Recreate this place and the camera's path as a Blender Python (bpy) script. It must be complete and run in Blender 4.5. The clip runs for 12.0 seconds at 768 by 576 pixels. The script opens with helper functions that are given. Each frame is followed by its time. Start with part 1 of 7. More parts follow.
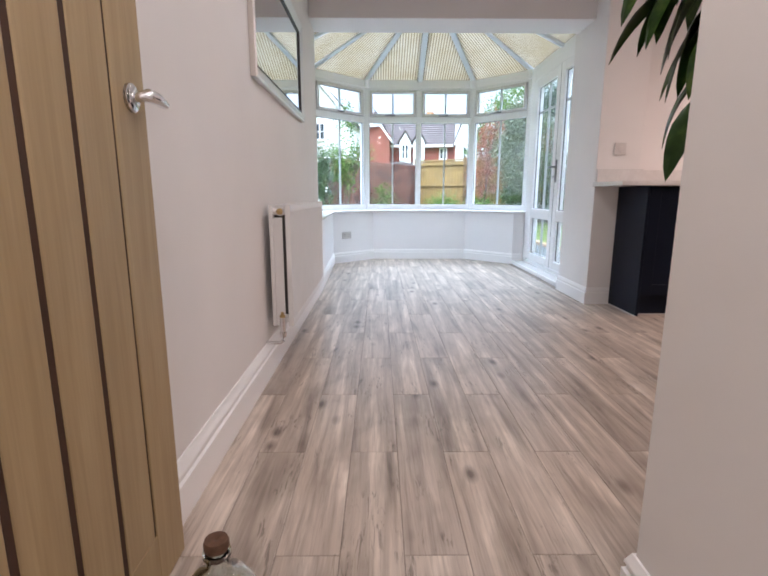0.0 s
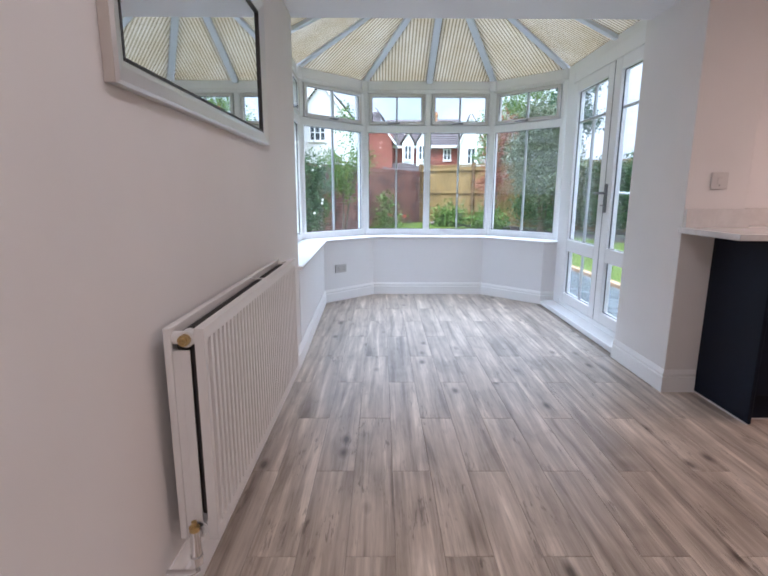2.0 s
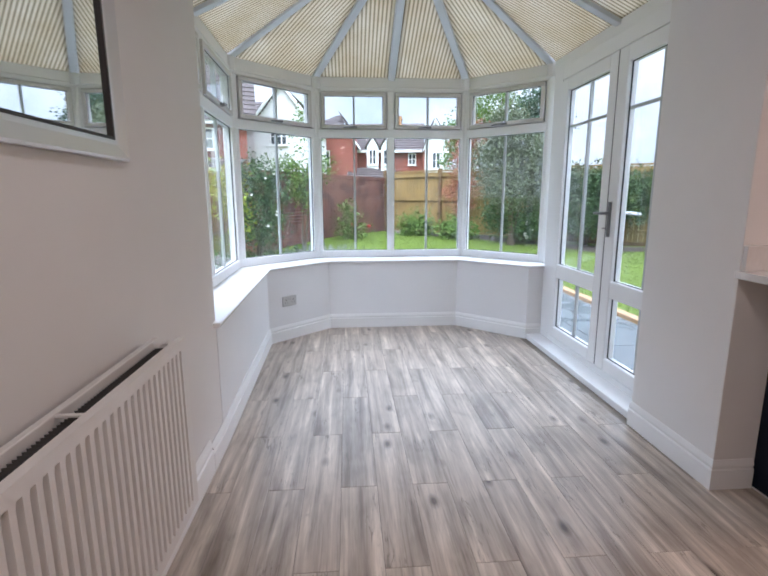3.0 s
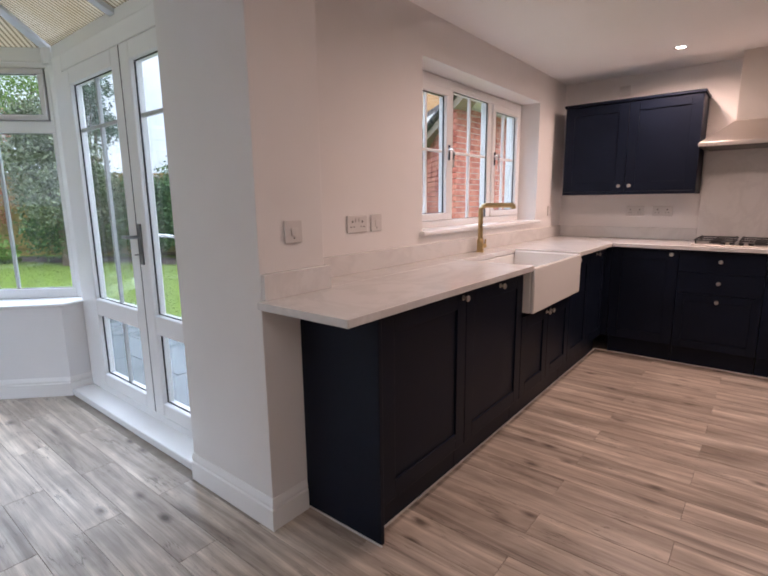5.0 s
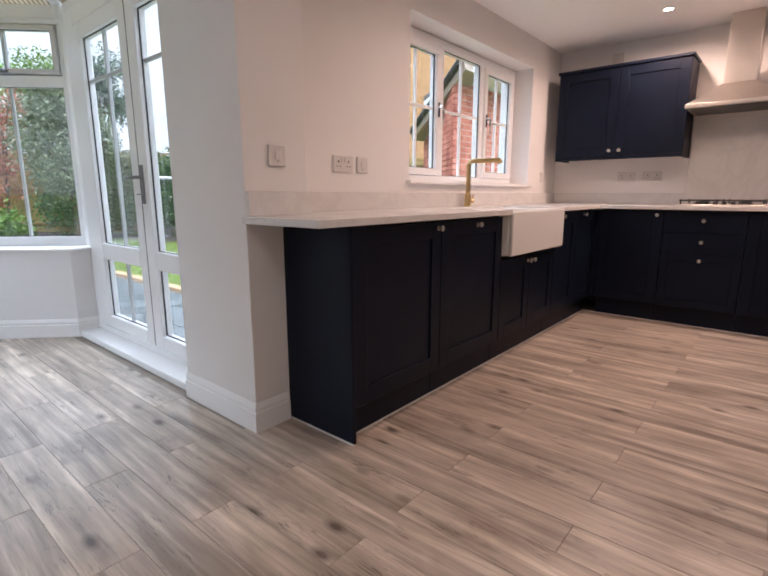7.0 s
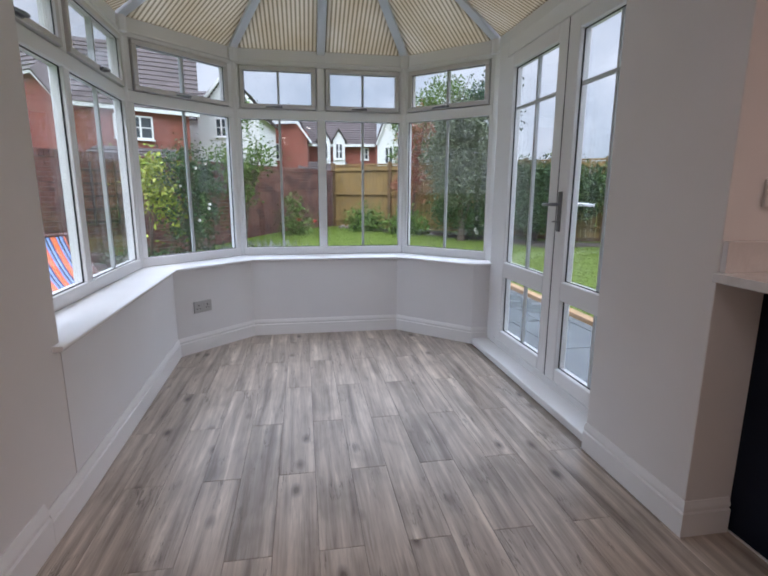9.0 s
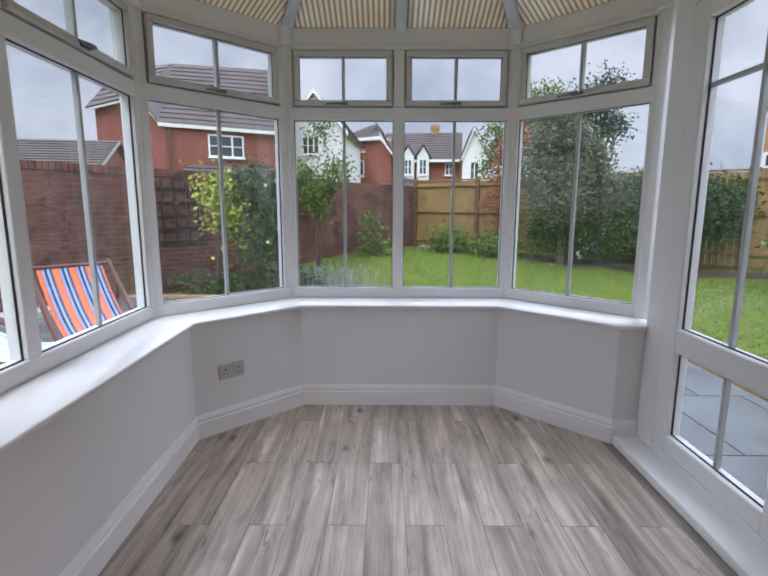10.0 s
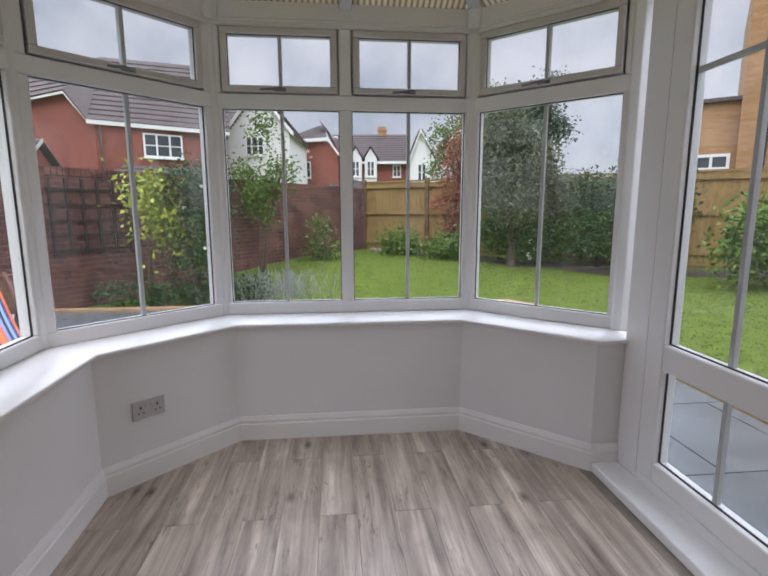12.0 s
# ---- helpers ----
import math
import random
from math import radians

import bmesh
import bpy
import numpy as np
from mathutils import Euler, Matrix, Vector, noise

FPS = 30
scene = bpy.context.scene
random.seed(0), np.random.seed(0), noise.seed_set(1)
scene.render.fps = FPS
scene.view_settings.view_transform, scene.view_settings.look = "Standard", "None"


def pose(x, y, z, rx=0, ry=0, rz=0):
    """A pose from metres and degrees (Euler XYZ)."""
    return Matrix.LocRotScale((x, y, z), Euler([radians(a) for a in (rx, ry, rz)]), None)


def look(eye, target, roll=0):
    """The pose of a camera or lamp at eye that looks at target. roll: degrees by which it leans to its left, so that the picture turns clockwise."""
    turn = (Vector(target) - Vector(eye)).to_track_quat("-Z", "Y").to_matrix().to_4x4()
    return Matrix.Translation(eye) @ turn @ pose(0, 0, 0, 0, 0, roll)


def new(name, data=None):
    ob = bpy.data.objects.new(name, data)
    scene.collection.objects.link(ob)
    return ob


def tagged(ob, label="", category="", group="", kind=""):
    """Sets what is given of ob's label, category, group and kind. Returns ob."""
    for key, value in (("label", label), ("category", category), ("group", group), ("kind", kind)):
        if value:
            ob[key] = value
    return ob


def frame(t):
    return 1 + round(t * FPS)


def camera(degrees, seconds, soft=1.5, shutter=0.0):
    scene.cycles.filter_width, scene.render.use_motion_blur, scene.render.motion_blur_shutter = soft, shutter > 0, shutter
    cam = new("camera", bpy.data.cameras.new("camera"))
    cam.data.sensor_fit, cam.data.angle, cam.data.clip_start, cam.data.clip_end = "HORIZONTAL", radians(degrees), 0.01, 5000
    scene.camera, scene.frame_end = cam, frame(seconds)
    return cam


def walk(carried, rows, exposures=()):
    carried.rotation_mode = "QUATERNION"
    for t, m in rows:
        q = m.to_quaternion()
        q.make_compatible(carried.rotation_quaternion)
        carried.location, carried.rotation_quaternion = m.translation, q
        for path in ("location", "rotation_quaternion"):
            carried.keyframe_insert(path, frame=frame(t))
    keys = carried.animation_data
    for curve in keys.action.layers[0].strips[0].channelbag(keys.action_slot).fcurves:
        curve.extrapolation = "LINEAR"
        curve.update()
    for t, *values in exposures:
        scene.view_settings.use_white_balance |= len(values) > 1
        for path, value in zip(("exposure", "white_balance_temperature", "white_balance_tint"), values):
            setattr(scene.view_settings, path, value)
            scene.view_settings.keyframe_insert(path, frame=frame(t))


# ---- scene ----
cam = camera(77.7, 12.0, soft=1.9)
PATH = [
    (0, (0.063, 0.074, 0.843), (0.082, 2.036, 0.458), 0.1),
    (0.2, (0.070, 0.098, 0.916), (0.090, 2.062, 0.54), 0.0),
    (0.5, (0.077, 0.114, 1.021), (0.099, 2.076, 0.632), 0.1),
    (1, (0.098, 0.376, 0.982), (0.111, 2.337, 0.586), 0.2),
    (1.5, (0.1, 0.753, 1.029), (0.109, 2.714, 0.634), 0.2),
    (2, (0.077, 1.17, 1.106), (0.087, 3.132, 0.717), 0.2),
    (2.5, (0.06, 1.592, 1.173), (0.07, 3.556, 0.79), 0.1),
    (2.7, (0.092, 1.775, 1.195), (0.126, 3.739, 0.816), 0.0),
    (4.5, (0.561, 2.405, 1.257), (1.826, 3.915, 0.905), -0.7),
    (5, (0.633, 2.301, 1.291), (2.165, 3.536, 0.931), -0.7),
    (5.5, (0.668, 2.189, 1.305), (2.376, 3.161, 0.933), -0.5),
    (6, (0.668, 2.143, 1.278), (2.453, 2.962, 0.899), -0.3),
    (6.5, (0.63, 2.117, 1.098), (2.367, 3.03, 0.711), 0.0),
    (7, (0.567, 2.06, 1.019), (2.066, 3.326, 0.634), -0.0),
    (7.5, (0.416, 1.808, 1.197), (1.54, 3.419, 0.82), 0.1),
    (7.7, (0.381, 1.673, 1.211), (1.353, 3.38, 0.833), 0.2),
    (9.3, (0.428, 2.761, 1.167), (0.673, 4.709, 0.787), 0.1),
    (9.5, (0.455, 2.98, 1.166), (0.648, 4.938, 0.804), -0.0),
    (10, (0.501, 3.562, 1.225), (0.496, 5.534, 0.895), 0.2),
    (10.5, (0.423, 3.994, 1.3), (0.189, 5.952, 0.965), 0.3),
    (11, (0.352, 4.093, 1.349), (0.017, 6.038, 1.028), 0.4),
    (11.5, (0.48, 4.089, 1.341), (0.347, 6.057, 1.014), 0.1),
    (12, (0.509, 3.932, 1.227), (0.712, 5.896, 0.905), -0.1),
]
EXPOSURES = [(0.0, 1.25, 5380, 11), (1.0, 1.24, 5330, 12), (2.0, 0.9, 5300, 14), (2.5, 0.84, 5400, 14), (4.5, 0.56, 5600, 14), (5.0, 0.64, 5600, 14), (6.0, 1.0, 5650, 13), (7.0, 0.82, 5700, 13), (7.5, 0.58, 5650, 14), (9.5, -0.05, 5760, 18), (12.0, -0.19, 6150, 20)]
walk(cam, [(t, look(eye, target, roll)) for t, eye, target, roll in PATH], EXPOSURES)

# world: overcast sky with broken cloud
world = bpy.data.worlds.new("overcast_sky")
scene.world = world
world.use_nodes = True
wn, wl = world.node_tree.nodes, world.node_tree.links
wn.clear()
sky = wn.new("ShaderNodeTexSky")
sky.sky_type = 'NISHITA'
sky.sun_disc = False
sky.sun_elevation = radians(42)
sky.sun_rotation = radians(200)
sky.air_density, sky.dust_density = 1.0, 2.0
cloud = wn.new("ShaderNodeTexNoise")
cloud.inputs["Scale"].default_value = 4.2
cloud.inputs["Detail"].default_value = 6
cloud.inputs["Roughness"].default_value = 0.55
ramp = wn.new("ShaderNodeValToRGB")
ramp.color_ramp.elements[0].position, ramp.color_ramp.elements[1].position = 0.36, 0.62
ramp.color_ramp.elements[0].color = (5.7, 6.3, 6.9, 1)
ramp.color_ramp.elements[1].color = (9.8, 9.9, 10.0, 1)
blend = wn.new("ShaderNodeMix")
blend.data_type = 'RGBA'
blend.inputs[0].default_value = 0.86
# an overcast sky is some times brighter overhead than at the horizon
wtc, wsep, wmap = wn.new("ShaderNodeTexCoord"), wn.new("ShaderNodeSeparateXYZ"), wn.new("ShaderNodeMapRange")
wmap.interpolation_type = 'SMOOTHSTEP'
for key, val in (("From Min", 0.31), ("From Max", 0.62), ("To Min", 1.0), ("To Max", 4.8)):
    wmap.inputs[key].default_value = val
dome = wn.new("ShaderNodeVectorMath")
dome.operation = 'SCALE'
back = wn.new("ShaderNodeBackground")
back.inputs["Strength"].default_value = 0.1
wout = wn.new("ShaderNodeOutputWorld")
wl.new(cloud.outputs[0], ramp.inputs[0])
wl.new(sky.outputs[0], blend.inputs[6])
wl.new(ramp.outputs[0], blend.inputs[7])
wl.new(wtc.outputs["Generated"], wsep.inputs[0])
wl.new(wsep.outputs[2], wmap.inputs["Value"])
wl.new(blend.outputs[2], dome.inputs[0])
wl.new(wmap.outputs[0], dome.inputs["Scale"])
wl.new(dome.outputs[0], back.inputs[0])
wl.new(back.outputs[0], wout.inputs[0])

sun = new("sun", bpy.data.lights.new("sun", 'SUN'))
sun.data.energy, sun.data.angle, sun.data.color = 1.4, radians(30), (1.0, 0.96, 0.9)
sun.matrix_world = look((0, 0, 30), (0 + 8, 18, 0))
tagged(sun, kind="structure")


# warm downlights of the kitchen ceiling, plus unseen ones added over dining and hall
DOWNLIGHTS = [(x, y) for x in (4.77, 3.35, 1.95, 0.55) for y in (2.92, 1.925)] + [(0.06, 0.3), (0.06, -0.9)]
for dx, dy in DOWNLIGHTS:
    bulb = new("downlight_bulb", bpy.data.lights.new("downlight_bulb", 'SPOT'))
    bulb.data.energy, bulb.data.color = (37 if dx > 4 else 19 if dx > 3 else 2 if dx > 1 else 5 if dy > 2 else 9 if dy > 1 else 17), ((1.0, 0.66, 0.475) if dx > 1 else (1.0, 0.82, 0.68))
    bulb.data.spot_size, bulb.data.spot_blend, bulb.data.shadow_soft_size = radians(174), 0.6, 0.04
    bulb.matrix_world = look((dx, dy, 2.315), (dx, dy + 0.0001, 0))

# ---- materials ----


def shader(name):
    m = bpy.data.materials.new(name)
    m.use_nodes = True
    nodes, links = m.node_tree.nodes, m.node_tree.links
    return m, nodes, links, nodes["Principled BSDF"]


def coords(nodes, links, scale=(1, 1, 1), per_object=False, turn=(0, 0, 0)):
    tc, mp = nodes.new("ShaderNodeTexCoord"), nodes.new("ShaderNodeMapping")
    mp.inputs["Scale"].default_value = scale
    mp.inputs["Rotation"].default_value = turn
    links.new(tc.outputs["Object"], mp.inputs["Vector"])
    if per_object:
        info, mul = nodes.new("ShaderNodeObjectInfo"), nodes.new("ShaderNodeMath")
        mul.operation = 'MULTIPLY'
        mul.inputs[1].default_value = 37.0
        comb = nodes.new("ShaderNodeCombineXYZ")
        links.new(info.outputs["Random"], mul.inputs[0])
        for i in range(3):
            links.new(mul.outputs[0], comb.inputs[i])
        links.new(comb.outputs[0], mp.inputs["Location"])
    return mp.outputs[0]


def noise_tex(nodes, links, vec, scale, detail=4, rough=0.6, distort=0.0):
    n = nodes.new("ShaderNodeTexNoise")
    n.inputs["Scale"].default_value, n.inputs["Detail"].default_value = scale, detail
    n.inputs["Roughness"].default_value, n.inputs["Distortion"].default_value = rough, distort
    links.new(vec, n.inputs["Vector"])
    return n.outputs[0]


def ramp_of(nodes, links, fac, stops):
    r = nodes.new("ShaderNodeValToRGB")
    el = r.color_ramp.elements
    while len(el) < len(stops):
        el.new(0.5)
    for e, (p, c) in zip(el, stops):
        e.position, e.color = p, (*c, 1) if len(c) == 3 else c
    links.new(fac, r.inputs[0])
    return r.outputs[0]


def mixed(nodes, links, fac, a, b, mode='MIX'):
    m = nodes.new("ShaderNodeMix")
    m.data_type, m.blend_type = 'RGBA', mode
    for s, v in ((m.inputs[0], fac), (m.inputs[6], a), (m.inputs[7], b)):
        if isinstance(v, (int, float)):
            s.default_value = v
        elif isinstance(v, tuple):
            s.default_value = (*v, 1)
        else:
            links.new(v, s)
    return m.outputs[2]


def bumped(nodes, links, bsdf, height, strength=0.2, distance=0.002):
    b = nodes.new("ShaderNodeBump")
    b.inputs["Strength"].default_value, b.inputs["Distance"].default_value = strength, distance
    links.new(height, b.inputs["Height"])
    links.new(b.outputs[0], bsdf.inputs["Normal"])


def surface(name, colour, rough=0.5, metal=0.0, vary=0.12, scale=3.0, fine=120.0, relief=0.1, coat=0.0, per_object=False, rough_vary=0.1):
    """A plain painted, moulded or metal surface with two scales of variation."""
    m, nodes, links, b = shader(name)
    vec = coords(nodes, links, per_object=per_object)
    big = noise_tex(nodes, links, vec, scale, 4)
    small = noise_tex(nodes, links, vec, fine, 3)
    dark = tuple(c * (1 - vary) for c in colour)
    light = tuple(min(1, c * (1 + vary * 0.6)) for c in colour)
    links.new(ramp_of(nodes, links, big, [(0.3, dark), (0.7, light)]), b.inputs["Base Color"])
    mr = nodes.new("ShaderNodeMapRange")
    mr.inputs["To Min"].default_value, mr.inputs["To Max"].default_value = max(0.02, rough - rough_vary), min(1, rough + rough_vary)
    links.new(big, mr.inputs["Value"])
    links.new(mr.outputs[0], b.inputs["Roughness"])
    b.inputs["Metallic"].default_value = metal
    b.inputs["Coat Weight"].default_value = coat
    if relief:
        bumped(nodes, links, b, small, relief, 0.001)
    return m


def wood_tile():
    """Wood-look porcelain: broad pale and dark streaks along the plank, faint grain, small knots with a halo."""
    m, nodes, links, b = shader("wood_look_porcelain")
    vec = coords(nodes, links, (13.0, 0.80, 1.0), per_object=True)
    wide = noise_tex(nodes, links, vec, 1.5, 5, 0.58, 0.45)
    vec2 = coords(nodes, links, (62.0, 2.2, 1.0), per_object=True)
    grain = noise_tex(nodes, links, vec2, 1.5, 4, 0.6, 1.2)
    vec3 = coords(nodes, links, (2.6, 1.3, 1.0), per_object=True)
    cloudy = noise_tex(nodes, links, vec3, 2.0, 3, 0.6, 0.4)
    vec4 = coords(nodes, links, (9.0, 4.2, 1.0), per_object=True)
    cells = nodes.new("ShaderNodeTexVoronoi")
    cells.inputs["Scale"].default_value = 1.0
    links.new(vec4, cells.inputs["Vector"])
    info = nodes.new("ShaderNodeObjectInfo")
    tone = ramp_of(nodes, links, info.outputs["Random"], [(0.0, (0.89, 0.89, 0.895)), (0.35, (0.97, 0.967, 0.965)), (0.7, (1.02, 1.02, 1.02)), (1.0, (1.10, 1.098, 1.095))])
    broad = ramp_of(nodes, links, wide, [(0.30, (0.25, 0.203, 0.166)), (0.42, (0.405, 0.338, 0.279)), (0.52, (0.495, 0.42, 0.352)), (0.60, (0.61, 0.527, 0.446)), (0.71, (0.80, 0.71, 0.615))])
    fine = ramp_of(nodes, links, grain, [(0.28, (0.72, 0.71, 0.70)), (0.45, (0.97, 0.97, 0.97)), (0.62, (1.04, 1.04, 1.04)), (0.75, (1.12, 1.12, 1.12))])
    c = mixed(nodes, links, 1.0, broad, fine, 'MULTIPLY')
    c = mixed(nodes, links, 1.0, c, tone, 'MULTIPLY')
    smudge = ramp_of(nodes, links, cloudy, [(0.36, (0.80, 0.79, 0.78)), (0.52, (1.0, 1.0, 1.0)), (0.7, (1.10, 1.10, 1.10))])
    c = mixed(nodes, links, 1.0, c, smudge, 'MULTIPLY')
    # scattered patches of open dark grain
    marks = noise_tex(nodes, links, coords(nodes, links, (42.0, 5.0, 1.0), per_object=True), 1.6, 3, 0.6, 1.6)
    open_grain = ramp_of(nodes, links, marks, [(0.55, (1, 1, 1)), (0.63, (0.55, 0.54, 0.53))])
    where = ramp_of(nodes, links, noise_tex(nodes, links, coords(nodes, links, (7.0, 3.0, 1.0), per_object=True), 1.3, 2), [(0.54, (0, 0, 0)), (0.62, (1, 1, 1))])
    c = mixed(nodes, links, 1.0, c, mixed(nodes, links, where, (1, 1, 1), open_grain), 'MULTIPLY')
    sep = nodes.new("ShaderNodeSeparateColor")
    links.new(cells.outputs["Color"], sep.inputs[0])
    chosen = ramp_of(nodes, links, sep.outputs[0], [(0.52, (0, 0, 0)), (0.60, (1, 1, 1))])
    spot = ramp_of(nodes, links, cells.outputs["Distance"], [(0.07, (0.30, 0.28, 0.27)), (0.12, (0.58, 0.56, 0.55)), (0.24, (1, 1, 1))])
    c = mixed(nodes, links, 1.0, c, mixed(nodes, links, chosen, (1, 1, 1), spot), 'MULTIPLY')
    links.new(c, b.inputs["Base Color"])
    mr = nodes.new("ShaderNodeMapRange")
    mr.inputs["To Min"].default_value, mr.inputs["To Max"].default_value = 0.26, 0.44
    links.new(grain, mr.inputs["Value"])
    links.new(mr.outputs[0], b.inputs["Roughness"])
    bumped(nodes, links, b, grain, 0.12, 0.0012)
    return m


def oak(along=(14.0, 14.0, 0.8)):
    m, nodes, links, b = shader("oak_veneer")
    vec = coords(nodes, links, along)
    a = noise_tex(nodes, links, vec, 2.0, 5, 0.6, 0.6)
    vec2 = coords(nodes, links, (160, 160, 4))
    f = noise_tex(nodes, links, vec2, 1.0, 3, 0.6)
    c = ramp_of(nodes, links, a, [(0.3, (0.335, 0.238, 0.115)), (0.55, (0.39, 0.285, 0.146)), (0.75, (0.43, 0.322, 0.172))])
    g = ramp_of(nodes, links, f, [(0.35, (0.93, 0.92, 0.91)), (0.6, (1.02, 1.02, 1.02))])
    links.new(mixed(nodes, links, 1.0, c, g, 'MULTIPLY'), b.inputs["Base Color"])
    b.inputs["Roughness"].default_value = 0.42
    bumped(nodes, links, b, f, 0.12, 0.001)
    return m


def brick_mat(name, dark, mid, light, rough=0.9):
    m, nodes, links, b = shader(name)
    info = nodes.new("ShaderNodeObjectInfo")
    vec = coords(nodes, links)
    cells = nodes.new("ShaderNodeTexVoronoi")
    cells.inputs["Scale"].default_value = 5.0
    links.new(vec, cells.inputs["Vector"])
    sep = nodes.new("ShaderNodeSeparateColor")
    links.new(cells.outputs["Color"], sep.inputs[0])
    pick = nodes.new("ShaderNodeMath")
    pick.operation = 'ADD'
    links.new(sep.outputs[0], pick.inputs[0])
    links.new(info.outputs["Random"], pick.inputs[1])
    fr = nodes.new("ShaderNodeMath")
    fr.operation = 'FRACT'
    links.new(pick.outputs[0], fr.inputs[0])
    c = ramp_of(nodes, links, fr.outputs[0], [(0.0, dark), (0.45, mid), (1.0, light)])
    grime = noise_tex(nodes, links, vec, 1.3, 4)
    g = ramp_of(nodes, links, grime, [(0.3, (0.86, 0.85, 0.84)), (0.65, (1.04, 1.04, 1.04))])
    links.new(mixed(nodes, links, 1.0, c, g, 'MULTIPLY'), b.inputs["Base Color"])
    b.inputs["Roughness"].default_value = rough
    bumped(nodes, links, b, noise_tex(nodes, links, vec, 160, 3), 0.4, 0.003)
    return m


def courses(name, brick, brick2, mortar, w=0.225, h=0.075):
    """Brickwork of far walls: bricks in bond with mortar lines, set by wall coordinates (x along, z up)."""
    m, nodes, links, b = shader(name)
    tc, sep, comb = nodes.new("ShaderNodeTexCoord"), nodes.new("ShaderNodeSeparateXYZ"), nodes.new("ShaderNodeCombineXYZ")
    add = nodes.new("ShaderNodeMath")
    links.new(tc.outputs["Object"], sep.inputs[0])
    links.new(sep.outputs[0], add.inputs[0])
    links.new(sep.outputs[1], add.inputs[1])
    links.new(add.outputs[0], comb.inputs[0])
    links.new(sep.outputs[2], comb.inputs[1])
    t = nodes.new("ShaderNodeTexBrick")
    links.new(comb.outputs[0], t.inputs["Vector"])
    t.inputs["Color1"].default_value, t.inputs["Color2"].default_value, t.inputs["Mortar"].default_value = (*brick, 1), (*brick2, 1), (*mortar, 1)
    t.inputs["Scale"].default_value = 1.0
    t.inputs["Brick Width"].default_value, t.inputs["Row Height"].default_value = w, h
    t.inputs["Mortar Size"].default_value = 0.006
    g = noise_tex(nodes, links, comb.outputs[0], 0.9, 4)
    gr = ramp_of(nodes, links, g, [(0.3, (0.8, 0.78, 0.76)), (0.7, (1.06, 1.06, 1.06))])
    links.new(mixed(nodes, links, 1.0, t.outputs[0], gr, 'MULTIPLY'), b.inputs["Base Color"])
    b.inputs["Roughness"].default_value = 0.9
    return m


def glass_pane():
    m, nodes, links, b = shader("window_glass")
    nodes.remove(b)
    tr, gl, mx = nodes.new("ShaderNodeBsdfTransparent"), nodes.new("ShaderNodeBsdfGlossy"), nodes.new("ShaderNodeMixShader")
    gl.inputs["Roughness"].default_value = 0.0
    tr.inputs[0].default_value = (0.96, 0.975, 0.97, 1)
    lw, pw, mu = nodes.new("ShaderNodeLayerWeight"), nodes.new("ShaderNodeMath"), nodes.new("ShaderNodeMath")
    pw.operation, mu.operation = 'POWER', 'MULTIPLY_ADD'
    pw.inputs[1].default_value = 4.5
    mu.inputs[1].default_value, mu.inputs[2].default_value = 0.8, 0.03
    links.new(lw.outputs["Facing"], pw.inputs[0])
    links.new(pw.outputs[0], mu.inputs[0])
    links.new(mu.outputs[0], mx.inputs[0])
    links.new(tr.outputs[0], mx.inputs[1])
    links.new(gl.outputs[0], mx.inputs[2])
    # dried rain and wiping marks
    smear = noise_tex(nodes, links, coords(nodes, links, (6.0, 6.0, 0.9)), 1.0, 4, 0.6, 0.5)
    film, veil = nodes.new("ShaderNodeBsdfTranslucent"), nodes.new("ShaderNodeMixShader")
    film.inputs[0].default_value = (0.85, 0.87, 0.88, 1)
    links.new(ramp_of(nodes, links, smear, [(0.52, (0.003, 0.003, 0.003)), (0.64, (0.014, 0.014, 0.014)), (0.78, (0.07, 0.07, 0.07))]), veil.inputs[0])
    links.new(mx.outputs[0], veil.inputs[1])
    links.new(film.outputs[0], veil.inputs[2])
    links.new(veil.outputs[0], nodes["Material Output"].inputs[0])
    return m


def bottle_glass():
    m, nodes, links, b = shader("bottle_glass")
    b.inputs["Base Color"].default_value = (0.9, 0.95, 0.94, 1)
    b.inputs["Roughness"].default_value = 0.02
    b.inputs["Transmission Weight"].default_value = 1.0
    b.inputs["IOR"].default_value = 1.48
    return m


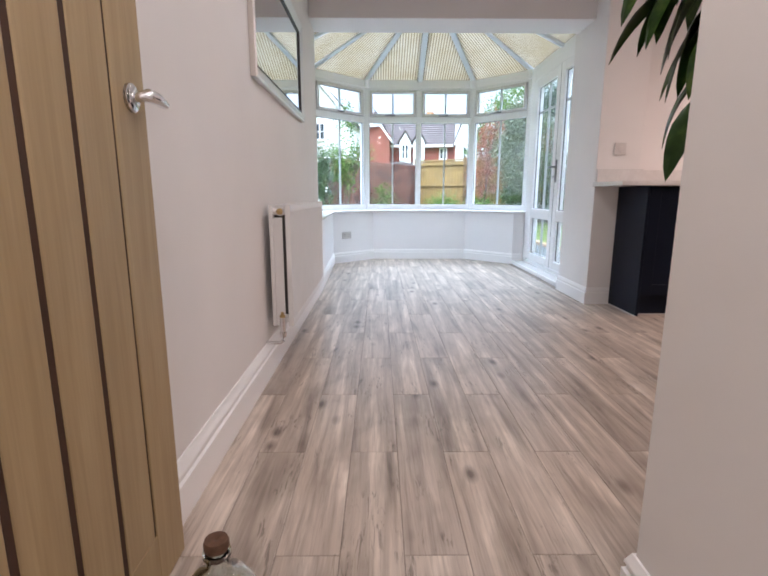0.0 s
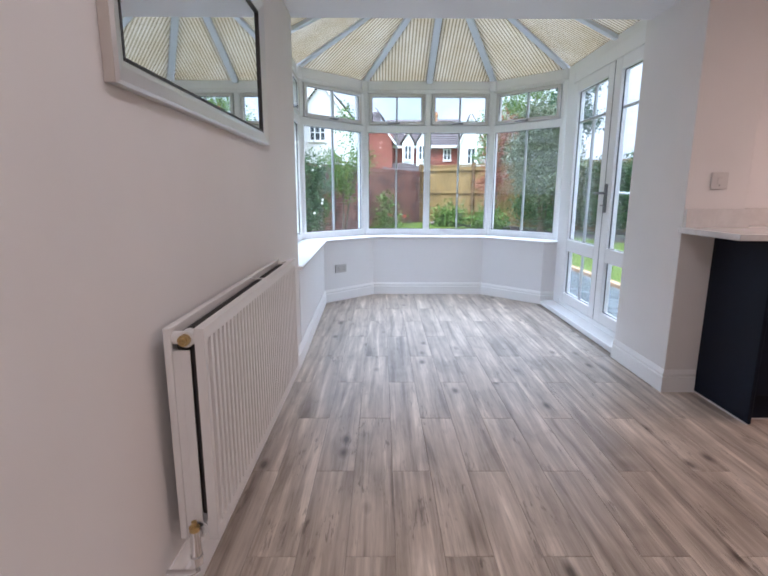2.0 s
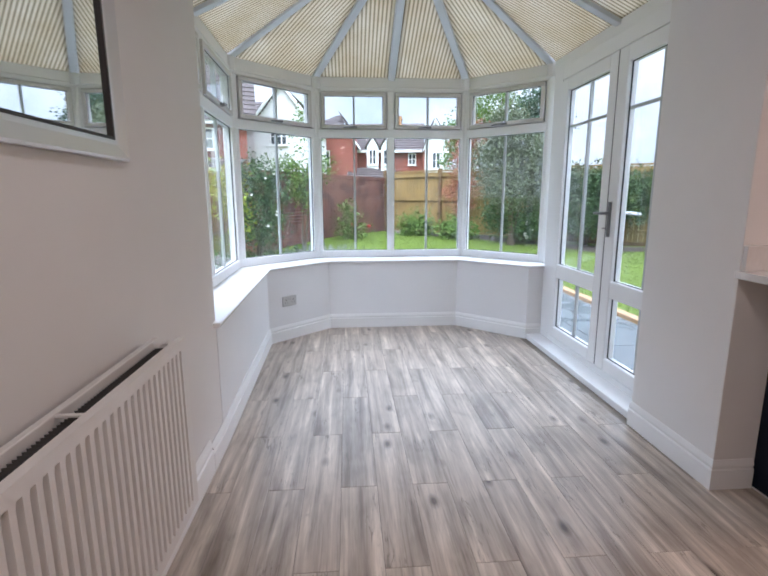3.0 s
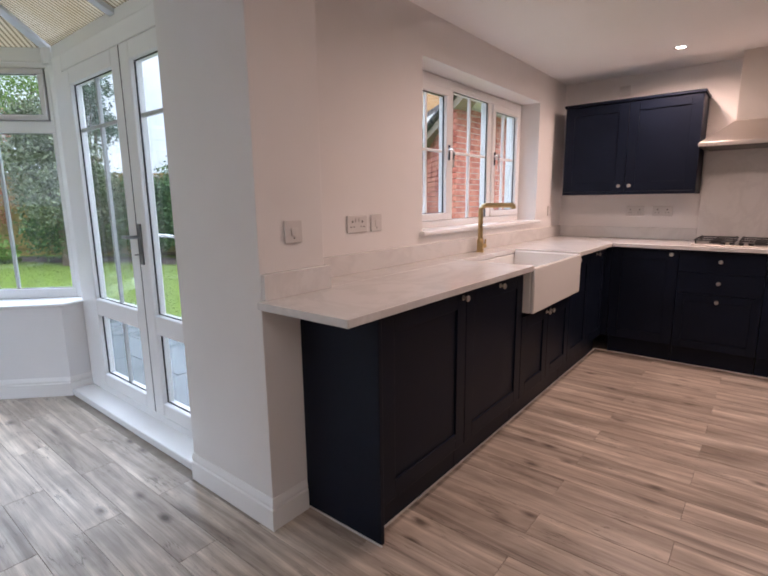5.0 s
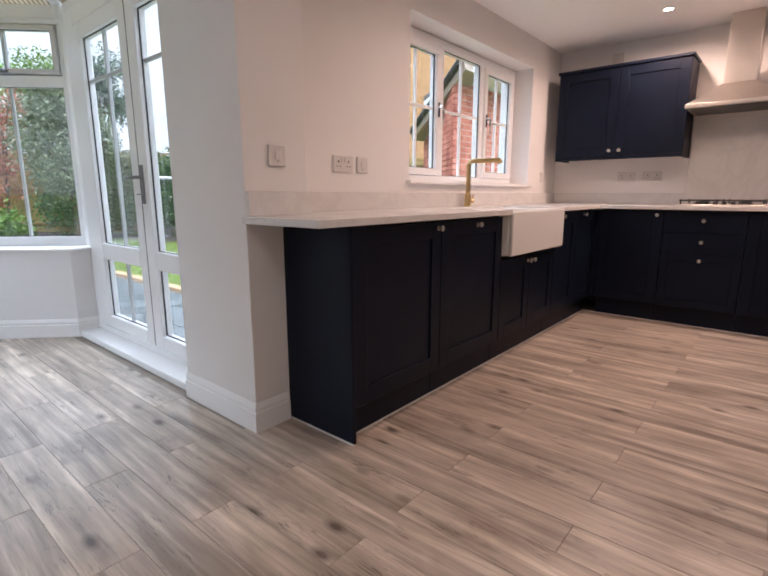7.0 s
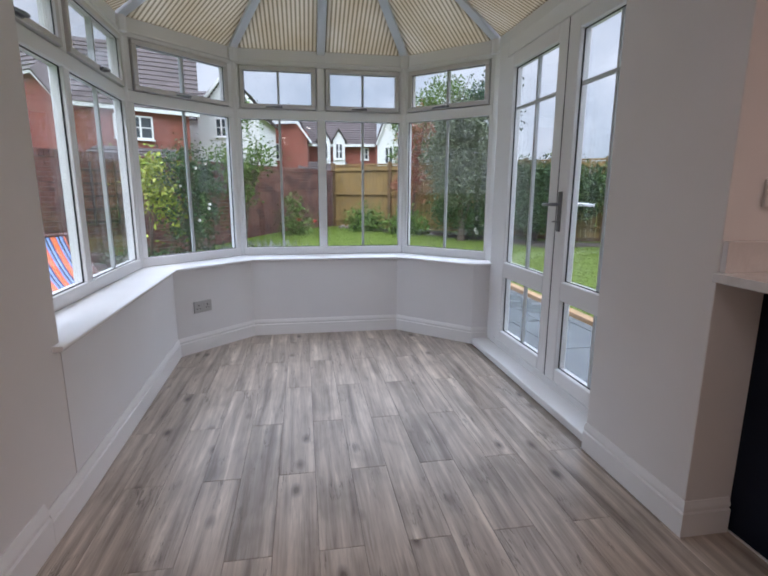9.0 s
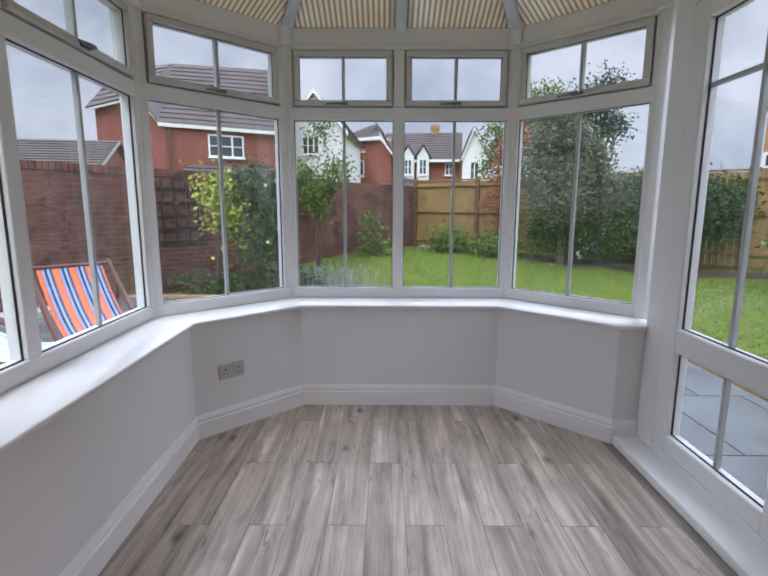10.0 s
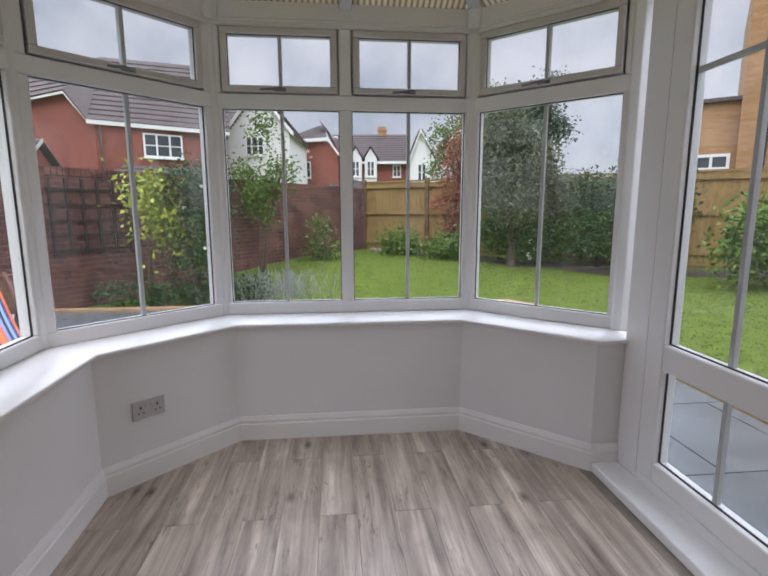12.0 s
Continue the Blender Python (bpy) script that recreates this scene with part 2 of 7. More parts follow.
def polycarbonate():
    m, nodes, links, b = shader("ribbed_polycarbonate")
    nodes.remove(b)
    tc = nodes.new("ShaderNodeTexCoord")
    wave = nodes.new("ShaderNodeTexWave")
    wave.wave_type, wave.bands_direction = 'BANDS', 'X'
    wave.inputs["Scale"].default_value = 10.0
    wave.inputs["Distortion"].default_value = 0.0
    links.new(tc.outputs["Object"], wave.inputs["Vector"])
    stripes = ramp_of(nodes, links, wave.outputs["Fac"], [(0.12, (0.28, 0.252, 0.20)), (0.42, (0.55, 0.515, 0.435)), (0.8, (0.69, 0.66, 0.58))])
    dirt = noise_tex(nodes, links, tc.outputs["Object"], 2.2, 5)
    stain = ramp_of(nodes, links, dirt, [(0.3, (0.80, 0.74, 0.62)), (0.65, (1.0, 1.0, 1.0))])
    c = mixed(nodes, links, 1.0, stripes, stain, 'MULTIPLY')
    tl, df, mx = nodes.new("ShaderNodeBsdfTranslucent"), nodes.new("ShaderNodeBsdfDiffuse"), nodes.new("ShaderNodeMixShader")
    mx.inputs[0].default_value = 0.42
    links.new(c, tl.inputs[0])
    links.new(c, df.inputs[0])
    links.new(tl.outputs[0], mx.inputs[1])
    links.new(df.outputs[0], mx.inputs[2])
    links.new(mx.outputs[0], nodes["Material Output"].inputs[0])
    return m


def leaf_mat(name, dark, mid, light, per_object=False):
    m, nodes, links, b = shader(name)
    vec = coords(nodes, links, per_object=per_object)
    n = noise_tex(nodes, links, vec, 9.0, 4, 0.7)
    links.new(ramp_of(nodes, links, n, [(0.3, dark), (0.5, mid), (0.72, light)]), b.inputs["Base Color"])
    b.inputs["Roughness"].default_value = 0.55
    b.inputs["Specular IOR Level"].default_value = 0.2
    return m


def quartz():
    m, nodes, links, b = shader("white_quartz")
    vec = coords(nodes, links)
    v = noise_tex(nodes, links, vec, 1.6, 8, 0.62, 2.2)
    veins = ramp_of(nodes, links, v, [(0.42, (0.715, 0.70, 0.685)), (0.495, (0.665, 0.65, 0.635)), (0.57, (0.725, 0.71, 0.695))])
    links.new(veins, b.inputs["Base Color"])
    b.inputs["Roughness"].default_value = 0.16
    return m


def stripes(name, colours, pitch):
    """Woven deckchair canvas with stripes across its width (local x)."""
    m, nodes, links, b = shader(name)
    tc, sep = nodes.new("ShaderNodeTexCoord"), nodes.new("ShaderNodeSeparateXYZ")
    links.new(tc.outputs["Object"], sep.inputs[0])
    div, fr = nodes.new("ShaderNodeMath"), nodes.new("ShaderNodeMath")
    div.operation, fr.operation = 'DIVIDE', 'FRACT'
    div.inputs[1].default_value = pitch
    links.new(sep.outputs[0], div.inputs[0])
    links.new(div.outputs[0], fr.inputs[0])
    r = nodes.new("ShaderNodeValToRGB")
    r.color_ramp.interpolation = 'CONSTANT'
    el = r.color_ramp.elements
    while len(el) < len(colours):
        el.new(0.9)
    for i, (e, c) in enumerate(zip(el, colours)):
        e.position, e.color = i / len(colours), (*c, 1)
    links.new(fr.outputs[0], r.inputs[0])
    links.new(r.outputs[0], b.inputs["Base Color"])
    b.inputs["Roughness"].default_value = 0.9
    bumped(nodes, links, b, noise_tex(nodes, links, tc.outputs["Object"], 400, 2), 0.3, 0.001)
    return m


M_WALL = surface("warm_white_emulsion", (0.785, 0.765, 0.75), 0.75, vary=0.04, scale=1.2, fine=260, relief=0.12)
M_BAYWALL = surface("white_emulsion", (0.80, 0.795, 0.80), 0.75, vary=0.03, scale=1.5, fine=260, relief=0.10)
M_CEIL = surface("white_ceiling_paint", (0.84, 0.83, 0.82), 0.85, vary=0.03, scale=1.0, fine=200, relief=0.15)
M_TRIM = surface("white_satin_gloss", (0.86, 0.855, 0.85), 0.34, vary=0.012, scale=4, fine=150, relief=0.03, rough_vary=0.05)
M_UPVC = surface("white_upvc", (0.82, 0.82, 0.82), 0.30, vary=0.012, scale=3, fine=160, relief=0.015, rough_vary=0.05)
# white uPVC darkened in its colour for the shade on backlit vent sashes
M_GREYPVC = surface("shaded_white_upvc", (0.62, 0.60, 0.58), 0.35, vary=0.05, scale=6, fine=80, relief=0.04)
M_SILL = surface("glossy_white_sill", (0.88, 0.88, 0.88), 0.14, vary=0.02, scale=5, fine=60, relief=0.01, rough_vary=0.04)
M_SEAL = surface("black_rubber_seal", (0.015, 0.015, 0.016), 0.6, vary=0.2)
M_BAR = surface("grey_glazing_bar", (0.48, 0.50, 0.51), 0.4, vary=0.06)
M_TILE = wood_tile()
M_GROUT = surface("grey_grout", (0.30, 0.26, 0.222), 0.95, vary=0.2, scale=8, fine=300, relief=0.3)
M_OAK = oak()
# oak darkened to carry the shade inside the door grooves
M_GROOVE = surface("shaded_oak_groove", (0.05, 0.020, 0.008), 0.7, vary=0.25, scale=20)
M_CHROME = surface("polished_chrome", (0.78, 0.78, 0.79), 0.12, 1.0, vary=0.03, relief=0.0, rough_vary=0.05)
M_DULL = surface("dull_grey_metal", (0.20, 0.20, 0.205), 0.35, 0.9, vary=0.1, relief=0.02)
M_STEEL = surface("brushed_steel", (0.62, 0.58, 0.54), 0.34, 1.0, vary=0.06, scale=4, fine=300, relief=0.05)
M_BRASS = surface("brushed_brass", (0.56, 0.42, 0.20), 0.3, 1.0, vary=0.08, scale=20, relief=0.03)
M_NAVY = surface("navy_painted_wood", (0.0060, 0.0095, 0.0215), 0.42, vary=0.18, scale=3, fine=180, relief=0.06)
M_NAVY.node_tree.nodes["Principled BSDF"].inputs["Specular IOR Level"].default_value = 0.15
M_BLACK = surface("black_enamel", (0.012, 0.012, 0.013), 0.3, vary=0.2)
M_IRON = surface("cast_iron", (0.02, 0.02, 0.021), 0.6, vary=0.25, fine=300, relief=0.3)
M_BLKGLASS = surface("black_oven_glass", (0.006, 0.006, 0.007), 0.06, vary=0.1, relief=0, rough_vary=0.02)
M_QUARTZ = quartz()
M_CERAMIC = surface("white_fireclay", (0.80, 0.79, 0.77), 0.12, vary=0.02, relief=0.01, rough_vary=0.05)
M_RAD = surface("white_radiator_enamel", (0.76, 0.74, 0.72), 0.34, vary=0.03, scale=8, fine=90, relief=0.03)
M_FIN = surface("grey_radiator_fins", (0.10, 0.095, 0.09), 0.6, vary=0.2)
M_PLATE = surface("white_plastic", (0.74, 0.73, 0.71), 0.25, vary=0.03)
M_PALEPLATE = surface("pale_grey_plastic", (0.66, 0.635, 0.615), 0.3, vary=0.03)
M_GREYPLATE = surface("grey_plastic_plate", (0.50, 0.49, 0.48), 0.3, vary=0.05)
M_HOLE = surface("dark_socket_hole", (0.02, 0.02, 0.02), 0.8, vary=0.1)
M_SILVER = surface("silver_leaf_frame", (0.74, 0.74, 0.745), 0.33, 0.85, vary=0.015, scale=5, fine=200, relief=0.02, rough_vary=0.03)
M_DARKFRAME = surface("dark_frame_edge", (0.03, 0.028, 0.027), 0.45, vary=0.2)
M_MIRROR = surface("mirror_silver", (0.82, 0.83, 0.83), 0.015, 1.0, vary=0.01, relief=0, rough_vary=0.005)
M_GLASS = glass_pane()
M_BOTTLE = bottle_glass()
M_CORK = surface("brown_cork", (0.11, 0.055, 0.03), 0.8, vary=0.35, scale=60, fine=250, relief=0.4)
M_POLY = polycarbonate()
M_RAFTER = surface("grey_white_rafter", (0.66, 0.69, 0.72), 0.35, vary=0.05, relief=0.03)
# the lightest leaf tone is a glint put into the colour
M_DRAC = leaf_mat("dark_leaf_with_glints", (0.007, 0.020, 0.003), (0.018, 0.046, 0.007), (0.085, 0.13, 0.025), True)
M_DRAC.node_tree.nodes["Principled BSDF"].inputs["Roughness"].default_value = 0.32
M_DRAC.node_tree.nodes["Principled BSDF"].inputs["Specular IOR Level"].default_value = 0.22
M_STEMP = surface("plant_cane", (0.20, 0.15, 0.09), 0.8, vary=0.3, scale=20, relief=0.4)
M_POT = surface("mottled_brown_glaze", (0.24, 0.175, 0.115), 0.4, vary=0.5, scale=30, fine=120, relief=0.3)
M_SOIL = surface("potting_soil", (0.04, 0.028, 0.02), 0.95, vary=0.4, scale=40, relief=0.6)

# ---- mesh tools ----


class Build:
    """Gathers vertices and faces of one part, then makes the object."""

    def __init__(self):
        self.v, self.f, self.mi = [], [], []

    def add(self, verts, faces, mi=0):
        k = len(self.v)
        self.v += [tuple(p) for p in verts]
        self.f += [tuple(i + k for i in f) for f in faces]
        self.mi += [mi] * len(faces)
        return self

    def box(self, a, b, mi=0):
        (x0, y0, z0), (x1, y1, z1) = [min(p, q) for p, q in zip(a, b)], [max(p, q) for p, q in zip(a, b)]
        return self.add([(x0, y0, z0), (x1, y0, z0), (x1, y1, z0), (x0, y1, z0), (x0, y0, z1), (x1, y0, z1), (x1, y1, z1), (x0, y1, z1)],
                        [(0, 3, 2, 1), (4, 5, 6, 7), (0, 1, 5, 4), (1, 2, 6, 5), (2, 3, 7, 6), (3, 0, 4, 7)], mi)

    def prism(self, poly, z0, z1, mi=0):
        """poly: counter-clockwise (x, y) outline."""
        n = len(poly)
        return self.add([(x, y, z0) for x, y in poly] + [(x, y, z1) for x, y in poly],
                        [tuple(range(n - 1, -1, -1)), tuple(range(n, 2 * n))] + [(i, (i + 1) % n, n + (i + 1) % n, n + i) for i in range(n)], mi)

    def sweep(self, profile, path, mi=0, closed=False):
        """profile: (out, up) points carried along a plan path [(x, y)], out being to the right of travel; mitred."""
        pts = [Vector((p[0], p[1])) for p in path]
        n, k = len(pts), len(profile)
        verts = []
        for i in range(n):
            d0 = (pts[i] - pts[i - 1]).normalized() if i or closed else None
            d1 = (pts[(i + 1) % n] - pts[i]).normalized() if i < n - 1 or closed else None
            d0, d1 = d0 or d1, d1 or d0
            n0, n1 = Vector((d0.y, -d0.x)), Vector((d1.y, -d1.x))
            mit = (n0 + n1).normalized()
            mit /= max(0.3, mit.dot(n1))
            verts += [(pts[i].x + mit.x * o, pts[i].y + mit.y * o, u) for o, u in profile]
        faces = []
        for i in range(n if closed else n - 1):
            for j in range(k):
                a, b = i * k + j, i * k + (j + 1) % k
                c, d = ((i + 1) % n) * k + (j + 1) % k, ((i + 1) % n) * k + j
                faces.append((a, b, c, d))
        if not closed:
            faces += [tuple(range(k - 1, -1, -1)), tuple(range((n - 1) * k, n * k))]
        return self.add(verts, faces, mi)

    def tube(self, path, r, sides=8, mi=0, cap=True):
        pts = [Vector(p) for p in path]
        rs = r if isinstance(r, (list, tuple)) else [r] * len(pts)
        verts, up = [], Vector((0, 0, 1))
        for i, p in enumerate(pts):
            d = (pts[min(i + 1, len(pts) - 1)] - pts[max(i - 1, 0)]).normalized()
            ref = up if abs(d.z) < 0.9 else Vector((1, 0, 0))
            a = d.cross(ref).normalized()
            b = d.cross(a)
            verts += [p + (a * math.cos(t) + b * math.sin(t)) * rs[i] for t in (2 * math.pi * s / sides for s in range(sides))]
        faces = [(i * sides + s, i * sides + (s + 1) % sides, (i + 1) * sides + (s + 1) % sides, (i + 1) * sides + s) for i in range(len(pts) - 1) for s in range(sides)]
        if cap:
            faces += [tuple(range(sides)), tuple(range((len(pts) - 1) * sides, len(pts) * sides))]
        return self.add(verts, faces, mi)

    def lathe(self, profile, centre=(0, 0, 0), sides=24, mi=0, axis='z'):
        verts = []
        for r, h in profile:
            for s in range(sides):
                t = 2 * math.pi * s / sides
                p = (r * math.cos(t), r * math.sin(t), h)
                if axis == 'x':
                    p = (h, p[0], p[1])
                elif axis == 'y':
                    p = (p[1], h, p[0])
                verts.append((centre[0] + p[0], centre[1] + p[1], centre[2] + p[2]))
        k = len(profile)
        faces = [(i * sides + s, i * sides + (s + 1) % sides, (i + 1) * sides + (s + 1) % sides, (i + 1) * sides + s) for i in range(k - 1) for s in range(sides)]
        if profile[0][0] > 1e-6:
            faces.append(tuple(range(sides - 1, -1, -1)))
        if profile[-1][0] > 1e-6:
            faces.append(tuple(range((k - 1) * sides, k * sides)))
        return self.add(verts, faces, mi)

    def mesh(self, name, mats, smooth=False):
        me = bpy.data.meshes.new(name)
        me.from_pydata(self.v, [], self.f)
        for m in mats if isinstance(mats, (list, tuple)) else [mats]:
            me.materials.append(m)
        me.polygons.foreach_set("material_index", self.mi)
        me.update()
        bm = bmesh.new()
        bm.from_mesh(me)
        bmesh.ops.recalc_face_normals(bm, faces=bm.faces)
        bm.to_mesh(me)
        bm.free()
        if smooth:
            me.shade_smooth()
            me.set_sharp_from_angle(angle=radians(38))
        return me

    def ob(self, name, mats, parent=None, bevel=0.0, m=None, smooth=False, segs=2):
        o = new(name, self.mesh(name, mats, smooth))
        if m is not None:
            o.matrix_world = m
        if parent is not None:
            o.parent = parent
        if bevel:
            mod = o.modifiers.new("worn_edges", 'BEVEL')
            mod.width, mod.segments, mod.limit_method, mod.angle_limit = bevel, segs, 'ANGLE', radians(40)
            o.data.shade_smooth()
            o.data.set_sharp_from_angle(angle=radians(50))
        return o


def empty(name, m=None):
    o = new(name)
    if m is not None:
        o.matrix_world = m
    return o


def struct(o, label="", category=""):
    return tagged(o, label, category, kind="structure")


def offset_poly(pts, d):
    """An open plan line moved by d to the left of travel, mitred."""
    pts = [Vector(p) for p in pts]
    out = []
    for i, p in enumerate(pts):
        d0 = (p - pts[i - 1]).normalized() if i else None
        d1 = (pts[i + 1] - p).normalized() if i < len(pts) - 1 else None
        d0, d1 = d0 or d1, d1 or d0
        n0, n1 = Vector((-d0.y, d0.x)), Vector((-d1.y, d1.x))
        mit = (n0 + n1).normalized()
        out.append(tuple(p + mit * (d / max(0.3, mit.dot(n1)))))
    return out

# ---- structure of the house ----
CEIL = 2.335
LEFT = -0.465
A0, F1, F2, F3, F4, R0 = (-0.447, 4.25), (-0.49, 5.94), (-0.012, 6.41), (1.19, 6.41), (1.695, 5.92), (1.695, 4.27)
BAY = [A0, F1, F2, F3, F4]
BAYWALL = offset_poly(BAY + [(1.9, 5.92)], 0.015)
OUTLINE = BAY + [R0]

struct(Build().prism([(-0.62, -1.7), (5.6, -1.7), (5.6, 4.0), (1.84, 4.0), (1.84, 5.95), (1.28, 6.48), (-0.06, 6.48), (-0.62, 6.0)], -0.08, -0.0016).ob("floor", M_GROUT), "grout bed under pale wood-look floor tiles", "floor")

b = Build()
b.box((LEFT - 0.25, -1.6, 0), (LEFT, 4.25, CEIL))
struct(b.ob("wall_west", M_WALL), "plain warm white painted plaster wall", "wall")
struct(Build().box((LEFT, -1.75, 0), (0.58, -1.6, CEIL)).ob("wall_hall_end", M_WALL), "plain warm white painted hall wall", "wall")
struct(Build().prism([(0.58, -1.75), (0.70, -1.75), (0.70, 0.795), (5.41, 0.795), (5.41, 0.91), (0.58, 0.91)], 0, CEIL).ob("wall_south", M_WALL, bevel=0.004), "plain warm white painted partition wall", "wall")
struct(Build().box((5.41, 0.795, 0), (5.66, 4.22, CEIL)).ob("wall_east", M_WALL), "plain warm white painted kitchen wall", "wall")
KX0, KX1, KZ0, KZ1, KY = 3.013, 4.78, 1.085, 2.093, 3.92
b = Build()
b.box((2.01, KY, 0), (KX0, 4.22, CEIL)).box((KX1, KY, 0), (5.41, 4.22, CEIL))
b.box((KX0, KY, 0), (KX1, 4.22, KZ0)).box((KX0, KY, KZ1), (KX1, 4.22, CEIL))
struct(b.ob("wall_north", M_WALL), "warm white kitchen wall with a window opening", "wall")
struct(Build().prism([(1.685, 3.73), (2.01, 3.73), (2.01, 4.14), (1.815, 4.14), (1.815, 4.32), (1.685, 4.32)], 0, CEIL).ob("wall_pier", M_WALL, bevel=0.003), "white painted pier beside the garden doors", "wall")
struct(Build().box((LEFT, 3.94, 2.13), (1.685, 4.27, CEIL)).ob("ceiling_beam", M_BAYWALL, bevel=0.003), "white boxed beam across the conservatory opening", "beam")
struct(Build().box((-0.9, 4.0, CEIL + 0.06), (2.2, 4.25, 3.4)).ob("wall_upper", M_BAYWALL), "white rendered house wall above the conservatory", "wall")
struct(Build().box((LEFT - 0.25, -1.75, CEIL), (5.66, 4.25, CEIL + 0.06)).ob("ceiling", M_CEIL), "smooth white ceiling", "ceiling")

# dwarf wall of the bay
b = Build()
inner, outer = BAYWALL, offset_poly(OUTLINE, 0.34)[:5] + [(2.03, 6.0)]
for i in range(5):
    q = [inner[i], inner[i + 1], outer[i + 1], outer[i]]
    b.prism(q if i < 4 else [inner[4], inner[5], (1.9, 6.06), outer[4]], -0.25, 0.62)
struct(b.ob("wall_bay", M_BAYWALL), "low white painted wall under the bay windows", "wall")

SKIRT = [(0, 0), (0.017, 0), (0.017, 0.088), (0.0105, 0.092), (0.0105, 0.099), (0.0145, 0.104), (0.0135, 0.110), (0.006, 0.127), (0.005, 0.130), (0, 0.130)]
TALL = [(0, 0), (0.020, 0), (0.020, 0.104), (0.0125, 0.109), (0.0125, 0.117), (0.0165, 0.123), (0.0155, 0.130), (0.0085, 0.146), (0.005, 0.157), (0.004, 0.16), (0, 0.16)]
struct(Build().sweep(TALL, [(LEFT, -1.6), (LEFT, 4.02)]).ob("baseboard_west", M_TRIM), "white moulded skirting board", "skirting")
struct(Build().sweep(SKIRT, [(LEFT + 0.004, 4.02)] + BAYWALL[:5] + [(1.86, 5.935)]).ob("baseboard_bay", M_TRIM), "white moulded skirting board", "skirting")
struct(Build().sweep(SKIRT, [(1.685, 4.318), (1.685, 3.73), (1.858, 3.73)]).ob("baseboard_pier", M_TRIM), "white moulded skirting board", "skirting")
struct(Build().sweep(SKIRT, [(2.3, 0.91), (0.58, 0.91), (0.58, -1.6)]).ob("baseboard_south", M_TRIM), "white moulded skirting board", "skirting")

# window board of the bay
SILLP = [(0.014, 0.628), (0.018, 0.634), (0.018, 0.640), (0.012, 0.645), (-0.25, 0.645), (-0.25, 0.622), (0.010, 0.622)]
struct(Build().sweep(SILLP, [(-0.446, 4.20)] + BAY[1:] + [(1.875, 5.925)]).ob("window_board", M_SILL, bevel=0.002), "glossy white window board of the bay", "window sill")


# ---- bay windows ----
def along(p, q):
    """Local x from p to q, local y outwards (left of travel)."""
    u = (Vector(q) - Vector(p)).normalized()
    m = Matrix(((u.x, -u.y, 0, p[0]), (u.y, u.x, 0, p[1]), (0, 0, 1, 0), (0, 0, 0, 1)))
    return m, (Vector(q) - Vector(p)).length


def pane(parent, m, u0, u1, z0, z1, name="pane", v=0.0):
    g = Build().box((u0 - 0.008, v - 0.009, z0 - 0.008), (u1 + 0.008, v + 0.009, z1 + 0.008)).ob(name, M_GLASS, m=m, parent=parent)
    g.visible_shadow = False
    return g


def seal(b, u0, u1, z0, z1, v0, v1, w=0.006):
    b.box((u0, v0, z0), (u0 + w, v1, z1)).box((u1 - w, v0, z0), (u1, v1, z1))
    b.box((u0 + w, v0, z0), (u1 - w, v1, z0 + w)).box((u0 + w, v0, z1 - w), (u1 - w, v1, z1))


BOT, LOW, TRA, VEN, TOP = 0.645, 0.715, 1.762, 1.838, 2.2


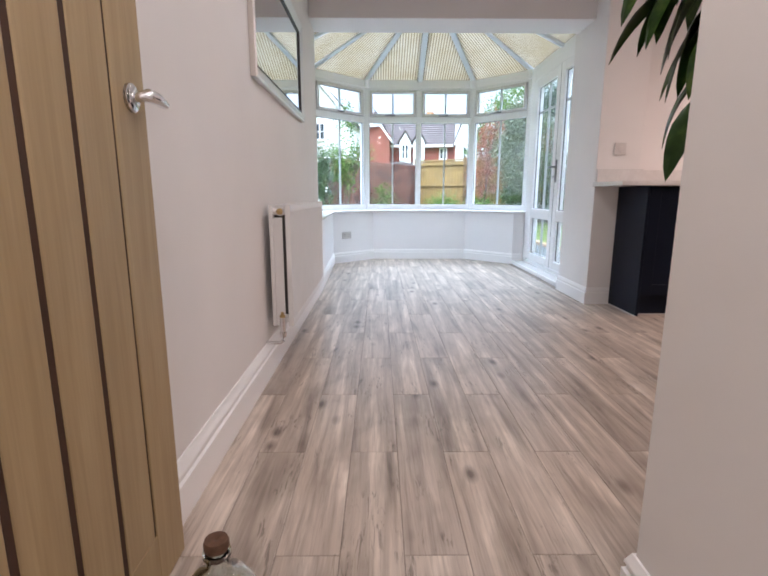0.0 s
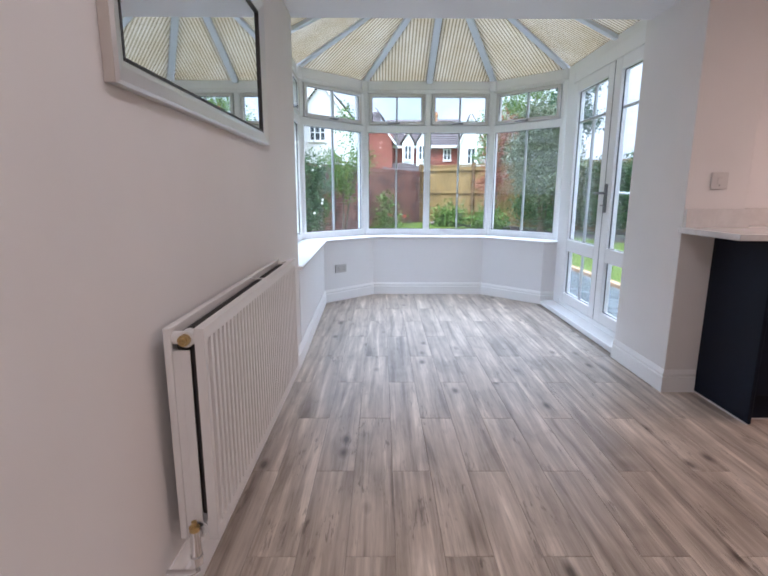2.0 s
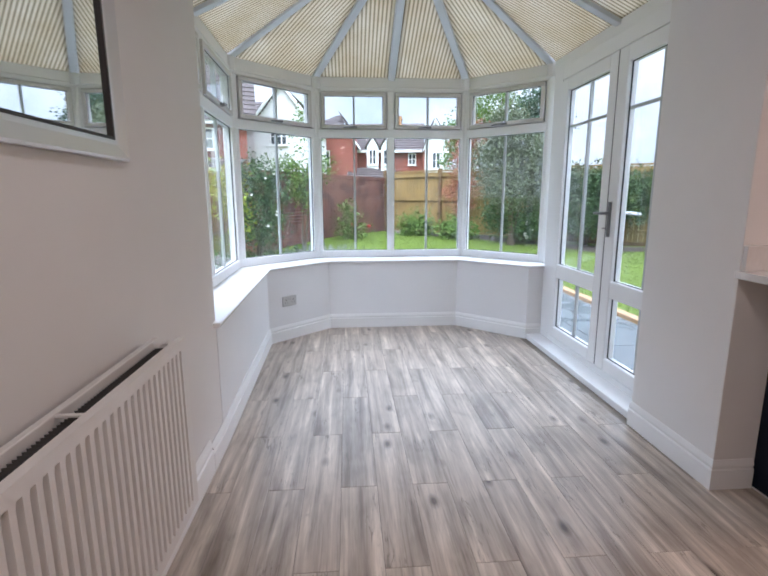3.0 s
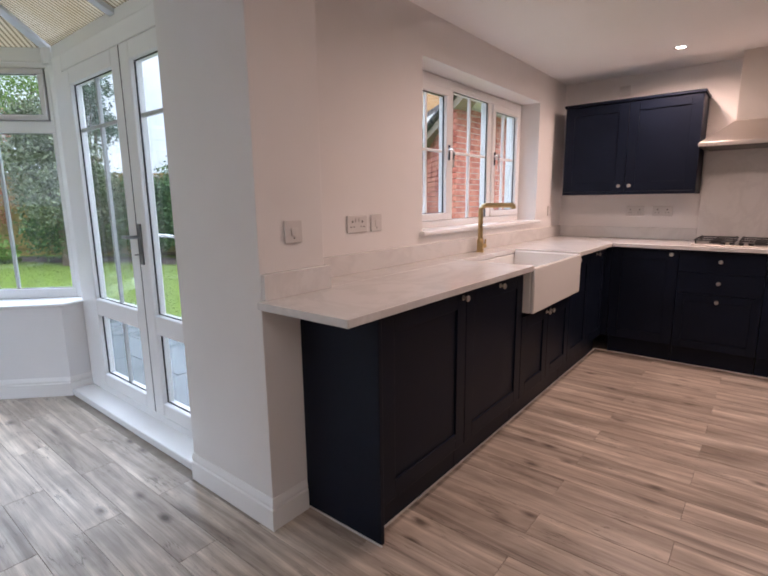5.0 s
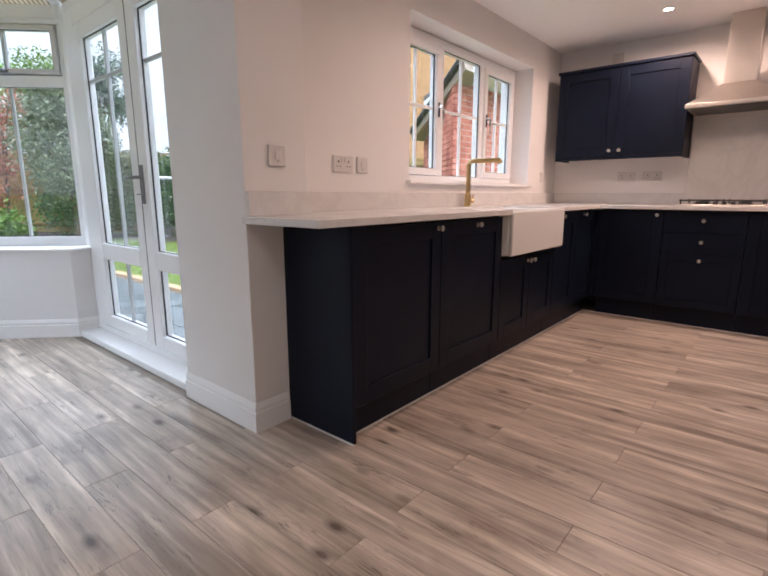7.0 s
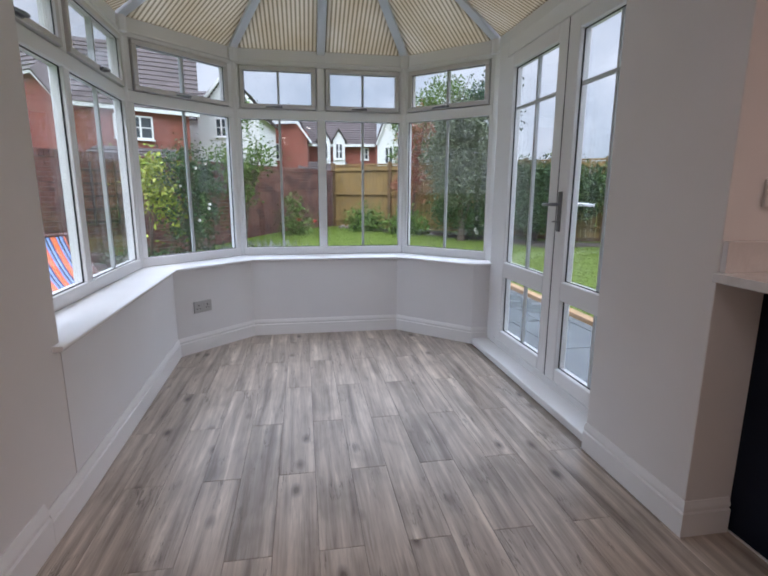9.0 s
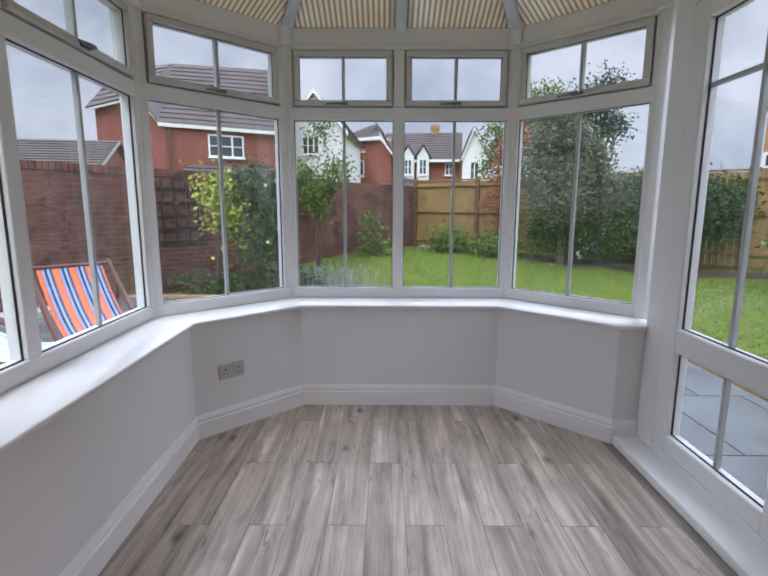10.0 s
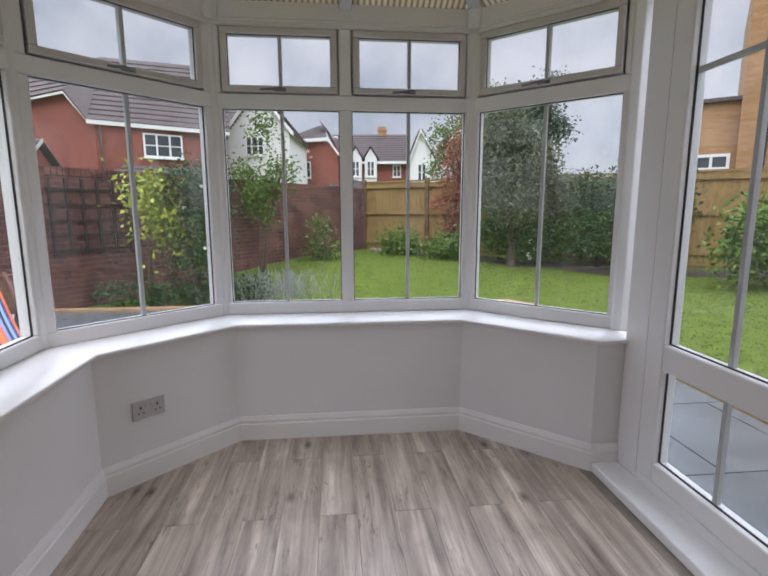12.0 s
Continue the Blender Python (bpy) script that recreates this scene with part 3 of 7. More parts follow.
def bay_window(name, p, q, splits, label, j=0.052):
    """A fixed light below and a top-hung vent above in every bay between the splits (fractions of the length)."""
    m, length = along(p, q)
    e = struct(empty(name), label, "window")
    fr, sl = Build(), Build()
    edges = [j] + [s * length for s in splits] + [length - j]
    fr.box((0.0, -0.035, BOT), (length, 0.035, LOW - 0.004)).box((0.0, -0.035, TRA), (length, 0.035, VEN)).box((0.0, -0.035, 2.17), (length, 0.035, TOP))
    fr.box((0.0, -0.035, LOW - 0.004), (j, 0.035, TRA)).box((length - j, -0.035, LOW - 0.004), (length, 0.035, TRA))
    fr.box((0.0, -0.035, VEN), (j, 0.035, 2.17)).box((length - j, -0.035, VEN), (length, 0.035, 2.17))
    for s in splits:
        for z0, z1 in ((LOW - 0.004, TRA), (VEN, 2.17)):
            fr.box((s * length - 0.034, -0.035, z0), (s * length + 0.034, 0.035, z1))
    fr.ob("frame", M_UPVC, m=m, parent=e, bevel=0.006)
    for i in range(len(edges) - 1):
        u0 = edges[i] + (0.034 if i else 0)
        u1 = edges[i + 1] - (0.034 if i < len(edges) - 2 else 0)
        seal(sl, u0, u1, LOW - 0.004, TRA, -0.016, -0.009, 0.004)
        pane(e, m, u0 + 0.004, u1 - 0.004, LOW, TRA - 0.004)
        mid = (u0 + u1) / 2
        bars = Build().box((mid - 0.0095, -0.0115, LOW), (mid + 0.0095, 0.0115, TRA)).box((mid - 0.0095, -0.024, VEN + 0.03), (mid + 0.0095, 0.012, 2.145))
        tagged(bars.ob("glazing_bar", M_BAR, m=m, parent=e, bevel=0.003), "slim grey-white glazing bar")
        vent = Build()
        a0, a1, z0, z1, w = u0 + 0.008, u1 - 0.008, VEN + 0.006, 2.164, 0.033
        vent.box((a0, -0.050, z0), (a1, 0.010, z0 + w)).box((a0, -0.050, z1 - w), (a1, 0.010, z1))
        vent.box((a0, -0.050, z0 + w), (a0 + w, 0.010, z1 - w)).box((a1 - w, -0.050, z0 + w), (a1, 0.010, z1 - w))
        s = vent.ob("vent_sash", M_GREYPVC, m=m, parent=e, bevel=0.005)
        seal(sl, u0 + 0.0405, u1 - 0.0405, VEN + 0.0385, 2.1315, -0.034, -0.0295, 0.004)
        rb_ = Build()
        seal(rb_, u0, u1, VEN, 2.17, 0.0105, 0.030, 0.034)
        rb_.ob("rebate", M_UPVC, m=m, parent=e)
        pane(e, m, a0 + w, a1 - w, z0 + w, z1 - w, v=-0.02)
        h = Build().box((mid - 0.03, -0.060, z0 + 0.004), (mid + 0.03, -0.048, z0 + 0.022))
        h.tube([(mid + 0.012, -0.058, z0 + 0.013), (mid + 0.012, -0.085, z0 + 0.013), (mid - 0.02, -0.09, z0 + 0.010), (mid - 0.10, -0.088, z0 + 0.004)], [0.009, 0.009, 0.008, 0.006], 8)
        h.ob("vent_handle", M_DULL, m=m, parent=e, smooth=True)
    sl.ob("rubber_seal", M_SEAL, m=m, parent=e)
    return e


def clip_right(pts, x):
    """Ends the angled facet and the last side of an offset outline at x."""
    (ax, ay), (bx, by) = pts[3], pts[4]
    return pts[:4] + [(x, ay + (by - ay) * (x - ax) / (bx - ax)), (x, pts[5][1])]


WP = clip_right(offset_poly(OUTLINE, 0.27), 1.90)
bay_window("window_1", WP[0], WP[1], [0.5], "white side windows of the bay with top vents")
bay_window("window_2", WP[1], WP[2], [], "white angled bay window with top vent", 0.068)
bay_window("window_3", WP[2], WP[3], [0.495], "white paired front bay window with top vents")
bay_window("window_4", WP[3], WP[4], [], "white angled bay window with top vent")
posts = Build()
for x, y in WP[1:5]:
    posts.prism([(x + 0.05 * math.cos(radians(22.5 + 45 * k)), y + 0.05 * math.sin(radians(22.5 + 45 * k))) for k in range(8)], BOT, TOP)
posts.box((WP[0][0] - 0.04, 4.245, BOT), (WP[0][0] + 0.04, 4.262, TOP))
struct(posts.ob("window_post", M_UPVC, bevel=0.004), "white corner posts of the bay", "post")

# eaves beam
EP = clip_right(offset_poly(OUTLINE, 0.24), 1.872)
EAVE = 2.32
ev = Build().sweep([(0, 2.212), (0.012, 2.208), (0.012, 2.196), (0, 2.196), (-0.13, 2.196), (-0.13, EAVE), (0, EAVE)], EP)
struct(ev.ob("trim_eaves", M_UPVC, bevel=0.003), "white boxed eaves beam of the conservatory", "eaves")
cov = Build()
for x, y in EP[1:5]:
    cx, cy = x + (0.585 - x) * 0.004, y + (5.2 - y) * 0.004
    cov.prism([(cx + 0.042 * math.cos(radians(22.5 + 45 * k)), cy + 0.042 * math.sin(radians(22.5 + 45 * k))) for k in range(8)], 2.19, EAVE - 0.002)
struct(cov.ob("trim_eaves_cover", M_UPVC, bevel=0.002), "white joint covers of the eaves beam", "eaves")

# glazed hipped roof
BOSS = Vector((0.58, 5.3, 2.93))
zE = EAVE + 0.005
cl, cr = EP[1], EP[4]
rim = [((EP[0][0], 4.27), (0.58, 4.27)), ((EP[0][0] - 0.02, 5.12), (0.58, 5.12)), (cl, None), (EP[2], None),
       (((EP[2][0] + EP[3][0]) / 2, EP[2][1]), None), (EP[3], None), (cr, None), ((EP[5][0], 5.12), (0.58, 5.12)), ((EP[5][0], 4.27), (0.58, 4.27))]
roof = struct(empty("roof"), "hipped conservatory roof of cream ribbed polycarbonate", "roof")


def top_of(r):
    return BOSS if r is None else Vector((r[0], r[1], BOSS.z))


def rafter(p, q, w=0.084, d=0.062, name="rafter"):
    """A square-edged glazing bar under the panels from eaves p to ridge q."""
    y = (q - p).normalized()
    x = y.cross(Vector((0, 0, 1))).normalized()
    z = x.cross(y)
    m = Matrix.Translation(p) @ Matrix((x, y, z)).transposed().to_4x4()
    n = (q - p).length
    bb = Build().add([(-w / 2, -0.12, 0.011), (w / 2, -0.12, 0.011), (w / 2, n, 0.011), (-w / 2, n, 0.011), (-w / 2 + 0.012, -0.12, 0.011 - d), (w / 2 - 0.012, -0.12, 0.011 - d), (w / 2 - 0.012, n, 0.011 - d), (-w / 2 + 0.012, n, 0.011 - d)],
                     [(0, 1, 2, 3), (4, 7, 6, 5), (0, 4, 5, 1), (1, 5, 6, 2), (2, 6, 7, 3), (3, 7, 4, 0)])
    bb.box((-w / 2 - 0.010, -0.10, 0.002), (-w / 2 - 0.001, n, 0.0115), 1).box((w / 2 + 0.001, -0.10, 0.002), (w / 2 + 0.010, n, 0.0115), 1)
    return bb.ob(name, [M_RAFTER, M_SEAL], m=m, parent=roof, bevel=0.003)


for i in range(len(rim) - 1):
    p, q = Vector((*rim[i][0], zE)), Vector((*rim[i + 1][0], zE))
    tq, tp = top_of(rim[i + 1][1]), top_of(rim[i][1])
    mid = (p + q) / 2
    x = (q - p).normalized()
    nrm = x.cross((tp + tq) / 2 - mid).normalized()
    y = nrm.cross(x)
    m = Matrix.Translation(mid) @ Matrix((x, y, nrm)).transposed().to_4x4()
    inv = m.inverted()
    ring = [p, q, tq] + ([tp] if (tp - tq).length > 1e-4 else [])
    loc = [inv @ v for v in ring]
    for k in (0, 1):
        loc[k].y -= 0.12
    n = len(loc)
    pb = Build().add([(v.x, v.y, 0.012) for v in loc] + [(v.x, v.y, 0.028) for v in loc],
                     [tuple(range(n - 1, -1, -1)), tuple(range(n, 2 * n))] + [(k, (k + 1) % n, n + (k + 1) % n, n + k) for k in range(n)])
    tagged(pb.ob("panel", M_POLY, m=m, parent=roof), "cream ribbed translucent roof panel")
for e, t in rim[1:-1]:
    rafter(Vector((*e, zE)), top_of(t))
rafter(Vector((0.58, 4.27, BOSS.z - 0.01)), BOSS - Vector((0, 0, 0.01)), 0.09, 0.07, "ridge")
Build().lathe([(0.0, -0.06), (0.05, -0.055), (0.085, -0.03), (0.09, 0.0), (0.09, 0.03)], tuple(BOSS), 20).ob("ridge_boss", M_RAFTER, parent=roof, smooth=True)

# ---- garden doors ----
doors = struct(empty("door_1"), "closed white double-glazed garden doors", "door")
fr = Build().box((1.83, 5.778, 0.045), (1.91, 5.93, 2.195)).box((1.83, 4.142, 0.045), (1.91, 4.196, 2.195))
fr.box((1.83, 4.196, 2.095), (1.97, 5.778, 2.195)).box((1.83, 4.196, 0.02), (1.91, 5.778, 0.086))
fr.ob("frame", M_UPVC, parent=doors, bevel=0.005)
sl = Build()
for y0, y1 in ((4.990, 5.775), (4.199, 4.984)):
    lf = Build()
    zb, zl0, zl1, zu0, zu1, zt = 0.092, 0.175, 0.578, 0.688, 2.0, 2.09
    a, c = y0 + 0.095, y1 - 0.105
    lf.box((1.824, y0, zb), (1.894, a, zt)).box((1.824, c, zb), (1.894, y1, zt))
    for z0, z1 in ((zb, zl0), (zl1, zu0), (zu1, zt)):
        lf.box((1.824, a, z0), (1.894, c, z1))
    lf.ob("leaf", M_UPVC, parent=doors, bevel=0.007)
    for z0, z1 in ((zl0, zl1), (zu0, zu1)):
        md, bars = (a + c) / 2, Build()
        bars.box((1.8545, md - 0.0095, z0), (1.8775, md + 0.0095, z1))
        if z1 > 1:
            bars.box((1.855, a, 1.728), (1.877, c, 1.747))
        tagged(bars.ob("glazing_bar", M_BAR, parent=doors, bevel=0.003), "slim grey-white glazing bar")
        g = Build().box((1.857, a - 0.006, z0 - 0.006), (1.875, c + 0.006, z1 + 0.006)).ob("pane", M_GLASS, parent=doors)
        g.visible_shadow = False
        for s0, s1, t0, t1 in ((a, a + 0.004, z0, z1), (c - 0.004, c, z0, z1), (a, c, z0, z0 + 0.004), (a, c, z1 - 0.004, z1)):
            sl.box((1.849, s0, t0), (1.8565, s1, t1))
sl.box((1.8255, 4.9845, 0.095), (1.886, 4.9895, 2.088)).box((1.829, 5.7755, 0.088), (1.886, 5.7782, 2.094))
sl.ob("rubber_seal", M_SEAL, parent=doors)
hd = Build().box((1.814, 4.927, 0.965), (1.825, 4.957, 1.185)).tube([(1.814, 4.942, 1.115), (1.781, 4.942, 1.115), (1.772, 4.957, 1.115), (1.772, 5.047, 1.112)], [0.010, 0.010, 0.010, 0.008], 8)
hd.lathe([(0.0, 0.0), (0.008, 0.002), (0.008, 0.012)], (1.806, 4.942, 1.02), 12, axis='x').tube([(1.808, 4.942, 1.02), (1.792, 4.95, 1.02), (1.792, 4.964, 1.018)], 0.004, 6)
tagged(hd.ob("handle", M_DULL, parent=doors, bevel=0.002, smooth=True), "dull grey lever handle with key")
ho = Build().box((1.894, 4.927, 0.965), (1.903, 4.957, 1.185)).tube([(1.903, 4.942, 1.115), (1.936, 4.942, 1.115), (1.944, 4.922, 1.115), (1.944, 4.812, 1.112)], [0.010, 0.010, 0.010, 0.008], 8)
tagged(ho.ob("handle", M_CHROME, parent=doors, bevel=0.002, smooth=True), "chrome lever handle")
struct(Build().box((1.70, 4.322, 0.0), (1.836, 5.92, 0.045)).ob("door_step", M_SILL, bevel=0.006), "glossy white boxed threshold step", "threshold")
struct(Build().box((1.83, 4.145, -0.25), (2.06, 6.05, 0.018)).ob("door_threshold", M_BAYWALL), "pale stone step under the garden doors", "threshold")

# ---- kitchen ----
kw = struct(empty("window_5"), "white three-light kitchen window with glazing bars", "window")
WY = 4.085
fr, sl, bars = Build(), Build(), Build()
X0, X1, Z0, Z1 = KX0 + 0.004, KX1 - 0.004, KZ0 + 0.02, KZ1 - 0.004
fr.box((X0, WY, Z0), (X1, WY + 0.065, Z0 + 0.05)).box((X0, WY, Z1 - 0.065), (X1, WY + 0.065, Z1))
fr.box((X0, WY, Z0 + 0.05), (X0 + 0.05, WY + 0.065, Z1 - 0.065)).box((X1 - 0.05, WY, Z0 + 0.05), (X1, WY + 0.065, Z1 - 0.065))
third = (X1 - X0) / 3
for k in (1, 2):
    fr.box((X0 + k * third - 0.03, WY, Z0 + 0.05), (X0 + k * third + 0.03, WY + 0.065, Z1 - 0.065))
fr.box((X0 + 0.6, WY - 0.012, Z1 - 0.05), (X0 + 0.98, WY, Z1 - 0.03))
fr.ob("frame", M_UPVC, parent=kw, bevel=0.006)
for k in range(3):
    a, c = X0 + k * third + (0.05 if k == 0 else 0.03), X0 + (k + 1) * third - (0.05 if k == 2 else 0.03)
    z0, z1 = Z0 + 0.05, Z1 - 0.065
    if k != 1:
        sh = Build()
        w = 0.048
        y0, y1 = WY - 0.014, WY + 0.05
        sh.box((a, y0, z0), (c, y1, z0 + w)).box((a, y0, z1 - w), (c, y1, z1)).box((a, y0, z0 + w), (a + w, y1, z1 - w)).box((c - w, y0, z0 + w), (c, y1, z1 - w))
        sh.ob("sash", M_UPVC, parent=kw, bevel=0.006)
        side = c - 0.024 if k == 0 else a + 0.024
        zz = (z0 + z1) / 2 + 0.02
        hh = Build().box((side - 0.012, y0 - 0.008, zz - 0.05), (side + 0.012, y0, zz + 0.05)).tube([(side, y0 - 0.006, zz + 0.02), (side, y0 - 0.035, zz + 0.02), (side + 0.005, y0 - 0.04, zz), (side + 0.008, y0 - 0.036, zz - 0.10)], [0.008, 0.008, 0.008, 0.006], 8)
        hh.ob("handle", M_CHROME, parent=kw, smooth=True)
        a, c, z0, z1 = a + w, c - w, z0 + w, z1 - w
    md = (a + c) / 2
    zm = (z0 + z1) / 2 + 0.03
    bars.box((md - 0.009, WY + 0.015, z0), (md + 0.009, WY + 0.035, z1)).box((a, WY + 0.0155, zm - 0.009), (c, WY + 0.0345, zm + 0.009))
    for s0, s1, t0, t1 in ((a, a + 0.004, z0, z1), (c - 0.004, c, z0, z1), (a, c, z0, z0 + 0.004), (a, c, z1 - 0.004, z1)):
        sl.box((s0, WY + 0.009, t0), (s1, WY + 0.0175, t1))
    g = Build().box((a - 0.004, WY + 0.018, z0 - 0.004), (c + 0.004, WY + 0.032, z1 + 0.004)).ob("pane", M_GLASS, parent=kw)
    g.visible_shadow = False
bars.ob("glazing_bar", M_UPVC, parent=kw, bevel=0.002)
sl.ob("rubber_seal", M_SEAL, parent=kw)
struct(Build().box((KX0 - 0.03, KY - 0.035, KZ0), (KX1 + 0.03, WY + 0.01, KZ0 + 0.024)).ob("window_sill", M_SILL, bevel=0.005), "glossy white kitchen window sill", "window sill")


def knob(parent, u, z, m):
    k = Build().lathe([(0.012, 0.0), (0.012, -0.003), (0.005, -0.006), (0.005, -0.016), (0.013, -0.020), (0.015, -0.026), (0.011, -0.031), (0.0, -0.032)], (u, 0, z), 16, axis='y')
    o = k.ob("knob", M_STEEL, m=m, smooth=True)
    o.parent = parent
    return o


def shaker(parent, u0, u1, z0, z1, m, rail=0.075, name="door", knobs=()):
    """A framed door: stiles and rails round a recessed panel, front at v = 0."""
    g = 0.0015
    u0, u1, z0, z1 = u0 + g, u1 - g, z0 + g, z1 - g
    d = Build()
    d.box((u0, 0.0, z0), (u0 + rail, 0.021, z1)).box((u1 - rail, 0.0, z0), (u1, 0.021, z1))
    d.box((u0 + rail, 0.0, z0), (u1 - rail, 0.021, z0 + rail)).box((u0 + rail, 0.0, z1 - rail), (u1 - rail, 0.021, z1))
    d.box((u0 + rail - 0.002, 0.0085, z0 + rail - 0.002), (u1 - rail + 0.002, 0.019, z1 - rail + 0.002))
    o = d.ob(name, M_NAVY, m=m, bevel=0.0018)
    o.parent = parent
    for u, z in knobs:
        knob(parent, u, z, m)
    return o


def base_unit(name, label, m, u0, u1, fronts, top=0.902, plinth=True, depth=0.57):
    e = tagged(empty(name), label, "kitchen cabinet", "fitted kitchen base units")
    bd = Build().box((u0 + 0.001, 0.0225, 0.15), (u1 - 0.001, depth, top - 0.004))
    if plinth:
        bd.box((u0 + 0.001, 0.055, 0.0), (u1 - 0.001, 0.073, 0.149))
    o = bd.ob("body", M_NAVY, m=m)
    o.parent = e
    for kind, a, c, z0, z1, kn in fronts:
        if kind == "door":
            shaker(e, a, c, z0, z1, m, knobs=kn)
        else:
            g = 0.0015
            pn = Build().box((a + g, 0, z0 + g), (c - g, 0.021, z1 - g)).ob("drawer_front", M_NAVY, m=m, bevel=0.0018) if kind == "plain" else shaker(e, a, c, z0, z1, m, rail=0.055, name="drawer_front")
            pn.parent = e
            for u, z in kn:
                knob(e, u, z, m)
    return e


MS = pose(0, 3.33, 0)
DT = 0.892
o = Build().box((1.868, 3.325, 0.0), (1.888, 3.905, 0.902)).ob("end_panel", M_NAVY, bevel=0.002)
tagged(o, "navy painted end panel of the base units", "kitchen panel")
base_unit("base_cabinet", "navy shaker base cabinet under pale quartz worktop", MS, 1.890, 2.500, [("door", 1.890, 2.500, 0.15, DT, [(2.470, 0.862)])])
base_unit("base_cabinet", "navy shaker base cabinet beside the white sink", MS, 2.502, 3.138, [("door", 2.502, 3.138, 0.15, DT, [(2.845, 0.862)])])
base_unit("sink_cabinet", "navy shaker cabinet under a white butler sink", MS, 3.140, 3.965, [("door", 3.140, 3.552, 0.15, 0.635, [(3.52, 0.60)]), ("door", 3.552, 3.965, 0.15, 0.635, [(3.585, 0.60)])], top=0.64)
base_unit("base_cabinet", "navy shaker base cabinet beside the white sink", MS, 3.967, 4.40, [("door", 3.967, 4.40, 0.15, DT, [(4.08, 0.862)])])
base_unit("base_cabinet", "navy shaker corner base cabinet", MS, 4.402, 4.835, [("door", 4.402, 4.835, 0.15, DT, [(4.56, 0.862)])])
MB = pose(4.84, 0, 0, 0, 0, -90)
base_unit("base_cabinet", "navy shaker corner base cabinet", MB, -3.285, -2.813, [("door", -3.285, -2.813, 0.15, DT, [(-2.86, 0.862)])])
dr = [("plain", -2.811, -2.286, 0.735, DT, [(-2.548, 0.825)]), ("plain", -2.811, -2.286, 0.575, 0.735, [(-2.548, 0.665)]), ("door", -2.811, -2.286, 0.15, 0.575, [(-2.548, 0.525)])]
base_unit("drawer_cabinet", "navy three-drawer base cabinet under the hob", MB, -2.811, -2.286, [(k if k == "plain" else "framed", *r) for k, *r in dr])
base_unit("base_cabinet", "navy shaker double base cabinet", MB, -2.284, -1.30, [("door", -2.284, -1.772, 0.15, DT, [(-1.812, 0.862)]), ("door", -1.772, -1.30, 0.15, DT, [(-1.735, 0.862)])])
base_unit("base_cabinet", "navy shaker base cabinet", MB, -1.298, -0.92, [("door", -1.298, -0.92, 0.15, DT, [(-1.26, 0.862)])])
tagged(Build().box((4.8365, 3.2865, 0.15), (4.90, 3.40, DT)).ob("corner_post", M_NAVY, bevel=0.001), "navy painted filler post between base cabinets", "kitchen panel")
tr = Build().box((1.890, 3.380, 0.0), (4.893, 3.3845, 0.007)).box((4.8885, 0.93, 0.0), (4.893, 3.380, 0.007)).box((1.862, 3.318, 0.0), (1.867, 3.73, 0.006))
struct(tr.ob("trim_plinth_seal", M_PLATE), "pale sealant line along the plinths", "trim")

# worktop with a cut-out for the sink
wt = Build()
T0, T1 = 0.904, 0.934
SX0, SX1, SY = 3.155, 3.95, 3.735
wt.box((1.665, 3.277, T0), (SX0, 3.728, T1)).box((2.012, 3.728, T0), (SX0, 3.918, T1))
wt.box((SX0, SY, T0), (SX1, 3.918, T1)).box((SX1, 3.277, T0), (5.408, 3.918, T1)).box((4.79, 0.915, T0), (5.408, 3.277, T1))
tagged(wt.ob("worktop", M_QUARTZ, bevel=0.003), "white quartz worktop with faint veining", "worktop")
us = Build().box((1.688, 3.708, T1), (2.028, 3.729, 1.032)).box((2.012, 3.898, T1), (5.39, 3.919, 1.032)).box((5.389, 0.915, T1), (5.409, 2.17, 1.032)).box((5.389, 2.772, T1), (5.409, 3.897, 1.032))
us.box((2.012, 3.7295, T1), (2.03, 3.897, 1.032))
tagged(us.ob("upstand", M_QUARTZ, bevel=0.002), "white veined quartz upstand along the wall", "upstand")
tagged(Build().box((5.384, 2.171, T1), (5.409, 2.771, 1.70)).ob("splashback", M_QUARTZ, bevel=0.002), "white veined quartz splashback behind the hob", "splashback")

# butler sink
sk = Build()
sx0, sx1, sy0, sy1, zt, zb, th = 3.147, 3.957, 3.268, 3.76, 0.922, 0.662, 0.024
sk.box((sx0, sy0, zb), (sx1, sy0 + th, zt)).box((sx0, sy1 - th, zb), (sx1, sy1, zt - 0.022)).box((sx0, sy0 + th, zb), (sx0 + th, sy1 - th, zt - 0.0))
sk.box((sx1 - th, sy0 + th, zb), (sx1, sy1 - th, zt)).box((sx0 + th, sy0 + th, zb), (sx1 - th, sy1 - th, zb + 0.025))
tagged(sk.ob("butler_sink", M_CERAMIC, bevel=0.009, segs=3), "white glazed ceramic butler sink set into worktop", "sink")
tp = tagged(empty("kitchen_tap"), "brushed brass swan-neck tap behind the sink", "tap")
Build().lathe([(0.027, 0.0), (0.027, 0.006), (0.023, 0.01), (0.023, 0.085), (0.018, 0.092), (0.014, 0.095)], (3.62, 3.85, T1), 20).ob("base", M_BRASS, parent=tp, smooth=True)
bend = [(3.62, 3.85, 1.02), (3.62, 3.85, 1.215)] + [(3.62 + 0.012 * (1 - math.cos(a)), 3.85 - 0.035 * (1 - math.cos(a)), 1.215 + 0.037 * math.sin(a)) for a in (0.4, 0.8, 1.2, 1.57)] + [(3.69, 3.645, 1.252)]
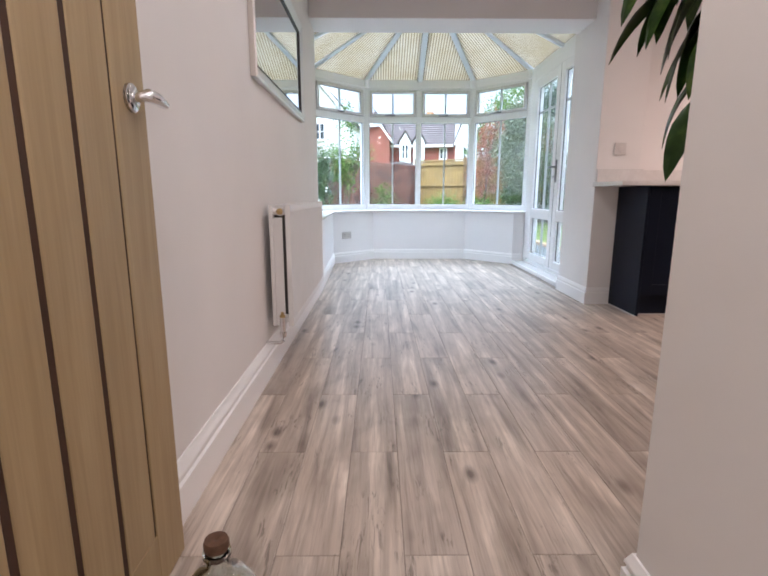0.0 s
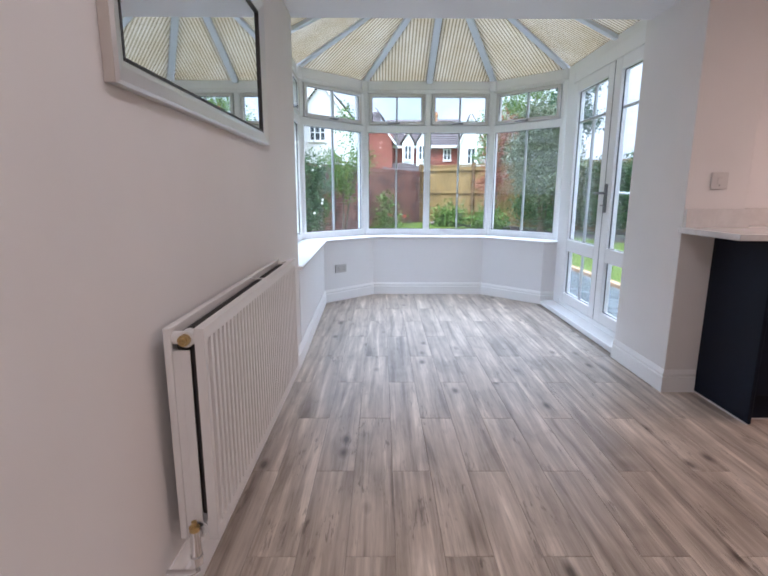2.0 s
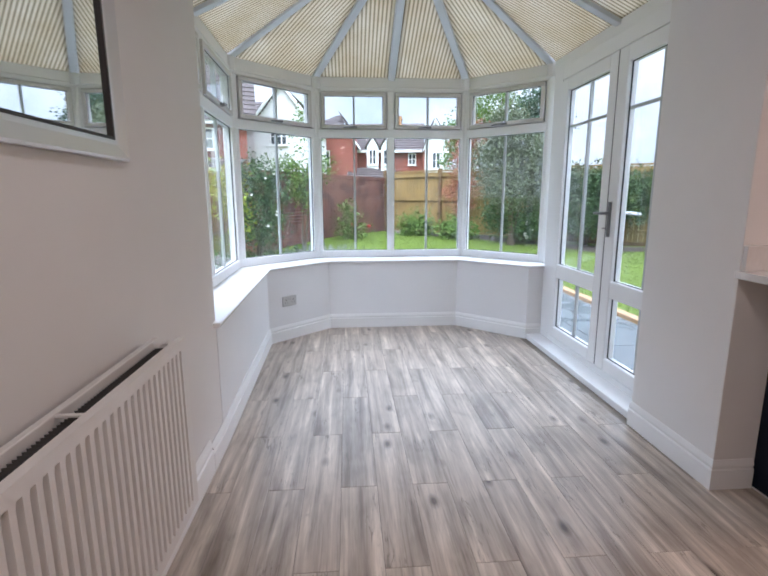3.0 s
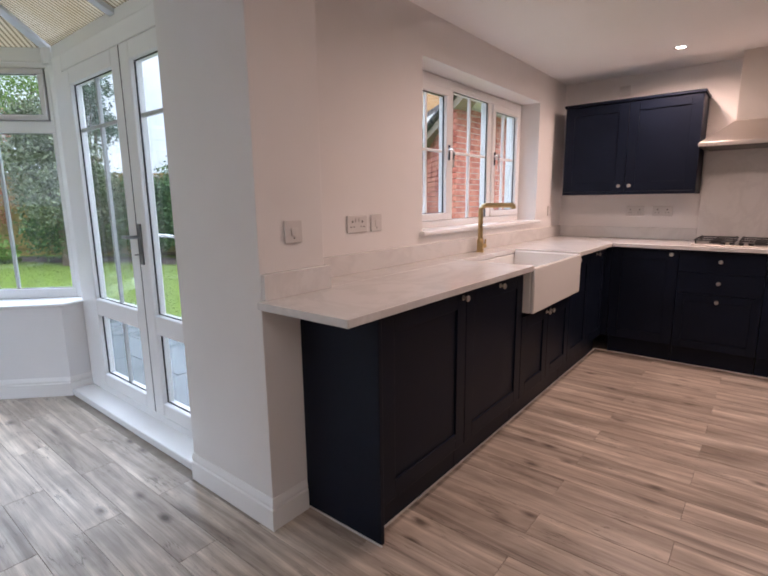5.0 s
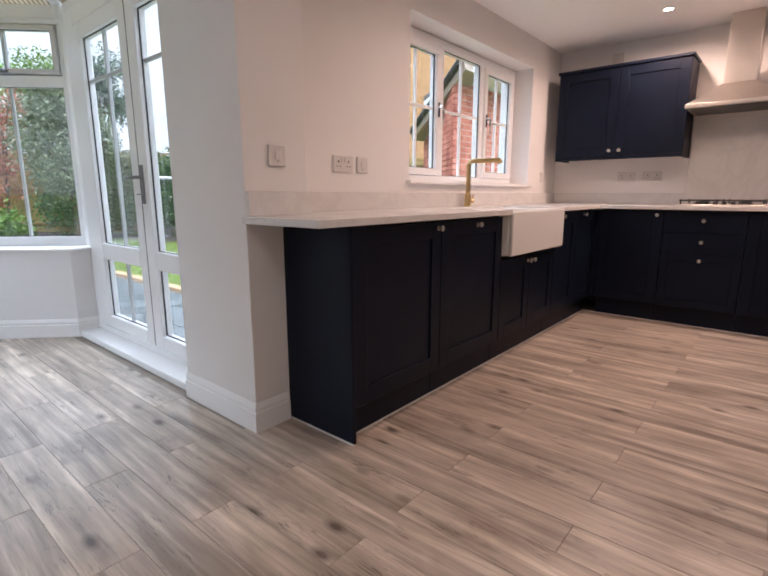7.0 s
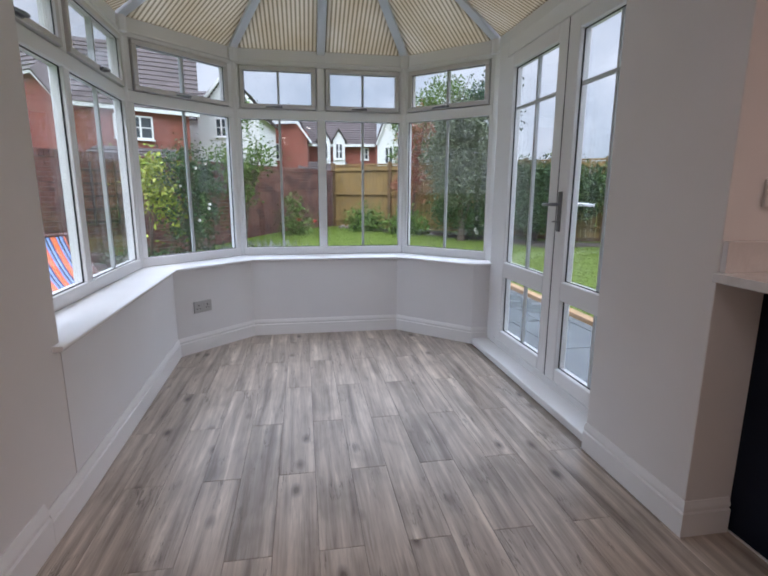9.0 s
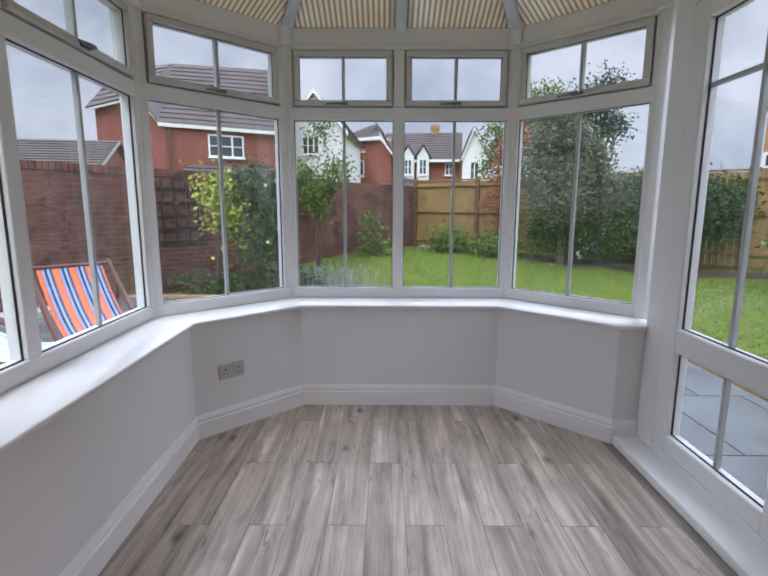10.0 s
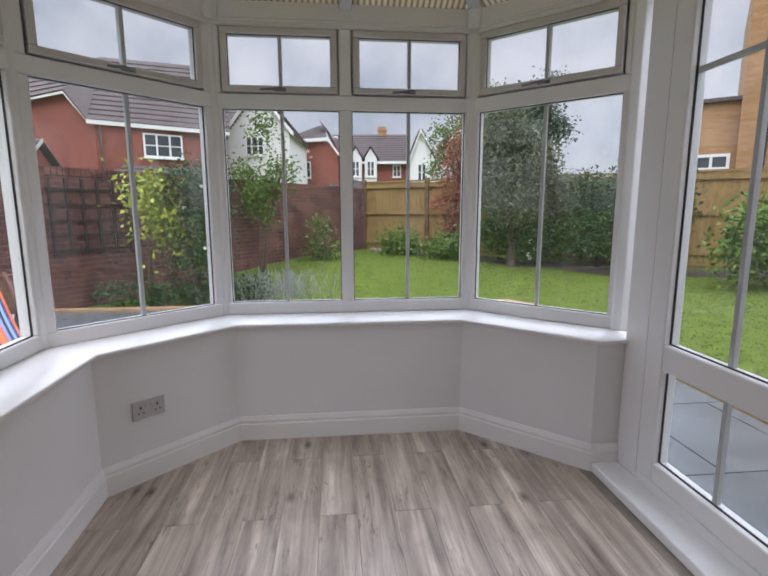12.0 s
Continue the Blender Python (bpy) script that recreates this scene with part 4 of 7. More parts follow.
Build().tube(bend, 0.0165, 14).tube([(3.688, 3.652, 1.255), (3.69, 3.646, 1.228)], 0.0175, 14).ob("spout", M_BRASS, parent=tp, smooth=True)
Build().tube([(3.62, 3.85, 0.975), (3.665, 3.835, 0.975)], 0.016, 12).tube([(3.66, 3.836, 0.975), (3.664, 3.83, 1.02)], 0.005, 8).ob("lever", M_BRASS, parent=tp, smooth=True)

# hob
hb = tagged(empty("gas_hob"), "steel gas hob with black iron pan supports", "hob")
hx0, hx1, hy0, hy1 = 4.86, 5.34, 2.19, 2.75
Build().box((hx0, hy0, T1), (hx1, hy1, T1 + 0.012)).ob("tray", M_STEEL, parent=hb, bevel=0.004)
gr = Build()
for y0, y1 in ((hy0 + 0.02, hy0 + 0.265), (hy0 + 0.295, hy1 - 0.02)):
    for x in (hx0 + 0.04, (hx0 + hx1) / 2, hx1 - 0.03):
        gr.box((x - 0.005, y0, T1 + 0.034), (x + 0.005, y1, T1 + 0.045))
    for y in (y0, (y0 + y1) / 2, y1):
        gr.box((hx0 + 0.04, y - 0.005, T1 + 0.034), (hx1 - 0.03, y + 0.005, T1 + 0.0445))
    for x in (hx0 + 0.045, hx1 - 0.035):
        for y in (y0 + 0.006, y1 - 0.006):
            gr.box((x - 0.005, y - 0.005, T1 + 0.01), (x + 0.005, y + 0.005, T1 + 0.05))
gr.ob("pan_support", M_IRON, parent=hb, bevel=0.002)
for x in (hx0 + 0.15, hx0 + 0.35):
    for y in (hy0 + 0.145, hy1 - 0.145):
        Build().lathe([(0.045, 0.012), (0.045, 0.02), (0.034, 0.022), (0.034, 0.03), (0.0, 0.032)], (x, y, T1), 18).ob("burner", M_IRON, parent=hb, smooth=True)
for i in range(4):
    Build().lathe([(0.016, 0.012), (0.016, 0.03), (0.0, 0.031)], (hx0 + 0.028, hy0 + 0.20 + 0.055 * i, T1), 14).ob("control_knob", M_BLACK, parent=hb, smooth=True)

# chimney hood
hood = tagged(empty("cooker_hood"), "brushed steel chimney cooker hood on the wall", "cooker hood")
y0, y1 = 2.176, 2.774
hbld = Build().box((4.93, y0, 1.655), (5.383, y1, 1.685))
hbld.add([(4.935, y0 + 0.004, 1.685), (5.383, y0 + 0.004, 1.685), (5.383, y1 - 0.004, 1.685), (4.935, y1 - 0.004, 1.685), (5.16, 2.37, 1.845), (5.383, 2.37, 1.845), (5.383, 2.58, 1.845), (5.16, 2.58, 1.845)],
         [(0, 3, 2, 1), (4, 5, 6, 7), (0, 1, 5, 4), (1, 2, 6, 5), (2, 3, 7, 6), (3, 0, 4, 7)])
hbld.ob("canopy", M_STEEL, parent=hood, bevel=0.002)
Build().box((5.165, 2.375, 1.845), (5.408, 2.575, CEIL - 0.001)).ob("chimney", M_STEEL, parent=hood, bevel=0.002)
Build().box((4.96, y0 + 0.03, 1.650), (5.36, y1 - 0.03, 1.6549)).ob("filter", M_FIN, parent=hood)


def wall_unit(label, ys, doors, z0=1.345, z1=2.065):
    e = tagged(empty("wall_cabinet"), label, "kitchen cabinet", "fitted kitchen wall units")
    m = pose(5.085, 0, 0, 0, 0, -90)
    a, c = ys
    bd = Build().box((a, 0.0225, z0), (c, 0.322, z1))
    bd.box((a - 0.012, -0.014, z1), (c + 0.012, 0.322, z1 + 0.022)).box((a - 0.0, 0.0, z0 - 0.026), (c, 0.03, z0 - 0.001)).box((a, 0.03, z0 - 0.026), (a + 0.02, 0.32, z0 - 0.001)).box((c - 0.02, 0.03, z0 - 0.026), (c, 0.32, z0 - 0.001))
    o = bd.ob("body", M_NAVY, m=m, bevel=0.003)
    o.parent = e
    for u0, u1, ku in doors:
        shaker(e, u0, u1, z0, z1, m, knobs=[(ku, z0 + 0.045)])


wall_unit("navy shaker double wall cabinet with steel knobs", (-3.80, -2.78), [(-3.80, -3.29, -3.33), (-3.29, -2.78, -3.25)])
wall_unit("navy shaker double wall cabinet with steel knobs", (-2.172, -1.15), [(-2.172, -1.66, -1.70), (-1.66, -1.15, -1.62)])

# tall oven housing
MT = pose(0, 1.53, 0, 0, 0, 180)
tall = tagged(empty("oven_housing"), "tall navy housing with built-in double oven", "kitchen cabinet")
bd = Build().box((-3.545, 0.0225, 0.15), (-2.60, 0.60, 2.25)).box((-3.50, 0.055, 0.0), (-2.60, 0.073, 0.149))
bd.box((-3.56, -0.002, 0.10), (-3.546, 0.60, 2.26))
o = bd.ob("body", M_NAVY, m=MT, bevel=0.002)
o.parent = tall
shaker(tall, -3.545, -3.205, 0.15, 1.02, MT, knobs=[(-3.235, 0.965)])
shaker(tall, -3.545, -3.205, 1.02, 2.25, MT, knobs=[(-3.235, 1.065)])
shaker(tall, -3.203, -2.60, 0.15, 0.42, MT)
shaker(tall, -3.203, -2.60, 1.72, 2.25, MT)
ov = Build().box((-3.195, -0.004, 0.43), (-2.61, 0.02, 1.715)).ob("oven_front", M_BLKGLASS, m=MT, bevel=0.003)
ov.parent = tall
pn = Build().box((-3.19, -0.010, 1.12), (-2.615, -0.004, 1.24)).ob("control_panel", M_STEEL, m=MT, bevel=0.001)
pn.parent = tall
hd = Build()
for z in (1.06, 0.83):
    hd.box((-3.16, -0.055, z - 0.012), (-2.65, -0.036, z + 0.012)).box((-3.14, -0.036, z - 0.008), (-3.12, -0.004, z + 0.008)).box((-2.69, -0.036, z - 0.008), (-2.67, -0.004, z + 0.008))
hd = hd.ob("oven_handle", M_BLACK, m=MT, bevel=0.003)
hd.parent = tall
for u in (-3.12, -3.03, -2.94, -2.78):
    kb = Build().lathe([(0.022, -0.010), (0.020, -0.032), (0.0, -0.033)], (u, 0, 1.18), 18, axis='y').ob("oven_knob", M_STEEL, m=MT, smooth=True)
    kb.parent = tall


# ---- sockets, switches, vents ----
def plate(name, label, m, w, kind, mat=M_PALEPLATE):
    """A wall plate: local x along the wall, local -y out of it; kind: sockets, switch or blank."""
    h = 0.086
    e = tagged(empty(name, m), label, "socket" if kind == "sockets" else "switch")
    o = Build().box((-w / 2, -0.009, -h / 2), (w / 2, 0.0, h / 2)).ob("plate", mat, bevel=0.003, m=m)
    o.parent = e
    o.matrix_parent_inverse = m.inverted()
    d = Build()
    if kind == "sockets":
        n = 2 if w > 0.1 else 1
        for i in range(n):
            cx = (-0.037 + 0.074 * i) if n == 2 else 0.0
            d.box((cx - 0.004, -0.0095, 0.006), (cx + 0.004, -0.0085, 0.017)).box((cx - 0.015, -0.0095, -0.016), (cx - 0.007, -0.0085, -0.011)).box((cx + 0.007, -0.0095, -0.016), (cx + 0.015, -0.0085, -0.011))
        r = Build()
        for cx in ((-0.012, 0.012) if n == 2 else (0.024,)):
            r.box((cx - 0.006, -0.013, 0.010), (cx + 0.006, -0.009, 0.028))
        k = r.ob("rocker", mat, m=m, bevel=0.001)
        k.parent = e
        k.matrix_parent_inverse = m.inverted()
    elif kind == "switch":
        d.box((-0.003, -0.0100, -0.026), (0.003, -0.0085, -0.022))
        k = Build().box((-0.014, -0.013, -0.016), (0.014, -0.009, 0.016)).ob("rocker", mat, m=m, bevel=0.002)
        k.parent = e
        k.matrix_parent_inverse = m.inverted()
    elif kind == "fan":
        for i in range(5):
            d.box((-w / 2 + 0.012, -0.0100, -0.028 + 0.013 * i), (w / 2 - 0.012, -0.0085, -0.024 + 0.013 * i))
    if d.v:
        k = d.ob("slots", M_HOLE if kind != "fan" else M_GREYPLATE, m=m)
        tagged(k, kind="stuff")
        k.parent = e
        k.matrix_parent_inverse = m.inverted()
    return e


plate("cooker_switch", "pale grey plastic switch plate on the wall", pose(1.848, 3.729, 1.178), 0.086, "switch")
plate("wall_socket", "pale grey plastic double socket on the wall", pose(2.425, 3.919, 1.178), 0.146, "sockets")
plate("fused_switch", "pale grey plastic switch plate on the wall", pose(2.575, 3.919, 1.178), 0.086, "switch")
plate("light_switch", "pale grey plastic switch plate in the corner", pose(5.10, 3.919, 1.18), 0.086, "blank")
EW = pose(0, 0, 0, 0, 0, -90)
for y, w, kd in ((3.253, 0.146, "sockets"), (3.04, 0.146, "sockets"), (1.608, 0.086, "switch"), (1.462, 0.146, "sockets")):
    plate("wall_socket" if kd == "sockets" else "fused_switch", "pale grey plastic plate on the wall above worktop", pose(5.409, y, 1.175, 0, 0, -90), w, kd)
for y in (3.41, 1.38):
    plate("wall_vent", "pale grey plastic vent plate high on the wall", pose(5.409, y, 2.21, 0, 0, -90), 0.09, "fan")
plate("wall_socket", "grey plastic double socket on the bay wall", along(BAYWALL[1], BAYWALL[2])[0] @ pose(0.215, -0.0, 0.338), 0.146, "sockets", M_GREYPLATE)

# ---- downlights ----
M_GLOW, gn, gl_, gb = shader("lit_lamp_face")
gb.inputs["Emission Color"].default_value, gb.inputs["Emission Strength"].default_value = (1.0, 0.78, 0.58, 1), 14.0
# the dining and hall fixtures are unseen additions, like their bulbs
for dx, dy in DOWNLIGHTS:
    e = tagged(empty("downlight", pose(dx, dy, CEIL)), "round recessed ceiling downlight, switched on", "ceiling light", "kitchen downlights")
    for nm, prof, mt in (("bezel", [(0.030, -0.002), (0.034, -0.006), (0.044, -0.004), (0.045, 0.0)], M_PLATE), ("lens", [(0.0, -0.0035), (0.0295, -0.003), (0.0295, -0.001)], M_GLOW)):
        k = Build().lathe(prof, (dx, dy, CEIL), 24).ob(nm, mt, smooth=True)
        k.parent = e
        k.matrix_parent_inverse = e.matrix_world.inverted()

# ---- hall side: door, bottle, mirror, radiator, plant ----
door = tagged(empty("interior_door"), "open oak cottage door with grooved boards", "door")
dx0, dx1, dy0, dy1 = -0.443, -0.405, 0.321, 1.083
db = Build().box((dx0, dy0, 0.008), (dx1 - 0.006, dy1, 1.98))
db.box((dx1 - 0.006, dy1 - 0.118, 0.008), (dx1, dy1, 1.98)).box((dx1 - 0.006, dy0, 0.008), (dx1, dy0 + 0.118, 1.98))
db.box((dx1 - 0.006, dy0 + 0.118, 0.008), (dx1, dy1 - 0.118, 0.135)).box((dx1 - 0.006, dy0 + 0.118, 1.86), (dx1, dy1 - 0.118, 1.98))
db.ob("frame", M_OAK, parent=door, bevel=0.0015)
ys = [dy1 - 0.118 - 0.118 * k for k in range(5)]
ys[-1] = dy0 + 0.118
bo = Build()
for a, c in zip(ys[1:], ys[:-1]):
    bo.box((dx1 - 0.0115, a + 0.0085, 0.1352), (dx1 - 0.0005, c - 0.0085, 1.8598))
bo.ob("board", M_OAK, parent=door, bevel=0.002)
# strips in the grooves whose dark colour stands for their shade
gv = Build()
for y in ys:
    gv.box((dx1 - 0.0058, y - 0.0083, 0.1355), (dx1 - 0.0030, y + 0.0083, 1.8595))
tagged(gv.ob("groove", M_GROOVE, parent=door), "strip coloured as the shade between boards")
hd = Build().lathe([(0.0, 0.009), (0.022, 0.009), (0.026, 0.006), (0.026, 0.0)], (dx1, dy1 - 0.058, 1.02), 24, axis='x')
hd.tube([(dx1 + 0.006, dy1 - 0.058, 1.02), (dx1 + 0.022, dy1 - 0.058, 1.022), (dx1 + 0.032, dy1 - 0.052, 1.025), (dx1 + 0.038, dy1 - 0.030, 1.023), (dx1 + 0.039, dy1 + 0.004, 1.017)], [0.009, 0.010, 0.013, 0.012, 0.008], 12)
hd.lathe([(0.0, 0.008), (0.022, 0.008), (0.026, 0.005), (0.026, 0.0)], (dx1, dy1 - 0.058, 1.02), 24, axis='x')
tagged(hd.ob("handle", M_CHROME, parent=door, smooth=True), "chrome lever handle")

bt = tagged(empty("glass_bottle"), "clear glass bottle with cork stopper on floor", "bottle")
bc = (-0.215, 0.79, 0.0)
Build().lathe([(r * 0.9, z * 0.87) for r, z in [(0.0, 0.004), (0.060, 0.0), (0.072, 0.010), (0.075, 0.03), (0.075, 0.165), (0.070, 0.195), (0.052, 0.222), (0.028, 0.238), (0.020, 0.250), (0.020, 0.268), (0.026, 0.272), (0.026, 0.282), (0.018, 0.284),
               (0.016, 0.268), (0.016, 0.250), (0.024, 0.235), (0.048, 0.218), (0.066, 0.192), (0.071, 0.165), (0.071, 0.03), (0.066, 0.014), (0.0, 0.012)]], bc, 40).ob("body", M_BOTTLE, parent=bt, smooth=True)
Build().lathe([(r * 0.8, z * 0.87) for r, z in [(0.0, 0.262), (0.0155, 0.262), (0.0165, 0.286), (0.026, 0.288), (0.027, 0.300), (0.024, 0.308), (0.010, 0.309), (0.0, 0.306)]], bc, 24).ob("cork", M_CORK, parent=bt, smooth=True)

mir = tagged(empty("wall_mirror"), "rectangular wall mirror in a silver frame", "mirror")
my0, my1, mz0, mz1, mx = 2.165, 3.44, 1.318, 1.915, LEFT + 0.001
fw = 0.052


def frame_side(ob_b, p, q, inward):
    """One mitred side of the mirror frame between outer corners p and q (y, z)."""
    p, q, n = Vector(p), Vector(q), Vector(inward)
    t = (q - p).normalized()
    prof = [(0.0, 0.0), (0.0, 0.022), (0.006, 0.027), (0.040, 0.014), (fw, 0.013), (fw, 0.0)]
    vs = []
    for base, s in ((p, 1), (q, -1)):
        for i, o in prof:
            w = base + n * i + t * i * s
            vs.append((mx + o, w.x, w.y))
    k = len(prof)
    ob_b.add(vs, [(i, (i + 1) % k, k + (i + 1) % k, k + i) for i in range(k)])


mf = Build()
for p, q, n in (((my0, mz0), (my1, mz0), (0, 1)), ((my1, mz0), (my1, mz1), (-1, 0)), ((my1, mz1), (my0, mz1), (0, -1)), ((my0, mz1), (my0, mz0), (1, 0))):
    frame_side(mf, p, q, n)
mf.ob("frame", M_SILVER, parent=mir)
dk = Build()
i0 = fw
for s0, s1, t0, t1 in ((my0 + i0, my1 - i0, mz0 + i0, mz0 + i0 + 0.008), (my0 + i0, my1 - i0, mz1 - i0 - 0.008, mz1 - i0), (my0 + i0, my0 + i0 + 0.008, mz0 + i0 + 0.008, mz1 - i0 - 0.008), (my1 - i0 - 0.008, my1 - i0, mz0 + i0 + 0.008, mz1 - i0 - 0.008)):
    dk.box((mx, s0, t0), (mx + 0.0145, s1, t1))
for s0, s1, t0, t1 in ((my0 - 0.004, my0 - 0.0005, mz0, mz1), (my1 + 0.0005, my1 + 0.004, mz0, mz1)):
    Build().box((mx, s0, t0), (mx + 0.021, s1, t1)).ob("outer_edge", M_STEEL, parent=mir)
tagged(dk.ob("inner_edge", M_DARKFRAME, parent=mir), "dark inner edge")
Build().box((mx, my0 + i0, mz0 + i0), (mx + 0.006, my1 - i0, mz1 - i0)).ob("glass", M_MIRROR, parent=mir)

# double panel radiator
rad = tagged(empty("radiator"), "white double-panel radiator on wall brackets", "radiator")
ry0, ry1, rz0, rz1 = 2.245, 3.465, 0.235, 0.795


def fluted(x, toward):
    """A pressed steel panel with vertical flutes; toward: +1 faces the room."""
    n, bb = 36, Build()
    edge, t = 0.026, 0.024
    step = (ry1 - ry0 - 2 * edge) / n
    ys = [ry0, ry0 + edge * 0.6]
    ds = [0.0, 0.0]
    for i in range(n):
        s = ry0 + edge + i * step
        ys += [s, s + step * 0.34, s + step * 0.44, s + step * 0.90]
        ds += [-0.018, -0.018, 0.0, 0.0]
    ys += [ry1 - edge * 0.6, ry1]
    ds += [0.0, 0.0]
    za, zc = rz0 + 0.035, rz1 - 0.035
    rows = [(rz0, 0), (za - 0.006, 0), (za + 0.006, 1), (zc - 0.006, 1), (zc + 0.006, 0), (rz1, 0)]
    k = len(ys)
    vs = [(x + toward * d * f, y, z) for z, f in rows for y, d in zip(ys, ds)]
    fs = [(r * k + i, r * k + i + 1, (r + 1) * k + i + 1, (r + 1) * k + i) for r in range(len(rows) - 1) for i in range(k - 1)]
    bb.add(vs, fs)
    xb = x - toward * t
    bb.box((xb, ry0, rz0), (x - toward * 0.0185, ry1, rz1))
    bb.box((x - toward * 0.0185, ry0, rz1 - 0.004), (x - toward * 0.0006, ry1, rz1)).box((x - toward * 0.0185, ry0, rz0), (x - toward * 0.0006, ry1, rz0 + 0.004))
    bb.box((x - toward * 0.0185, ry0, rz0 + 0.004), (x - toward * 0.0005, ry0 + 0.005, rz1 - 0.004)).box((x - toward * 0.0185, ry1 - 0.005, rz0 + 0.004), (x - toward * 0.0005, ry1, rz1 - 0.004))
    return bb


fluted(-0.338, 1).ob("front_panel", M_RAD, parent=rad)
Build().box((-0.436, ry0, rz0), (-0.418, ry1, rz1)).ob("rear_panel", M_RAD, parent=rad, bevel=0.003)
Build().box((-0.3995, ry0 + 0.004, rz0 + 0.003), (-0.377, ry0 + 0.008, rz1 - 0.055)).box((-0.417, ry0 + 0.003, rz0 + 0.003), (-0.399, ry0 + 0.010, rz1 - 0.055)).ob("end_sheet", [M_RAD], parent=rad)
fn = Build()
nf = 90
for i in range(nf):
    y = ry0 + 0.03 + i * (ry1 - ry0 - 0.06) / nf
    for x0, s in ((-0.416, 1), (-0.364, -1)):
        fn.add([(x0, y, rz0 + 0.05), (x0 + s * 0.024, y + 0.006, rz0 + 0.05), (x0 + s * 0.024, y + 0.006, rz1 - 0.022), (x0, y, rz1 - 0.022), (x0, y + 0.013, rz0 + 0.05), (x0 + s * 0.024, y + 0.010, rz0 + 0.05), (x0 + s * 0.024, y + 0.010, rz1 - 0.022), (x0, y + 0.013, rz1 - 0.022)],
               [(0, 1, 2, 3), (1, 5, 6, 2), (4, 7, 6, 5)])
fn.ob("convector_fins", M_FIN, parent=rad)
for y in (ry0 + 0.02, ry1 - 0.02):
    for z in (rz1 - 0.028, rz0 + 0.028):
        cx = Build().tube([(-0.425, y, z), (-0.348, y, z)], 0.016, 14).lathe([(0.020, -0.016), (0.020, 0.016)], (-0.385, y, z), 16, axis='y')
        cx.ob("header_pipe", M_RAD, parent=rad, smooth=True)
Build().box((-0.418, 2.93, rz1 - 0.006), (-0.349, 2.942, rz1 - 0.002)).ob("top_bar", M_RAD, parent=rad)
pl = Build().lathe([(0.0, -0.022), (0.008, -0.022), (0.008, -0.014), (0.014, -0.013), (0.014, 0.0)], (-0.385, ry0 + 0.004, rz1 - 0.028), 16, axis='y')
tagged(pl.ob("air_vent", M_BRASS, parent=rad, smooth=True), "brass bleed plug")
vv = Build().tube([(-0.385, ry0 + 0.004, rz0 + 0.028), (-0.385, ry0 - 0.03, rz0 + 0.028)], 0.011, 12).tube([(-0.385, ry0 - 0.03, rz0 + 0.05), (-0.385, ry0 - 0.03, rz0 - 0.02)], 0.013, 12).tube([(-0.385, ry0 - 0.03, rz0 - 0.02), (-0.385, ry0 - 0.03, rz0 - 0.045)], [0.017, 0.014], 8)
vv.tube([(-0.385, ry0 - 0.03, rz0 - 0.044), (-0.385, ry0 - 0.03, rz0 - 0.062), (-0.40, ry0 - 0.03, rz0 - 0.072), (LEFT + 0.001, ry0 - 0.03, rz0 - 0.072)], 0.0075, 10)
tagged(vv.ob("valve", M_CHROME, parent=rad, smooth=True), "chrome lockshield valve and pipe")
cp = Build().lathe([(0.012, 0.046), (0.013, 0.050), (0.013, 0.060), (0.007, 0.062), (0.007, 0.074), (0.0, 0.075)], (-0.385, ry0 - 0.03, rz0), 16)
tagged(cp.ob("valve_cap", M_BRASS, parent=rad, smooth=True), "brass valve spindle")
for y in (2.55, 3.15):
    br = Build().box((LEFT + 0.0005, y - 0.02, rz0 + 0.02), (-0.4365, y + 0.02, rz1 - 0.03))
    br.ob("bracket", M_RAD, parent=rad)

# tall cane plant behind the partition
pt = tagged(empty("cane_plant"), "tall cane plant with drooping glossy green leaves", "house plant")
px, py = 1.00, 1.17
Build().lathe([(0.0, 0.0), (0.11, 0.0), (0.12, 0.01), (0.15, 0.28), (0.158, 0.29), (0.158, 0.30), (0.145, 0.30), (0.14, 0.26), (0.0, 0.26)], (px, py, 0.0), 28).ob("pot", M_POT, parent=pt, smooth=True)
Build().lathe([(0.0, 0.268), (0.139, 0.262)], (px, py, 0.0), 20).ob("soil", M_SOIL, parent=pt)
rng = random.Random(11)
crowns = [((px, py), (px - 0.07, py + 0.38), 1.74), ((px + 0.03, py - 0.03), (px + 0.03, py + 0.31), 1.50)]
st = Build()
for (x0, y0), (x1, y1), h in crowns:
    st.tube([(x0, y0, 0.25), ((x0 + x1) / 2 + 0.01, (y0 + y1) / 2, h * 0.55), (x1, y1, h)], [0.018, 0.016, 0.014], 9)
st.ob("cane", M_STEMP, parent=pt, smooth=True)


